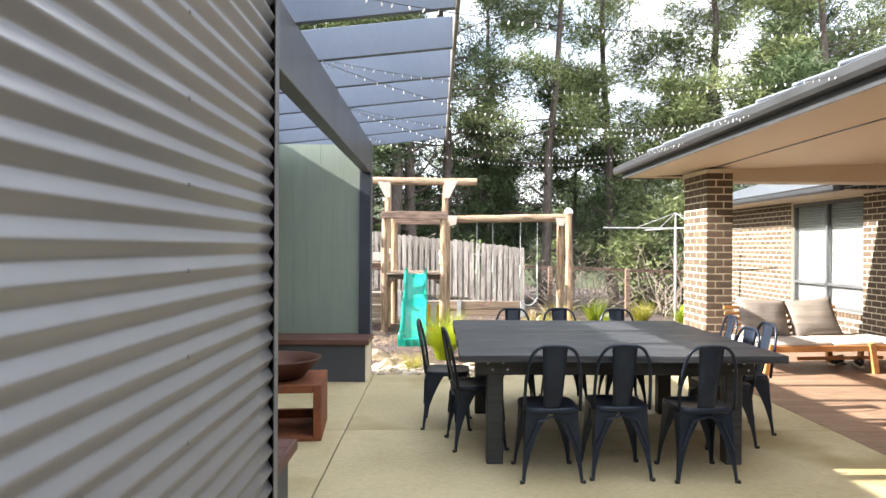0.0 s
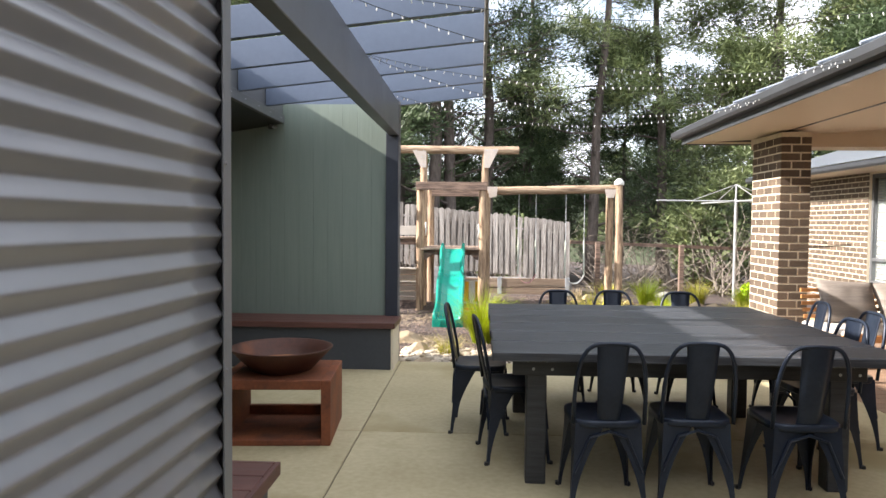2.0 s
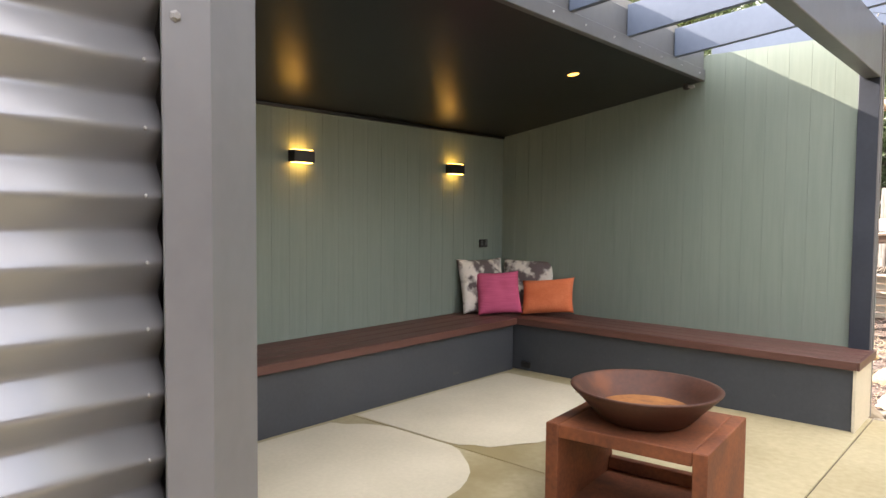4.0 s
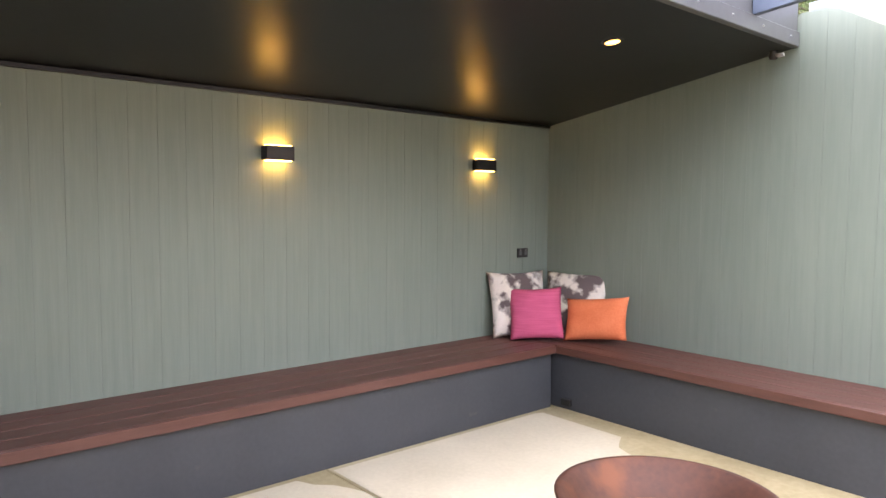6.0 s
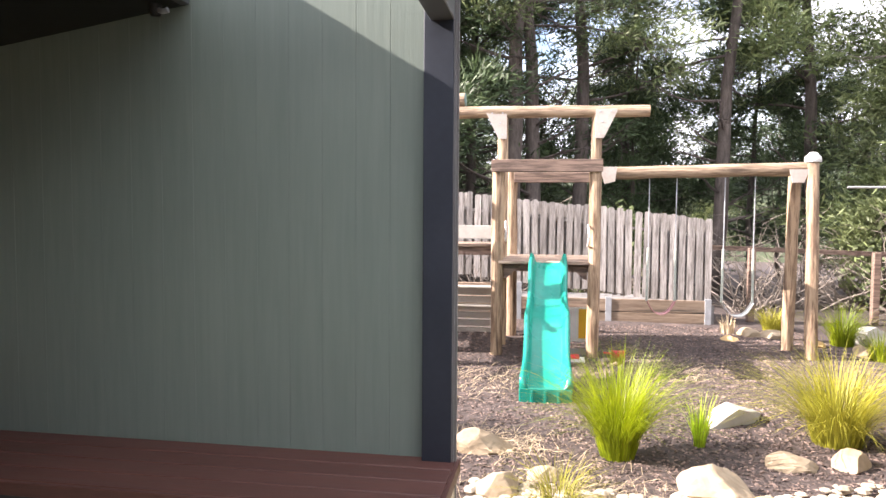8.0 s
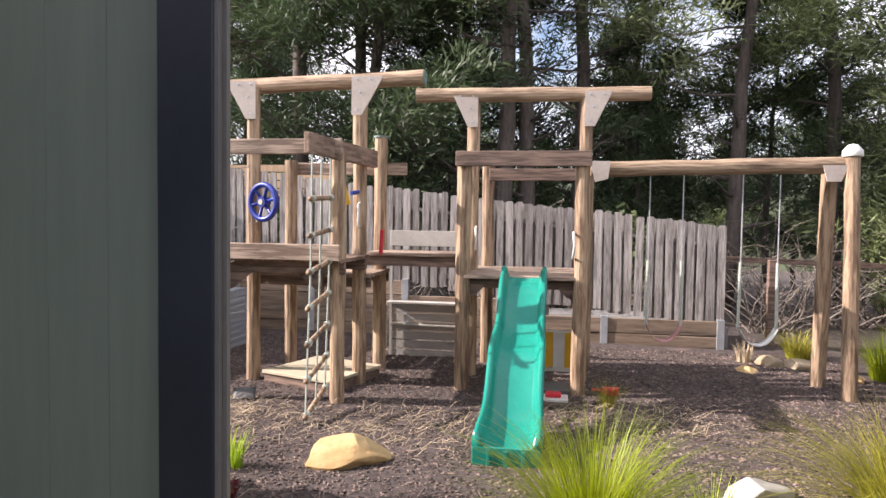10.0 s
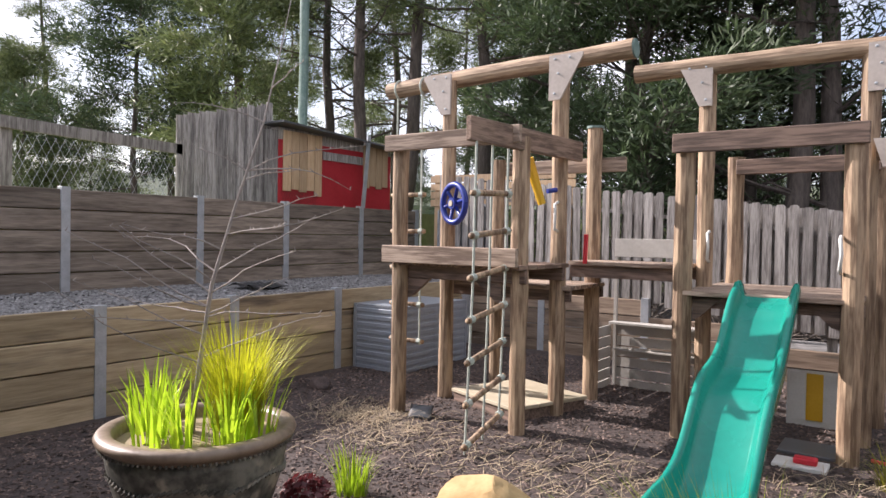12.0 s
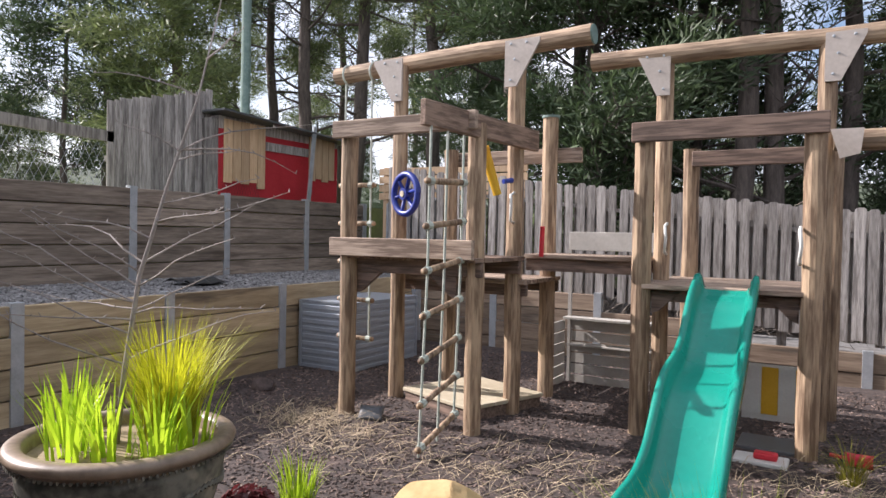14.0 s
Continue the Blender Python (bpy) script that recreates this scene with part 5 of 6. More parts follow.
def bbox(x0, x1, y0, y1, z0, z1, bevel=0.006):
    return box(x0 + ox, x1 + ox, y0 + oy, y1 + oy, z0 + oz, z1 + oz, bevel=bevel)


bracket(-2.84 + ox, 11.44 + oy, 2.77 + oz, True, B, 0.24, 0.36)
bracket(-1.79 + ox, 11.47 + oy, 2.80 + oz, False, B, 0.24, 0.36)
part("rail_board", bbox(-2.94, -1.69, 10.715, 10.76, 2.005, 2.135), M["board_x"], B)
part("rail_board", bbox(-2.955, -1.70, 10.715, 10.76, 1.105, 1.245), M["board_x"], B)
part("side_board", box(-0.023, 0.023, 0, 1.54, 1.965 + oz, 2.13 + oz, bevel=0.006, m=Matrix.Translation((-1.805 + ox, 10.23 + oy, 0)) @ Matrix.Rotation(radians(-4.5), 4, "Z")), M["board_y"], B)
part("rail_board", bbox(-2.84, -1.5, 12.32, 12.36, 1.93, 2.06), M["board_x"], B)
decking(-2.86 + ox, -1.70 + ox, 10.77 + oy, 11.62 + oy, 1.12 + oz, 6, B, M["board_y"])
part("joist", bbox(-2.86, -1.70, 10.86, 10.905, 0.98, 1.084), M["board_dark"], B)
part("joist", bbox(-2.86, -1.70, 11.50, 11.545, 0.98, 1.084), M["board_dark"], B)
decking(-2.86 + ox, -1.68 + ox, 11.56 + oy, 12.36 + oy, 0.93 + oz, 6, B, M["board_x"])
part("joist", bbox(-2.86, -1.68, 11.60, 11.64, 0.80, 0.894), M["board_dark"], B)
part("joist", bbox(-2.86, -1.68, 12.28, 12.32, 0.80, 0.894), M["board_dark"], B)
for x, y in ((-2.85, 10.90), (-1.84, 10.90)):
    s = 1 if x < -2.3 else -1
    part("knee_brace", plate([(0, 0), (0.22 * s, 0), (0.16 * s, -0.05), (0.05 * s, -0.14), (0, -0.16)], 0.04, Matrix.Translation(bt((x + 0.06 * s, y - 0.02, 0.978)))), M["board_dark"], B)
wheel = bmesh.new()
R = 0.165
ring = [(R * math.cos(a), 0, R * math.sin(a)) for a in [2 * math.pi * k / 28 for k in range(29)]]
tube(ring, 0.027, 8, wheel, cap=False)
spokes = []
for k in range(6):
    a = 2 * math.pi * k / 6 + 0.2
    spokes.append(tube([(0.03 * math.cos(a), 0, 0.03 * math.sin(a)), (R * math.cos(a), 0, R * math.sin(a)), (1.12 * R * math.cos(a), 0, 1.12 * R * math.sin(a))], [0.017, 0.015, 0.017], 7))
boss = tube([(0, -0.035, 0), (0, 0.05, 0)], 0.05, 14)
for piece_bm in [wheel, boss] + spokes:
    piece_bm.transform(Matrix.Translation(bt((-2.66, 11.33, 1.61))) @ Matrix.Rotation(radians(-20), 4, "Z"))
wp = part("steering_wheel", wheel, M["blue_plastic"], B, "blue plastic ship's wheel", smooth=True)
for piece_bm in spokes:
    part("spoke", piece_bm, M["blue_plastic"], wp, smooth=True)
part("boss", boss, M["blue_plastic"], wp)
hub = tube([(0, -0.042, 0), (0, -0.036, 0)], 0.026, 12)
hub.transform(Matrix.Translation(bt((-2.66, 11.33, 1.61))) @ Matrix.Rotation(radians(-20), 4, "Z"))
part("hub_cap", hub, M["ply"], wp)
ts = bmesh.new()
tube([bt((-1.86, 11.42, 1.60)), bt((-1.93, 11.30, 1.96))], [0.034, 0.045], 10, ts)
part("telescope", ts, M["yellow"], B, "yellow plastic telescope")
part("telescope_mount", tube([bt((-1.79, 11.54, 1.72)), bt((-1.835, 11.465, 1.705))], 0.02, 10), M["blue_plastic"], B)


def grip(parent, c, off, mat=None):
    p = [off((c[0], c[1], c[2] - 0.12)), off((c[0], c[1] - 0.06, c[2] - 0.10)), off((c[0] + 0.01, c[1] - 0.075, c[2])), off((c[0], c[1] - 0.06, c[2] + 0.10)), off((c[0], c[1], c[2] + 0.12))]
    part("hand_grip", tube(p, 0.012, 8), mat or M["white_plastic"], parent, "looped plastic grip", smooth=True)


grip(B, (-1.77, 11.535, 1.5), bt)
part("toy_lever", tube([bt((-1.62, 11.75, 1.12)), bt((-1.60, 11.72, 1.36))], 0.02, 8), M["red_plastic"], B, "red plastic lever")
low = bmesh.new()
for k in range(3):
    box(-0.42, 0.42, -0.42 + 0.28 * k + 0.004, -0.14 + 0.28 * k, 0.10, 0.13, low, bevel=0.004)
part("step_top", low, M["ply"], thing("low_platform", (-2.12, 11.62, LOW - 0.02), "low pale plywood step platform under the tower", "platform", turn=-20))
lp_parent = bpy.data.objects["low_platform"]
part("step_frame", box(-0.40, 0.40, -0.40, 0.40, 0, 0.098), M["board_dark"], lp_parent)


def rope_ladder(name, ropes, rungs, label, knots=True):
    """Ropes from top to bottom points and round rungs between given points."""
    base = Vector(ropes[0][-1])
    ld = thing(name, base, label, "rope ladder")
    for rp in ropes:
        part("rope", tube([Vector(p) - base for p in rp], 0.009, 6), M["rope"], ld)
    for p, q in rungs:
        d = (Vector(q) - Vector(p)).normalized() * 0.045
        r = part("rung", tube([Vector(p) - d - base, Vector(q) + d - base], 0.021, 8), M["log"], ld, "grey round rung", smooth=True)
        for e in (p, q):
            part("knot", tube([Vector(e) - base - d * 0.5, Vector(e) - base + d * 0.5], 0.028, 8), M["rope"], r)
    return ld


ladder_ropes = [[(-1.725, y, 1.97), (-1.735, y, 1.0), (-1.765, y - 0.02 * (y < 10.3), -0.10 - 0.05 * (y < 10.3) + 0.12 * (y > 10.5))] for y in (10.25, 10.46, 10.68)]
ladder_rungs = [((-1.725 - 0.006 * k, 10.25, 1.62 - 0.285 * k), (-1.725 - 0.006 * k, 10.68, 1.64 - 0.268 * k)) for k in range(7)]
rope_ladder("rope_ladder", ladder_ropes, ladder_rungs, "rope ladder with round rungs hanging from the side board")
rope_ladder("rope_ladder", [[(-3.42, 11.50, 2.66), (-3.43, 11.50, 0.33)], [(-3.12, 11.49, 2.67), (-3.12, 11.50, 0.30)]],
            [((-3.43, 11.50, 1.71 - 0.345 * k), (-3.12, 11.50, 1.71 - 0.345 * k)) for k in range(5)], "slim rope ladder hanging from the roof log")
for x in (-3.48, -3.18):
    part("rope_loop", tube([(x + ox, 11.59 + oy + 0.09 * math.cos(a), 2.72 + oz + 0.09 * math.sin(a)) for a in [2 * math.pi * k / 14 for k in range(15)]], 0.010, 6), M["rope"], B)

A = thing("slide_tower", (-0.18, 12.1, G0), "weathered pine log tower that carries the slide", "play tower")
ax_, ay_ = 0.18, -12.1


def at_(p):
    return (p[0] + ax_, p[1] + ay_, p[2] + oz)


for k, (p, top, r) in enumerate((((-0.72, 11.57), 2.11, 0.068), ((0.37, 11.55), 2.11, 0.068), ((-0.71, 12.12), 2.70, 0.064), ((0.41, 12.12), 2.70, 0.064), ((-0.62, 12.78), 2.06, 0.068), ((0.46, 12.78), 2.06, 0.068))):
    bpost(A, p, top, r, 50 + k, at_)


def abox(x0, x1, y0, y1, z0, z1, bevel=0.006):
    return box(x0 + ax_, x1 + ax_, y0 + ay_, y1 + ay_, z0 + oz, z1 + oz, bevel=bevel)


part("roof_beam", log(at_((-1.30, 12.10, 2.73)), at_((1.02, 12.12, 2.72)), 0.072, sides=16, seed=61, knots=7), M["log_x"], A, "long horizontal log")
bracket(-0.71 + ax_, 12.045 + ay_, 2.74 + oz, True, A)
bracket(0.44 + ax_, 12.045 + ay_, 2.74 + oz, False, A)
part("rail_board", abox(-0.79, 0.45, 11.455, 11.50, 1.965, 2.105), M["board_dark"], A)
part("rail_board", abox(-0.60, 0.46, 12.66, 12.70, 1.90, 2.03), M["board_dark"], A)
decking(-0.74 + ax_, 0.42 + ax_, 11.50 + ay_, 12.80 + ay_, 0.955 + oz, 9, A, M["board_x"])
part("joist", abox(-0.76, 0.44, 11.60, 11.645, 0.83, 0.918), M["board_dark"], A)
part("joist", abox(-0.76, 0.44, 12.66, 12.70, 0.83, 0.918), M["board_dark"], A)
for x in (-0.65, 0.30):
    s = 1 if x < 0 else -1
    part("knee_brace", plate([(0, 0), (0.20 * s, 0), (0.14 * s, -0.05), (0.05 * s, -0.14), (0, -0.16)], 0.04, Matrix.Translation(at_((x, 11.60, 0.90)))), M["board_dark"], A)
grip(A, (-0.66, 12.06, 1.28), at_)
grip(A, (0.30, 11.52, 1.25), at_)
br = thing("bridge_platform", (-1.2, 12.0, G0), "narrow plank platform between the two towers", "platform")
for k in range(4):
    part("plank", box(-0.52, 0.42, -0.28 + 0.15 * k, -0.135 + 0.15 * k, 1.10 + oz, 1.135 + oz, bevel=0.004), M["board_x"], br)
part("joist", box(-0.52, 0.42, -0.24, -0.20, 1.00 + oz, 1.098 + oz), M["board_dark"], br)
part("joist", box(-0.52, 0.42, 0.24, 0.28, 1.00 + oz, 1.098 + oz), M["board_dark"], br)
tk = thing("toy_counter", (-1.30, 12.95, G0), "grey-white slatted toy shop counter under the bridge", "toy counter")
part("upper_panel", box(-0.48, 0.40, 0.0, 0.02, 1.15 + oz, 1.33 + oz, bevel=0.003), M["white_slat"], tk)
part("shelf", box(-0.50, 0.42, -0.08, 0.06, 0.48 + oz, 0.505 + oz, bevel=0.003), M["white_slat"], tk)
part("shelf", box(-0.47, 0.40, -0.04, 0.05, 0.22 + oz, 0.24 + oz, bevel=0.003), M["white_slat"], tk)
for x in (-0.49, 0.38):
    part("upright", box(x, x + 0.03, 0.022, 0.06, 0, 1.33 + oz), M["white_slat"], tk)
for k in range(6):
    part("slat", box(-0.455, 0.375, 0.03, 0.045, 0.05 + 0.107 * k, 0.14 + 0.107 * k), M["white_slat"], tk)
    part("side_slat", box(-0.52, -0.505, -0.62, 0.0, 0.05 + 0.107 * k, 0.14 + 0.107 * k), M["white_slat"], tk)
part("side_upright", box(-0.504, -0.475, -0.62, -0.59, 0, 0.70), M["white_slat"], tk)


def slide_mesh():
    """A wavy moulded chute: floor, rolled side walls, thin shell."""
    bm = bmesh.new()
    n, y_top, y_bot = 60, 11.56, 9.62
    prof = [(-0.265, -0.03), (-0.27, 0.06), (-0.258, 0.10), (-0.225, 0.105), (-0.20, 0.07), (-0.185, 0.02), (-0.16, 0.003), (0, 0.0),
            (0.16, 0.003), (0.185, 0.02), (0.20, 0.07), (0.225, 0.105), (0.258, 0.10), (0.27, 0.06), (0.265, -0.03), (0.18, -0.02), (0, -0.025), (-0.18, -0.02)]
    rows = []
    for i in range(n + 1):
        s = i / n
        y = y_top + (y_bot - y_top) * s
        z = 0.955 - 1.13 * s if s < 0.84 else 0.006 - 0.10 * (s - 0.84)
        z += 0.045 * math.sin(s / 0.84 * math.pi * 4) if s < 0.84 else 0.0
        if s < 0.05:
            z = 0.965 - s * 0.2
        k = 0.92 + 0.12 * s + 0.02 * math.sin(s * 16)
        rows.append([bm.verts.new((-0.14 + 0.01 * s + x * k * 0.84, y, z + w - 0.02)) for x, w in prof])
    m = len(prof)
    for a, b in zip(rows, rows[1:]):
        for k in range(m):
            bm.faces.new((a[k], a[(k + 1) % m], b[(k + 1) % m], b[k]))
    bm.faces.new(rows[0])
    bm.faces.new(rows[-1][::-1])
    bmesh.ops.recalc_face_normals(bm, faces=bm.faces[:])
    bm.transform(Matrix.Translation((0.15, -10.4, -LOW + 0.06)))
    return bm


sl = thing("slide", (-0.15, 10.4, LOW - 0.06), "wavy turquoise-green plastic slide", "slide")
part("chute", slide_mesh(), M["slide"], sl, smooth=True)
part("front_skirt", box(-0.215, 0.245, -0.785, -0.765, 0.03, 0.165, bevel=0.008), M["slide"], sl)
for x in (-0.10, 0.015, 0.13):
    part("skirt_rib", box(x - 0.012, x + 0.012, -0.80, -0.786, 0.03, 0.15, bevel=0.003), M["slide"], sl)

# swing set
sw = thing("swing_set", (2.6, 11.9, G0), "pine log swing frame beside the slide tower", "swing frame")
so = lambda p: (p[0] - 2.6, p[1] - 11.9, p[2] + oz)
part("beam", log(so((0.46, 12.02, 1.98)), so((2.86, 12.12, 2.03)), 0.075, sides=14, seed=71, knots=6), M["log_x"], sw)
part("post", log(so((2.80, 11.85, G0)), so((2.82, 12.06, 2.12)), 0.068, seed=72), M["log"], sw)
part("post", log(so((2.72, 12.42, G0)), so((2.70, 12.26, 2.00)), 0.068, seed=73), M["log"], sw)
part("post_cap", lathe([(0.0, 0.11), (0.04, 0.10), (0.085, 0.05), (0.09, 0.0), (0.08, -0.01)], 18), M["white_plastic"], sw, "white plastic post cap", smooth=True).location = so((2.82, 12.06, 2.11))
part("gusset", plate([(-0.06, 0), (0.16, 0), (0.1, -0.15), (-0.02, -0.15)], 0.02, Matrix.Translation(so((2.62, 12.03, 2.02)))), M["plate"], sw)
part("gusset", plate([(-0.06, 0.05), (0.14, 0.05), (0.12, -0.12), (0.0, -0.15)], 0.02, Matrix.Translation(so((0.50, 11.93, 2.0)))), M["plate"], sw)


def swing(x0, x1, seat_z, mat, label):
    cx = (x0 + x1) / 2
    s = thing("swing", (cx, 12.07, seat_z), label, "swing", group="swings")
    for x in (x0, x1):
        ch = bmesh.new()
        tube([(x - cx, 0, 1.93 - seat_z), (x - cx, 0, 1.1 - seat_z)], 0.006, 6, ch)
        part("chain", ch, M["galv"], s)
        part("rope", tube([(x - cx, 0, 1.1 - seat_z), ((x - cx) * 1.04, 0, 0.16)], 0.015, 8), M["rope"], s, "pale plastic sleeve")
    st = bmesh.new()
    rows = []
    w = (x1 - x0) / 2 * 1.04
    for i in range(15):
        a = -1 + 2 * i / 14
        z = 0.16 * abs(a) ** 2.4
        rows.append([st.verts.new((a * w, y, z + d)) for y, d in ((-0.07, 0), (0.07, 0), (0.07, 0.012), (-0.07, 0.012))])
    for p, q in zip(rows, rows[1:]):
        for k in range(4):
            st.faces.new((p[k], p[(k + 1) % 4], q[(k + 1) % 4], q[k]))
    bmesh.ops.recalc_face_normals(st, faces=st.faces[:])
    part("seat", st, mat, s, smooth=True)


M["faded_pink"] = surface("faded_pink_plastic", (0.42, 0.19, 0.19), (0.55, 0.30, 0.29), 0.6, bump=0.02)
swing(1.03, 1.34, 0.31, M["faded_pink"], "swing with a faded pink strap seat")
swing(1.88, 2.21, 0.31, M["white_plastic"], "swing with a worn white strap seat")

# clutter under the slide tower
tarp = thing("striped_cloth", (0.13, 12.45, LOW), "yellow and white striped cloth under the tower", "cloth")
for k in range(4):
    part("stripe", box(-0.24 + 0.12 * k, -0.122 + 0.12 * k, 0, 0.012, 0.05, 0.42), M["yellow"] if k % 2 else M["white_plastic"], tarp)
part("frame", box(-0.26, 0.26, 0.013, 0.03, 0, 0.44), M["white_plastic"], tarp)
toys = thing("plastic_tray", (0.12, 11.35, LOW - 0.01), "white plastic tray with odd toys", "tray")
part("tray", box(-0.16, 0.16, -0.1, 0.1, 0, 0.03, bevel=0.008), M["white_plastic"], toys)
part("toy_car", box(-0.04, 0.10, -0.05, 0.03, 0.031, 0.075, bevel=0.012), M["red_plastic"], toys)
mat_ = thing("rubber_mat", (0.14, 11.75, LOW - 0.01), "grey perforated rubber mat", "mat")
part("mat", box(-0.2, 0.2, -0.18, 0.18, 0, 0.03, bevel=0.006), M["frame_grey"], mat_)
spd = thing("red_spade", (0.66, 11.55, LOW), "red plastic toy spade on the mulch", "toy")
part("blade", pillow(0.16, 0.09, 0.03, 5, 8), M["red_plastic"], spd, smooth=True)
part("handle", tube([(0.05, 0, 0.04), (-0.16, 0.03, 0.05)], 0.012, 8), M["red_plastic"], spd)

# clothes line far right
cl = thing("clothes_line", (5.7, 14.3, ground_z(5.7, 14.3)), "rotary clothes line with grey arms", "clothes line")
part("pole", tube([(0, 0, 0), (0, 0, 2.15)], 0.03, 10), M["hose_line"], cl)
for k in range(4):
    a = math.pi / 2 * k + 0.1
    d = Vector((math.cos(a), math.sin(a), 0))
    part("arm", tube([Vector((0, 0, 2.1)), d * 1.7 + Vector((0, 0, 2.1))], 0.016, 6), M["hose_line"], cl)
    part("stay", tube([Vector((0, 0, 2.45)), d * 0.9 + Vector((0, 0, 2.12))], 0.008, 5), M["hose_line"], cl)
part("mast", tube([(0, 0, 2.1), (0, 0, 2.46)], 0.02, 8), M["hose_line"], cl)

# rail fence right of the palings
rf_ = thing("rail_fence", (2.3, 14.6, ground_z(2.5, 14.6)), "grey timber post and rail fence", "fence", kind="structure")
for k in range(7):
    x = 1.9 * k + 0.6
    part("post", box(x - 0.05, x + 0.05, 0.9 * k * 0.4, 0.1 + 0.9 * k * 0.4, -0.6, 1.12 - 0.06 * k, bevel=0.008), M["board_dark"], rf_)
part("rail", tube([(0, 0.1, 1.12), (12, 2.3, 0.70)], 0.05, 4), M["board_dark"], rf_)

# ---- glazed pot with irises and a bare sapling ----
pt = thing("garden_pot", (-2.17, 8.44, LOW - 0.10), "large dark glazed pot with straw mulch", "plant pot")
part("pot_body", lathe([(0.0, 0.0), (0.24, 0.0), (0.27, 0.02), (0.35, 0.20), (0.405, 0.38), (0.425, 0.49), (0.418, 0.53), (0.40, 0.53), (0.38, 0.50), (0.0, 0.50)], 48), M["pot"], pt, "mottled dark glaze with pale lichen", smooth=True)
part("rim", lathe([(0.419, 0.532), (0.44, 0.55), (0.466, 0.566), (0.472, 0.585), (0.462, 0.602), (0.44, 0.61), (0.40, 0.607), (0.388, 0.59), (0.382, 0.532)], 56), M["pot_rim"], pt, "worn brown glazed rim", smooth=True)
beads = bmesh.new()
for k in range(110):
    a = 2 * math.pi * k / 110
    tube([(0.448 * math.cos(a), 0.448 * math.sin(a), 0.548), (0.453 * math.cos(a), 0.453 * math.sin(a), 0.536)], [0.009, 0.005], 5, beads)
part("bead_row", beads, M["pot"], pt, "row of small beads under the rim")
rope_bm = bmesh.new()
for k in range(90):
    a = 2 * math.pi * k / 90
    z = 0.405 + 0.016 * math.sin(a * 6)
    c = Vector((0.412 * math.cos(a), 0.412 * math.sin(a), z))
    t = Vector((-math.sin(a), math.cos(a), 0.6)).normalized()
    tube([c - t * 0.016, c + t * 0.016], 0.010, 5, rope_bm)
part("rope_band", rope_bm, M["pot"], pt, "raised rope moulding")
part("soil", lathe([(0.0, 0.565), (0.2, 0.56), (0.384, 0.545)], 24), M["soil"], pt, "straw mulch")
for k, (dx, dy, n, h) in enumerate(((-0.26, -0.12, 30, 0.36), (-0.02, -0.24, 24, 0.38), (0.14, -0.16, 26, 0.36), (0.27, -0.02, 26, 0.36), (-0.32, 0.0, 20, 0.32), (0.31, 0.10, 18, 0.33))):
    cp = thing("iris_clump", (-2.17 + dx, 8.44 + dy, LOW + 0.45), "bright green sword-leaved iris in the pot", "plant", group="irises in the pot")
    for j in range(n):
        part("leaf", blades(1, 0.09, h * 1.08, 0.024, 0.42, 400 + 40 * k + j, 0.25), M["iris"], cp)
solo("lime_tuft", blades(650, 0.13, 0.62, 0.008, 0.52, 51, 0.35), M["pot_tuft"], (-2.12, 8.63, LOW + 0.45), "yellow-green fine grass tuft in the pot", "grass tuft")

sap = thing("bare_sapling", (-2.19, 8.41, LOW + 0.45), "bare young tree with thin budding twigs", "sapling")
trunk = [(0, 0, 0), (0.03, 0.02, 0.35), (0.08, 0.05, 0.75), (0.17, 0.12, 1.15), (0.27, 0.20, 1.55), (0.33, 0.26, 1.95), (0.37, 0.30, 2.25)]
part("trunk", tube(trunk, [0.014, 0.012, 0.010, 0.0075, 0.005, 0.003, 0.0015], 7), M["twig"], sap, smooth=True)
g = random.Random(12)
for k in range(24):
    u = 0.5 + 0.42 * k / 4 if k < 5 else g.uniform(0.35, 1.75)
    i = max(j for j in range(len(trunk)) if trunk[j][2] <= u)
    p = Vector(trunk[i]).lerp(Vector(trunk[min(i + 1, 6)]), (u - trunk[i][2]) / max(0.01, trunk[min(i + 1, 6)][2] - trunk[i][2]))
    a = g.uniform(-0.6, 0.9) + (0 if k % 2 else math.pi) + 0.5
    ln = g.uniform(0.42, 0.95) * (1.1 - 0.35 * u)
    pts = [p]
    d = Vector((math.cos(a), math.sin(a), g.uniform(0.15, 0.75)))
    for s in range(5):
        d = (d + Vector((g.uniform(-0.2, 0.2), g.uniform(-0.2, 0.2), g.uniform(-0.22, 0.16)))).normalized()
        pts.append(pts[-1] + d * ln / 5)
    bm = tube(pts, [0.0048, 0.0042, 0.0035, 0.0028, 0.002, 0.001], 5)
    for s in range(1, 6):
        q = pts[s]
        e = Vector((g.uniform(-1, 1), g.uniform(-1, 1), g.uniform(0.2, 1))).normalized()
        tube([q, q + e * 0.024], [0.0032, 0.001], 4, bm)
        q2 = pts[s - 1].lerp(q, g.uniform(0.3, 0.7))
        e = Vector((g.uniform(-1, 1), g.uniform(-1, 1), g.uniform(0.0, 1))).normalized()
        tube([q2, q2 + e * 0.015], [0.003, 0.001], 4, bm)
    part("twig", bm, M["twig"], sap)

# ---- rocks ----
def rock(at, size, mat, seed, turn, label, detail=3):
    ob = solo("garden_rock", boulder(size, seed, detail), mat, (at[0], at[1], at[2] if len(at) > 2 else ground_z(at[0], at[1]) - 0.03), label, "rock", group="rocks in the garden", smooth=False)
    ob.rotation_euler = (0, 0, radians(turn))
    return ob


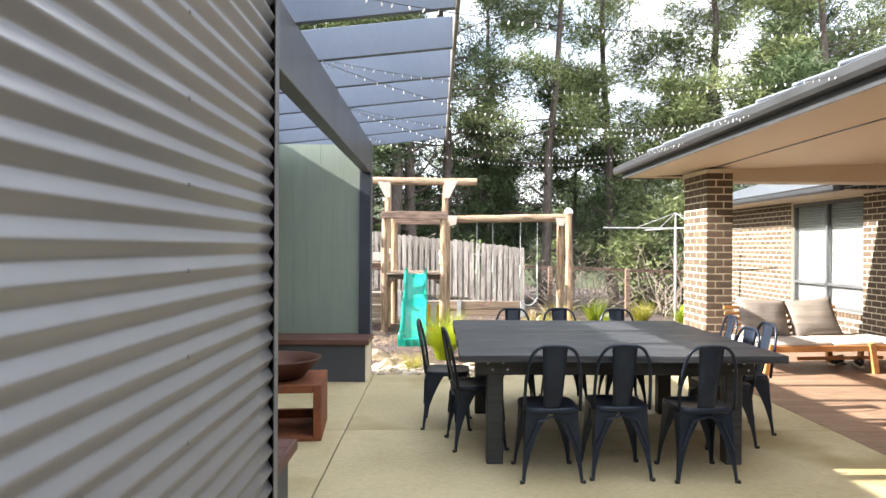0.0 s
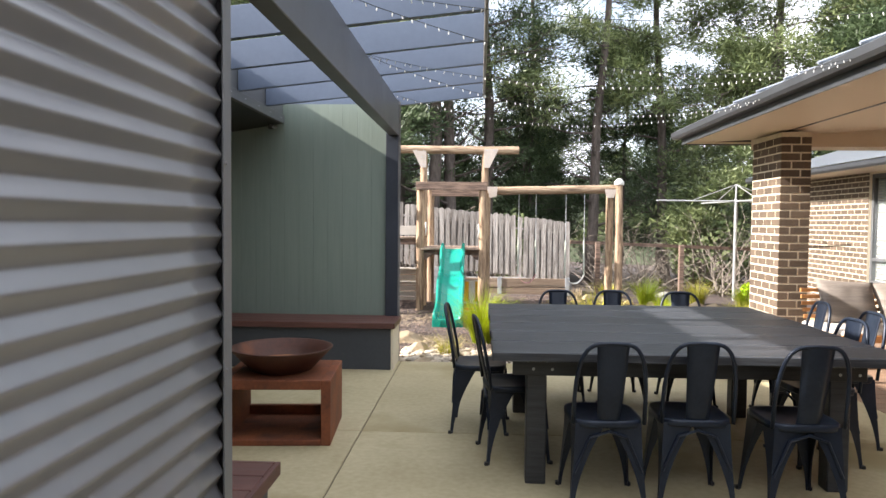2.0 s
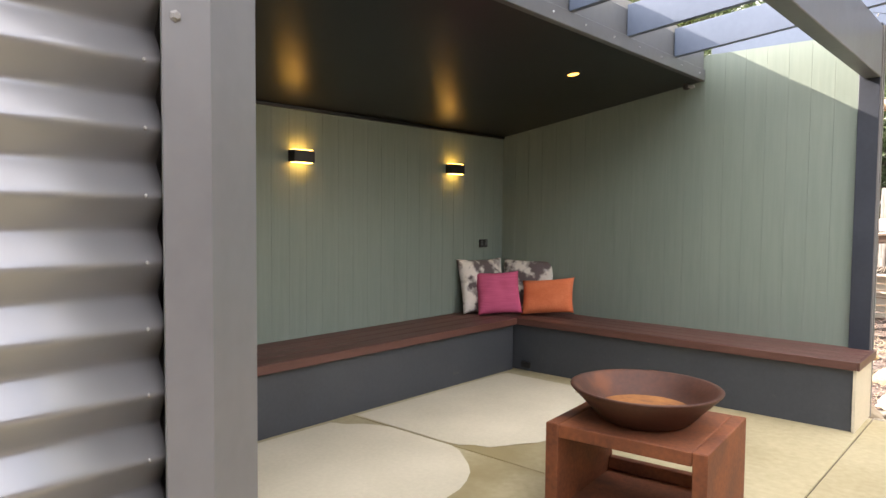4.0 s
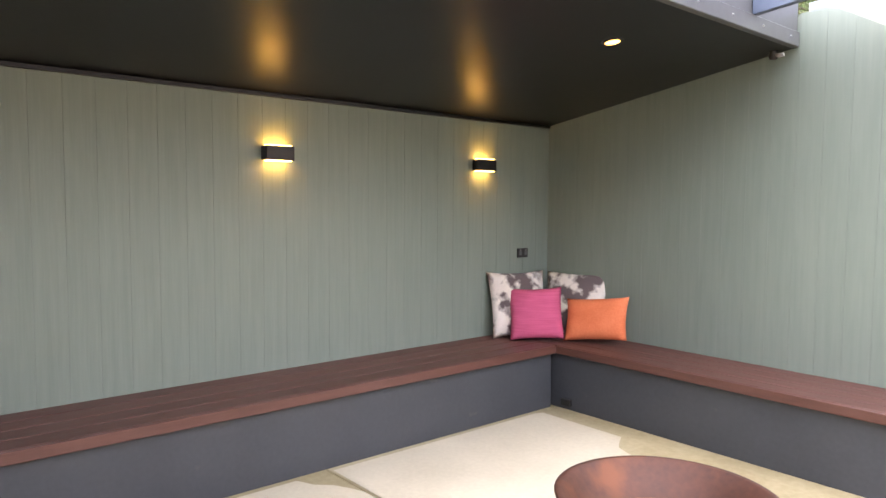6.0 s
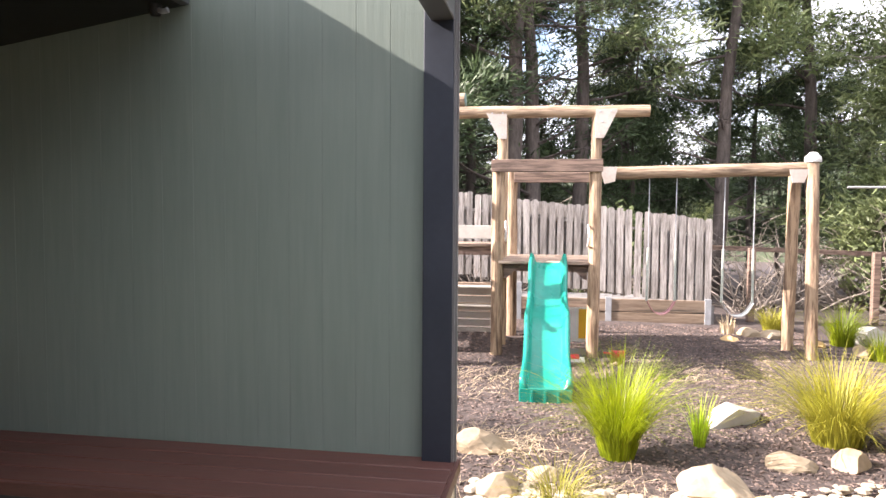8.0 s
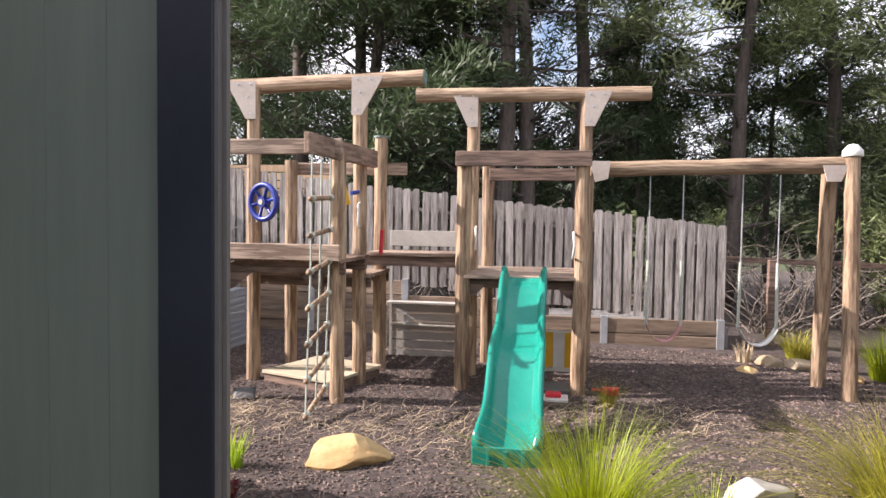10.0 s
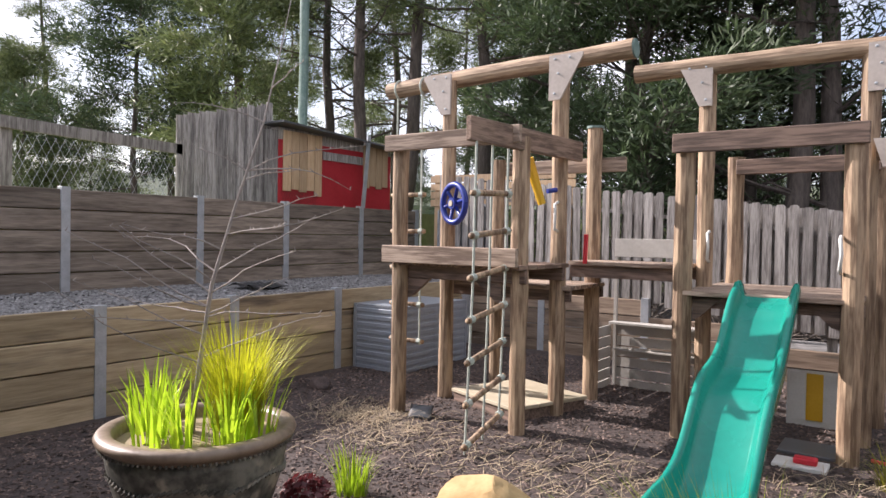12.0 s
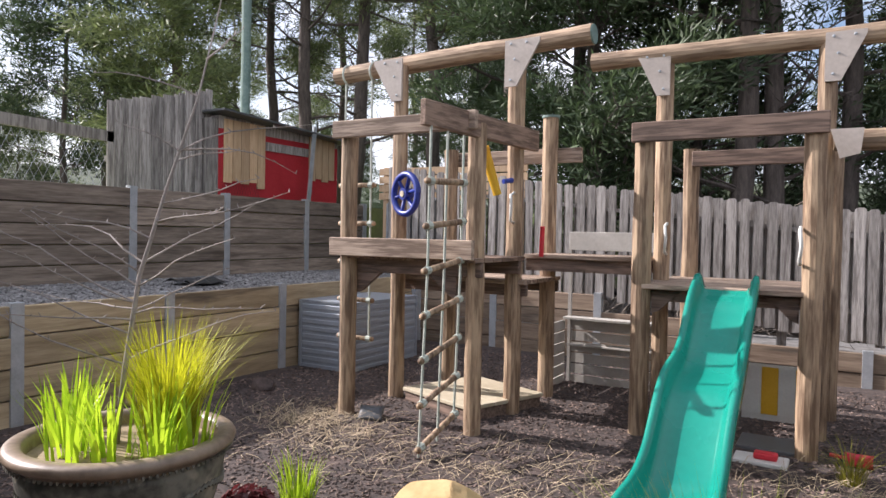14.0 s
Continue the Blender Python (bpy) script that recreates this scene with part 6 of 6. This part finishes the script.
rock((-1.19, 9.58), (0.62, 0.38, 0.22), M["rock_yellow"], 3, 12, "large flat yellow sandstone boulder", 4)
rock((-0.55, 8.36), (0.42, 0.28, 0.20), M["rock"], 5, 20, "pale broken sandstone on the mulch", 4)
rock((-0.14, 7.90), (0.24, 0.2, 0.12), M["rock"], 6, 70, "small pale sandstone rock")
rock((-0.38, 7.55), (0.34, 0.28, 0.17), M["rock"], 7, 40, "pale sandstone rock at the patio edge", 4)
rock((0.86, 7.72), (0.46, 0.38, 0.24), M["rock"], 8, 130, "pale sandstone rock at the stone bed", 4)
rock((1.32, 9.22), (0.56, 0.22, 0.22), M["rock_white"], 9, 35, "long white stone lying on the mulch", 4)
rock((1.47, 8.36), (0.30, 0.24, 0.14), M["rock"], 10, 10, "pale sandstone rock at the stone bed", 4)
rock((1.84, 8.42), (0.3, 0.26, 0.16), M["rock"], 11, 80, "pale sandstone rock at the stone bed")
rock((1.05, 7.62), (0.26, 0.2, 0.13), M["rock_yellow"], 12, 30, "small tan rock at the stone bed")
rock((3.95, 13.2), (0.5, 0.4, 0.3), M["rock_white"], 13, 0, "pale boulder beside the swing frame")
for k in range(26):
    g = random.Random(100 + k)
    u = k / 25
    rock((-0.62 + 0.35 * g.random() + 3.6 * u, 6.75 + 0.4 * g.random() + 0.9 * u), (g.uniform(0.16, 0.34), g.uniform(0.14, 0.26), g.uniform(0.08, 0.16)), M["rock"], 200 + k, g.uniform(0, 360), "pale edging rock along the garden")
for k in range(16):
    g = random.Random(300 + k)
    rock((2.2 + 0.32 * k, 13.0 + 0.5 * math.sin(k) - 0.10 * k), (g.uniform(0.2, 0.4), g.uniform(0.16, 0.3), g.uniform(0.1, 0.2)), M["rock"] if k % 3 else M["rock_yellow"], 320 + k, g.uniform(0, 360), "pale edging rock of the far bed")


def pebble_shape(g):
    pts, r = [], g.uniform(0.018, 0.05)
    sx, sy, sz, a = g.uniform(0.8, 1.3), g.uniform(0.7, 1.1), g.uniform(0.4, 0.7), g.uniform(0, 6.3)
    for zz, k in ((-0.6, 0.7), (0.1, 1.0), (0.75, 0.6)):
        for i in range(6):
            b = a + i * math.pi / 3
            pts.append((r * sx * k * math.cos(b), r * sy * k * math.sin(b), r * sz * zz + r * 0.3))
    faces = [tuple(range(12, 18))]
    for lv in (0, 6):
        for i in range(6):
            j = (i + 1) % 6
            faces.append((lv + i, lv + j, lv + 6 + j, lv + 6 + i))
    return pts, faces


M["pebble"] = islands(surface("cream_pebbles", (0.33, 0.27, 0.19), (0.56, 0.49, 0.39), 0.8, scale=6, bump=0.1), 0.35)


def in_bed(g):
    x = g.uniform(-0.55, 3.2)
    y = 6.5 + 1.15 * g.random() + max(0, x - 0.5) * 0.35 * g.random()
    return (x, y, ground_z(x, y) + g.uniform(0, 0.03))


scatter("pebbles", M["pebble"], 1500, in_bed, pebble_shape, "cream river pebbles along the patio edge", "pebbles", 8)

# ---- grass tufts ----
def tuft(at, n, h, mat, seed, label, lean=0.6, r=0.10, w=0.006, droop=0.5):
    tf = thing("grass_tuft", (at[0], at[1], ground_z(at[0], at[1]) - 0.01), label, "grass tuft", group="tufts in the garden")
    part("blade_mass", blades(n, r, h, w, lean, seed, droop), mat, tf)["kind"] = "stuff"
    return tf


tuft((0.36, 8.36), 1300, 0.86, M["tuft"], 1, "bright lime fine-leaved grass tuft", 0.85, 0.11, 0.006)
tuft((1.93, 8.86), 1300, 0.84, M["tuft_olive"], 2, "olive spreading grass tuft", 1.1, 0.16, 0.006)
tuft((0.95, 8.65), 90, 0.42, M["iris"], 3, "small green sword-leaved plant", 0.35, 0.04, 0.012)
tuft((-0.05, 7.45), 220, 0.36, M["tuft_olive"], 4, "straw-coloured arching grass by the rocks", 1.3, 0.10, 0.005)
tuft((-1.93, 9.30), 90, 0.32, M["iris"], 5, "green sword-leaved tuft on the mulch", 0.4, 0.09, 0.014)
tuft((0.62, 11.2), 130, 0.34, M["tuft_olive"], 6, "pale grass at the tower post", 0.9, 0.07)
tuft((2.3, 13.5), 90, 0.30, M["straw"], 7, "dry white-tipped tuft by the fence", 0.3, 0.10, 0.010)
tuft((3.1, 7.3), 420, 0.55, M["tuft_olive"], 8, "olive grass tuft at the porch column", 0.7, 0.13)
tuft((4.1, 9.0), 420, 0.62, M["tuft"], 9, "lime grass behind the column", 0.6, 0.13)
for k, (x, y) in enumerate(((1.3, 10.9), (3.2, 10.4), (4.6, 11.0), (3.6, 12.0), (5.6, 12.4), (4.9, 9.8), (2.75, 9.4))):
    if k:
        tuft((x, y), 300, 0.48, M["tuft"] if k % 2 else M["tuft_olive"], 20 + k, "yellow-green grass tuft in the far bed", 0.8, 0.12)
for k, (x, y, h) in enumerate(((3.55, 12.95, 0.68), (4.6, 13.2, 0.62), (5.4, 12.9, 0.55), (3.0, 13.9, 0.45))):
    tuft((x, y), 420, h, M["tuft_olive"] if k % 2 else M["tuft"], 60 + k, "yellow-green arching grass tuft behind the swings", 0.85, 0.13, 0.008)
leaf_ball("garden_shrub", (5.6, 12.9, ground_z(5.6, 12.9)), 0.28, 900, 15, "small bright green shrub", M["iris"], 1.0, 0.07)
# fallen straw, gravel and mulch bits
def yard(g):
    for _ in range(9):
        x, y = g.uniform(-4.3, 3.4), 6.6 + 7.4 * g.random() ** 1.25
        if not (x < -0.6 and y < 6.7):
            return (x, y, ground_z(x, y) + 0.002)
    return None


scatter("mulch_chips", M["chip"], 60000, yard, chip_shape(0.017, 0.008, 0.007), "loose dark bark chips on the ground", "mulch", 4)


def straw_spot(g):
    c = ((-1.0, 10.25, 0.5), (-2.45, 10.15, 0.45), (-0.55, 8.5, 0.3), (0.2, 7.55, 0.35), (-2.9, 10.5, 0.3), (0.75, 10.9, 0.4))[g.randrange(6)]
    x, y = c[0] + g.gauss(0, c[2]), c[1] + g.gauss(0, c[2] * 0.6)
    return (x, y, ground_z(x, y) + 0.01)


scatter("fallen_straw", M["straw"], 2800, straw_spot, straw_shape(0.20), "dry straw lying on the mulch", "straw", 6)
scatter("terrace_gravel", M["gravel"], 9000, lambda g: (g.uniform(UPPER_X + 0.02, WALL_X - 0.1), g.uniform(7.5, 14.4), 0.70), chip_shape(0.022, 0.018, 0.014), "loose grey gravel on the terrace", "gravel", 9)
tsheet = thing("black_sheet", (-5.3, 11.4, 0.715), "crumpled black plastic sheet on the gravel", "plastic sheet")
bm = bmesh.new()
bmesh.ops.create_grid(bm, x_segments=14, y_segments=10, size=0.25)
for v_ in bm.verts:
    v_.co.z = 0.035 + 0.05 * noise.noise(v_.co * 7)
    v_.co.x *= 1.0 + 0.3 * noise.noise(v_.co * 3)
part("sheet", bm, M["black_metal"], tsheet)
scr = thing("dirt_clod", (-3.9, 11.0, LOW - 0.01), "dark clod of earth by the wall", "clod")
part("clod", boulder((0.26, 0.2, 0.16), 55), M["mulch"], scr)
sheetm = thing("old_shovel_head", (-2.51, 10.70, LOW), "grey metal shovel head lying on the straw", "shovel")
part("blade", pillow(0.20, 0.16, 0.03, 61, 8), M["frame_grey"], sheetm, smooth=True).rotation_euler = (radians(-60), 0, 0.4)

M["wine"] = leafy("wine_red_leaves", (0.10, 0.018, 0.022), (0.22, 0.05, 0.05), 0.4)
leaf_ball("red_succulent", (-1.95, 8.95, ground_z(-1.95, 8.95) - 0.02), 0.13, 420, 91, "low wine-red leafy succulent on the mulch", M["wine"], 0.7, 0.05)
leaf_ball("red_succulent", (-1.7, 8.75, ground_z(-1.7, 8.75) - 0.02), 0.10, 300, 92, "low wine-red leafy succulent on the mulch", M["wine"], 0.7, 0.05)

# ---- pines ----
def pine(seed, height, crown_from, spread, needle, limb_count, dense, dead=0.5, name="pine_tree", label="tall pine with open crown"):
    """A tapered trunk with limbs and many small needle sprays; dead bare limbs below."""
    g = random.Random(seed)
    t = thing(name, (0, 0, 0), label, "tree", group="pines behind the yard")
    lean = Vector((g.uniform(-0.05, 0.05), g.uniform(-0.05, 0.05), 1))
    n = 9
    pts = [lean * (height * i / n) + Vector((noise.noise(Vector((seed, i * 0.5, 0))), noise.noise(Vector((seed, i * 0.5, 9))), 0)) * 0.02 * height * (i > 0) for i in range(n + 1)]
    r0 = height * 0.0125
    part("trunk", tube(pts, [r0 * (1 - 0.88 * i / n) for i in range(n + 1)], 9), M["bark"], t, smooth=True)
    limbs = bmesh.new()
    verts, faces = [], []

    def on_trunk(z):
        f = z / height * n
        i = min(n - 1, int(f))
        return pts[i].lerp(pts[i + 1], f - i)

    def spray(c, d, size):
        for _ in range(int(dense * 1.8)):
            e = (d + Vector((g.gauss(0, 0.75), g.gauss(0, 0.75), g.gauss(0.15, 0.6)))).normalized()
            o = c + Vector((g.gauss(0, 1), g.gauss(0, 1), g.gauss(0, 0.6))) * size * 0.36
            s = e.orthogonal().normalized() * size * g.uniform(0.017, 0.036)
            s = Matrix.Rotation(g.uniform(0, 3.1), 3, e) @ s
            ln = size * g.uniform(0.22, 0.45)
            k = len(verts)
            verts.extend((o - s * 0.4, o + e * ln * 0.55 - s, o + e * ln, o + e * ln * 0.5 + s))
            faces.append((k, k + 1, k + 2, k + 3))

    for j in range(limb_count):
        f = j / limb_count
        z = height * (0.12 + 0.86 * f)
        bare = z < height * crown_from
        if bare and g.random() > dead:
            continue
        a = g.uniform(0, 6.3)
        reach = spread * (1.05 - 0.75 * max(0, (z / height - crown_from) / (1 - crown_from + 0.01))) * g.uniform(0.55, 1.15)
        if bare:
            reach *= 0.6
        d = Vector((math.cos(a), math.sin(a), g.uniform(-0.15, 0.35)))
        p = on_trunk(z)
        line = [p]
        for _ in range(5):
            d = (d + Vector((g.uniform(-0.22, 0.22), g.uniform(-0.22, 0.22), g.uniform(-0.12, 0.22)))).normalized()
            line.append(line[-1] + d * reach / 5)
        lr = r0 * 0.24 * (1.1 - f)
        tube(line, [lr, lr * 0.8, lr * 0.6, lr * 0.45, lr * 0.3, lr * 0.12], 5, limbs, cap=False)
        for i in range(1, 6):
            for _ in range(2 if bare else 3):
                e = (d + Vector((g.gauss(0, 0.8), g.gauss(0, 0.8), g.gauss(0.1, 0.4)))).normalized()
                q = line[i] + e * reach * g.uniform(0.15, 0.32)
                tube([line[i], line[i].lerp(q, 0.5) + Vector((0, 0, -0.03 * reach)), q], [lr * 0.3, lr * 0.2, lr * 0.06], 3, limbs, cap=False)
                if not bare:
                    if i > 1:
                        spray(q, e, 0.62)
    part("branchwork", limbs, M["bark"], t)["kind"] = "stuff"
    me = bpy.data.meshes.new("crown")
    me.from_pydata(verts, [], faces)
    me.materials.append(needle)
    crown = new("crown", me)
    crown.parent = t
    crown["kind"] = "stuff"
    return t


kinds = [pine(1, 15, 0.26, 3.4, M["needle_a"], 40, 40, 0.6, label="tall pine with light green open crown"),
         pine(2, 16, 0.34, 3.2, M["needle_a"], 36, 40, 0.8, label="tall bare-stemmed pine with light crown"),
         pine(3, 13, 0.12, 2.9, M["needle_b"], 90, 34, 0.3, label="dense dark green conifer to the ground"),
         pine(4, 17, 0.38, 3.2, M["needle_b"], 36, 36, 0.9, label="tall dark pine with dead lower limbs"),
         pine(5, 7.0, 0.10, 2.2, M["needle_a"], 32, 32, 0.3, label="young bushy light green pine"),
         pine(6, 7.5, 0.08, 2.4, M["needle_b"], 34, 32, 0.3, label="young dark green bushy conifer")]
spots = []
tg = random.Random(21)
# first row seen over the fence, then a thin row behind it
FIRST = ((-11.7, 20.0, 3), (-10.7, 20.8, 1), (-8.2, 21.0, 0), (-5.6, 19.5, 3), (-4.6, 21.0, 3), (-3.7, 19.6, 2), (-2.3, 21.5, 2), (-1.1, 19.3, 3), (-0.35, 19.6, 1), (0.7, 20.6, 3), (3.5, 20.0, 1), (6.2, 21.5, 0), (8.9, 20.0, 1), (9.9, 21.3, 0),
         (12.5, 19.5, 0), (15.5, 21.0, 3), (-14.0, 21.5, 0), (-17.5, 20.5, 1), (-13.2, 17.3, 4), (-20.5, 21.5, 4), (-24.0, 22.5, 0), (-30.0, 22.5, 4), (-37.0, 21.0, 1), (-20.5, 15.5, 4), (-24.5, 17.0, 5), (-23.0, 14.2, 4), (-29.0, 17.0, 0), (-33.0, 15.5, 4), (-27.0, 19.5, 1), (-17.5, 17.0, 5),
         (1.9, 22.5, 5), (5.0, 23.0, 5), (7.4, 19.0, 4), (10.8, 18.5, 5))
for x, y, k in FIRST:
    spots.append((x, y, k, tg.uniform(0.9, 1.1) * (0.75 if x < -20 else 1.0)))
for row, (y, count) in enumerate(((26.0, 8), (33.0, 10), (44.0, 9))):
    for i in range(count):
        x = -22 - 8 * row + (42 + 16 * row) * i / (count - 1) + tg.uniform(-1.2, 1.2)
        spots.append((x, y + tg.uniform(-1.5, 1.5), (0, 4, 2, 5, 4, 5)[tg.randrange(6)], tg.uniform(0.8, 1.1)))
spots.append((2.0, 24.5, 0, 0.95))
first_use = {}
for x, y, k, s in spots:
    z = 1.6 if x < UPPER_X - 0.1 else ground_z(x, y)
    m = pose(x, y, z - 0.05, 0, 0, tg.uniform(0, 360)) @ Matrix.Scale(s, 4)
    if k not in first_use:
        first_use[k] = True
        kinds[k].matrix_basis = m
    else:
        ob = copy_thing(kinds[k], m)
        ob.matrix_basis = m


# bare scrub between the yard and the trees
def scrub(seed, r, h):
    g = random.Random(seed)
    bm = bmesh.new()
    for _ in range(46):
        a, e = g.uniform(0, 6.3), g.uniform(0.3, 1.3)
        d = Vector((math.cos(a) * math.cos(e), math.sin(a) * math.cos(e), math.sin(e)))
        pts_ = [Vector((g.gauss(0, 0.2), g.gauss(0, 0.2), 0))]
        for _ in range(4):
            d = (d + Vector((g.uniform(-0.35, 0.35), g.uniform(-0.35, 0.35), g.uniform(-0.25, 0.15)))).normalized()
            pts_.append(pts_[-1] + d * h * g.uniform(0.2, 0.36))
        tube(pts_, [0.014, 0.011, 0.008, 0.005, 0.002], 3, bm, cap=False)
        for q in pts_[2:]:
            e2 = Vector((g.uniform(-1, 1), g.uniform(-1, 1), g.uniform(-0.2, 0.8))).normalized()
            tube([q, q + e2 * h * 0.22], [0.005, 0.002], 3, bm, cap=False)
    return bm


scrub_me = [mesh_of("twigs", scrub(k, 1, 1.5), M["scrub"]) for k in range(3)]
sg = random.Random(5)
for k in range(30):
    x, y = sg.uniform(-5, 13), sg.uniform(15.6, 18.5)
    ob = new("bare_scrub", scrub_me[k % 3])
    ob.location = (x, y, ground_z(x, y) - 0.02)
    ob.rotation_euler = (0, 0, sg.uniform(0, 6.3))
    s = sg.uniform(0.7, 1.25)
    ob.scale = (s, s, s)
    tagged(ob, "leafless grey-brown scrub beyond the fence", "scrub", group="scrub beyond the fence")
for k in range(12):
    x, y = -6 + 1.7 * k + sg.uniform(-0.5, 0.5), 17.2 + sg.uniform(-0.6, 1.2)
    if k % 3 == 1:
        leaf_ball("low_bush", (x, y, ground_z(x, y) - 0.02), 0.8 + sg.uniform(0, 0.5), 1500, 70 + k, "low olive-green bush under the pines", M["needle_a"], 1.1, 0.16)
# wooded slope far behind
hill = bmesh.new()
rows = []
for i in range(49):
    a = math.pi * (-0.15 + 1.3 * i / 48)
    rr = 75
    x, y = rr * math.cos(a), rr * math.sin(a)
    top = 7.5 + 2.2 * noise.noise(Vector((i * 0.35, 0, 3)))
    rows.append([hill.verts.new((x, y, -6)), hill.verts.new((x * 1.05, y * 1.05, top * 0.6)), hill.verts.new((x * 1.25, y * 1.25, top))])
for a, b in zip(rows, rows[1:]):
    for k in range(2):
        hill.faces.new((a[k], b[k], b[k + 1], a[k + 1]))
M["hill"] = surface("far_wooded_hill", (0.035, 0.05, 0.03), (0.09, 0.11, 0.06), 0.95, scale=0.5, fine=3, bump=0.6)
solo("far_hill", hill, M["hill"], (0, 0, 0), "distant wooded slope", "backdrop", kind="structure")

# ---- bricks, laid last ----
BL, BH, BD = 0.222, 0.082, 0.003


def brick_mesh(w, h, d, name="brick"):
    return mesh_of(name, box(-w / 2, w / 2, -d, 0.003, 0, h, bevel=0.0015), M["brick"])


full_b = brick_mesh(BL, BH, BD)
snap_b = brick_mesh(0.115, BH, BD)
step_w, step_h = BL + 0.018, BH + 0.018
# column: front face along x, left face along y
for c in range(26):
    z = c * step_h
    if z + BH > 2.63:
        break
    for k in range(2):
        if c % 2 == 0:
            piece("brick", snap_b if k == 0 else full_b, column, (0.0575 if k == 0 else 0.246, 0, z))
        else:
            piece("brick", full_b if k == 0 else snap_b, column, (0.113 if k == 0 else 0.300, 0, z))
    y = 0.0
    first = True
    while y < CD - 0.05:
        w = 0.115 if (first and c % 2 == 0) else BL
        w = min(w, CD - y)
        me = snap_b if w < 0.15 else full_b
        piece("brick", me, column, (0, y + w / 2, z), (0, 0, radians(-90)), (w / (0.115 if me is snap_b else BL), 1, 1))
        y += w + 0.018
        first = False

# soldier courses over the door and under the window
soldier = brick_mesh(BH, 0.285, BD)
k = 0
y = DOOR0 - 0.22
while y < DOOR1 + 0.24:
    piece("brick", soldier, house, (0.0, y + BH / 2 - 8, 2.425), (0, 0, radians(-90)))
    y += step_h
sill_b = brick_mesh(BH, 0.10, BD + 0.02)
y = WIN0 + 0.01
while y < WIN1 - 0.05:
    piece("brick", sill_b, house, (0.0, y + BH / 2 - 8, 0.255), (0, 0, radians(-90)))
    y += step_h

# the wall's courses: those beside the door and window stand alone, the rest are one mesh
near = 0
verts, faces = [], []
for c in range(30):
    z = -0.28 + c * step_h
    if z + BH > 2.73:
        break
    y = 15.25 - (step_w / 2 if c % 2 else 0)
    while y > -5.5:
        y0, y1 = y - BL, y
        y -= step_w
        for lo, hi, zl, zh in ((DOOR0 - 0.24, DOOR1 + 0.24, 2.415, 2.72), (DOOR0, DOOR1, -0.3, 2.415), (WIN0, WIN1, 0.26, 2.325)):
            if z + BH > zl and z < zh and y1 > lo and y0 < hi:
                if y0 < lo and y1 > hi:
                    y0 = y1
                elif y0 < lo:
                    y1 = lo
                elif y1 > hi:
                    y0 = hi
                else:
                    y0 = y1
        if y1 - y0 < 0.03 or (z < 0 and y1 < 8.6):
            continue
        if 8.0 < (y0 + y1) / 2 < 10.4 and near < 290 and z >= -0.03:
            piece("brick", full_b, house, (0.0, (y0 + y1) / 2 - 8, z), (0, 0, radians(-90)), ((y1 - y0) / BL, 1, 1))
            near += 1
        else:
            k = len(verts)
            for px in (-0.003, 0.003):
                verts += [(px, y0 - 8, z), (px, y1 - 8, z), (px, y1 - 8, z + BH), (px, y0 - 8, z + BH)]
            faces += [(k + 3, k + 2, k + 1, k), (k, k + 1, k + 5, k + 4), (k + 1, k + 2, k + 6, k + 5), (k + 2, k + 3, k + 7, k + 6), (k + 3, k, k + 4, k + 7)]
me = bpy.data.meshes.new("bricks")
me.from_pydata(verts, [], faces)
me.materials.append(M["brick_j"])
ob = new("brick_courses", me)
ob.parent = house
ob["kind"] = "stuff"

# porch floor boards in a running bond, nearest ones alone
fb_me = mesh_of("floor_board", box(0.0015, 0.5985, 0.0015, 0.1485, -0.012, 0, bevel=0.002), M["deck"])
count = 0
for r in range(84):
    y = r * 0.15
    x = -0.2 * (r % 3)
    while x < 3.9:
        x0, x1 = max(x, 0.0), min(x + 0.6, 3.88)
        if x1 - x0 > 0.05:
            piece("floor_board", fb_me, deck, (x0, y, 0), scale=((x1 - x0) / 0.6, 1, 1))
            count += 1
        x += 0.6
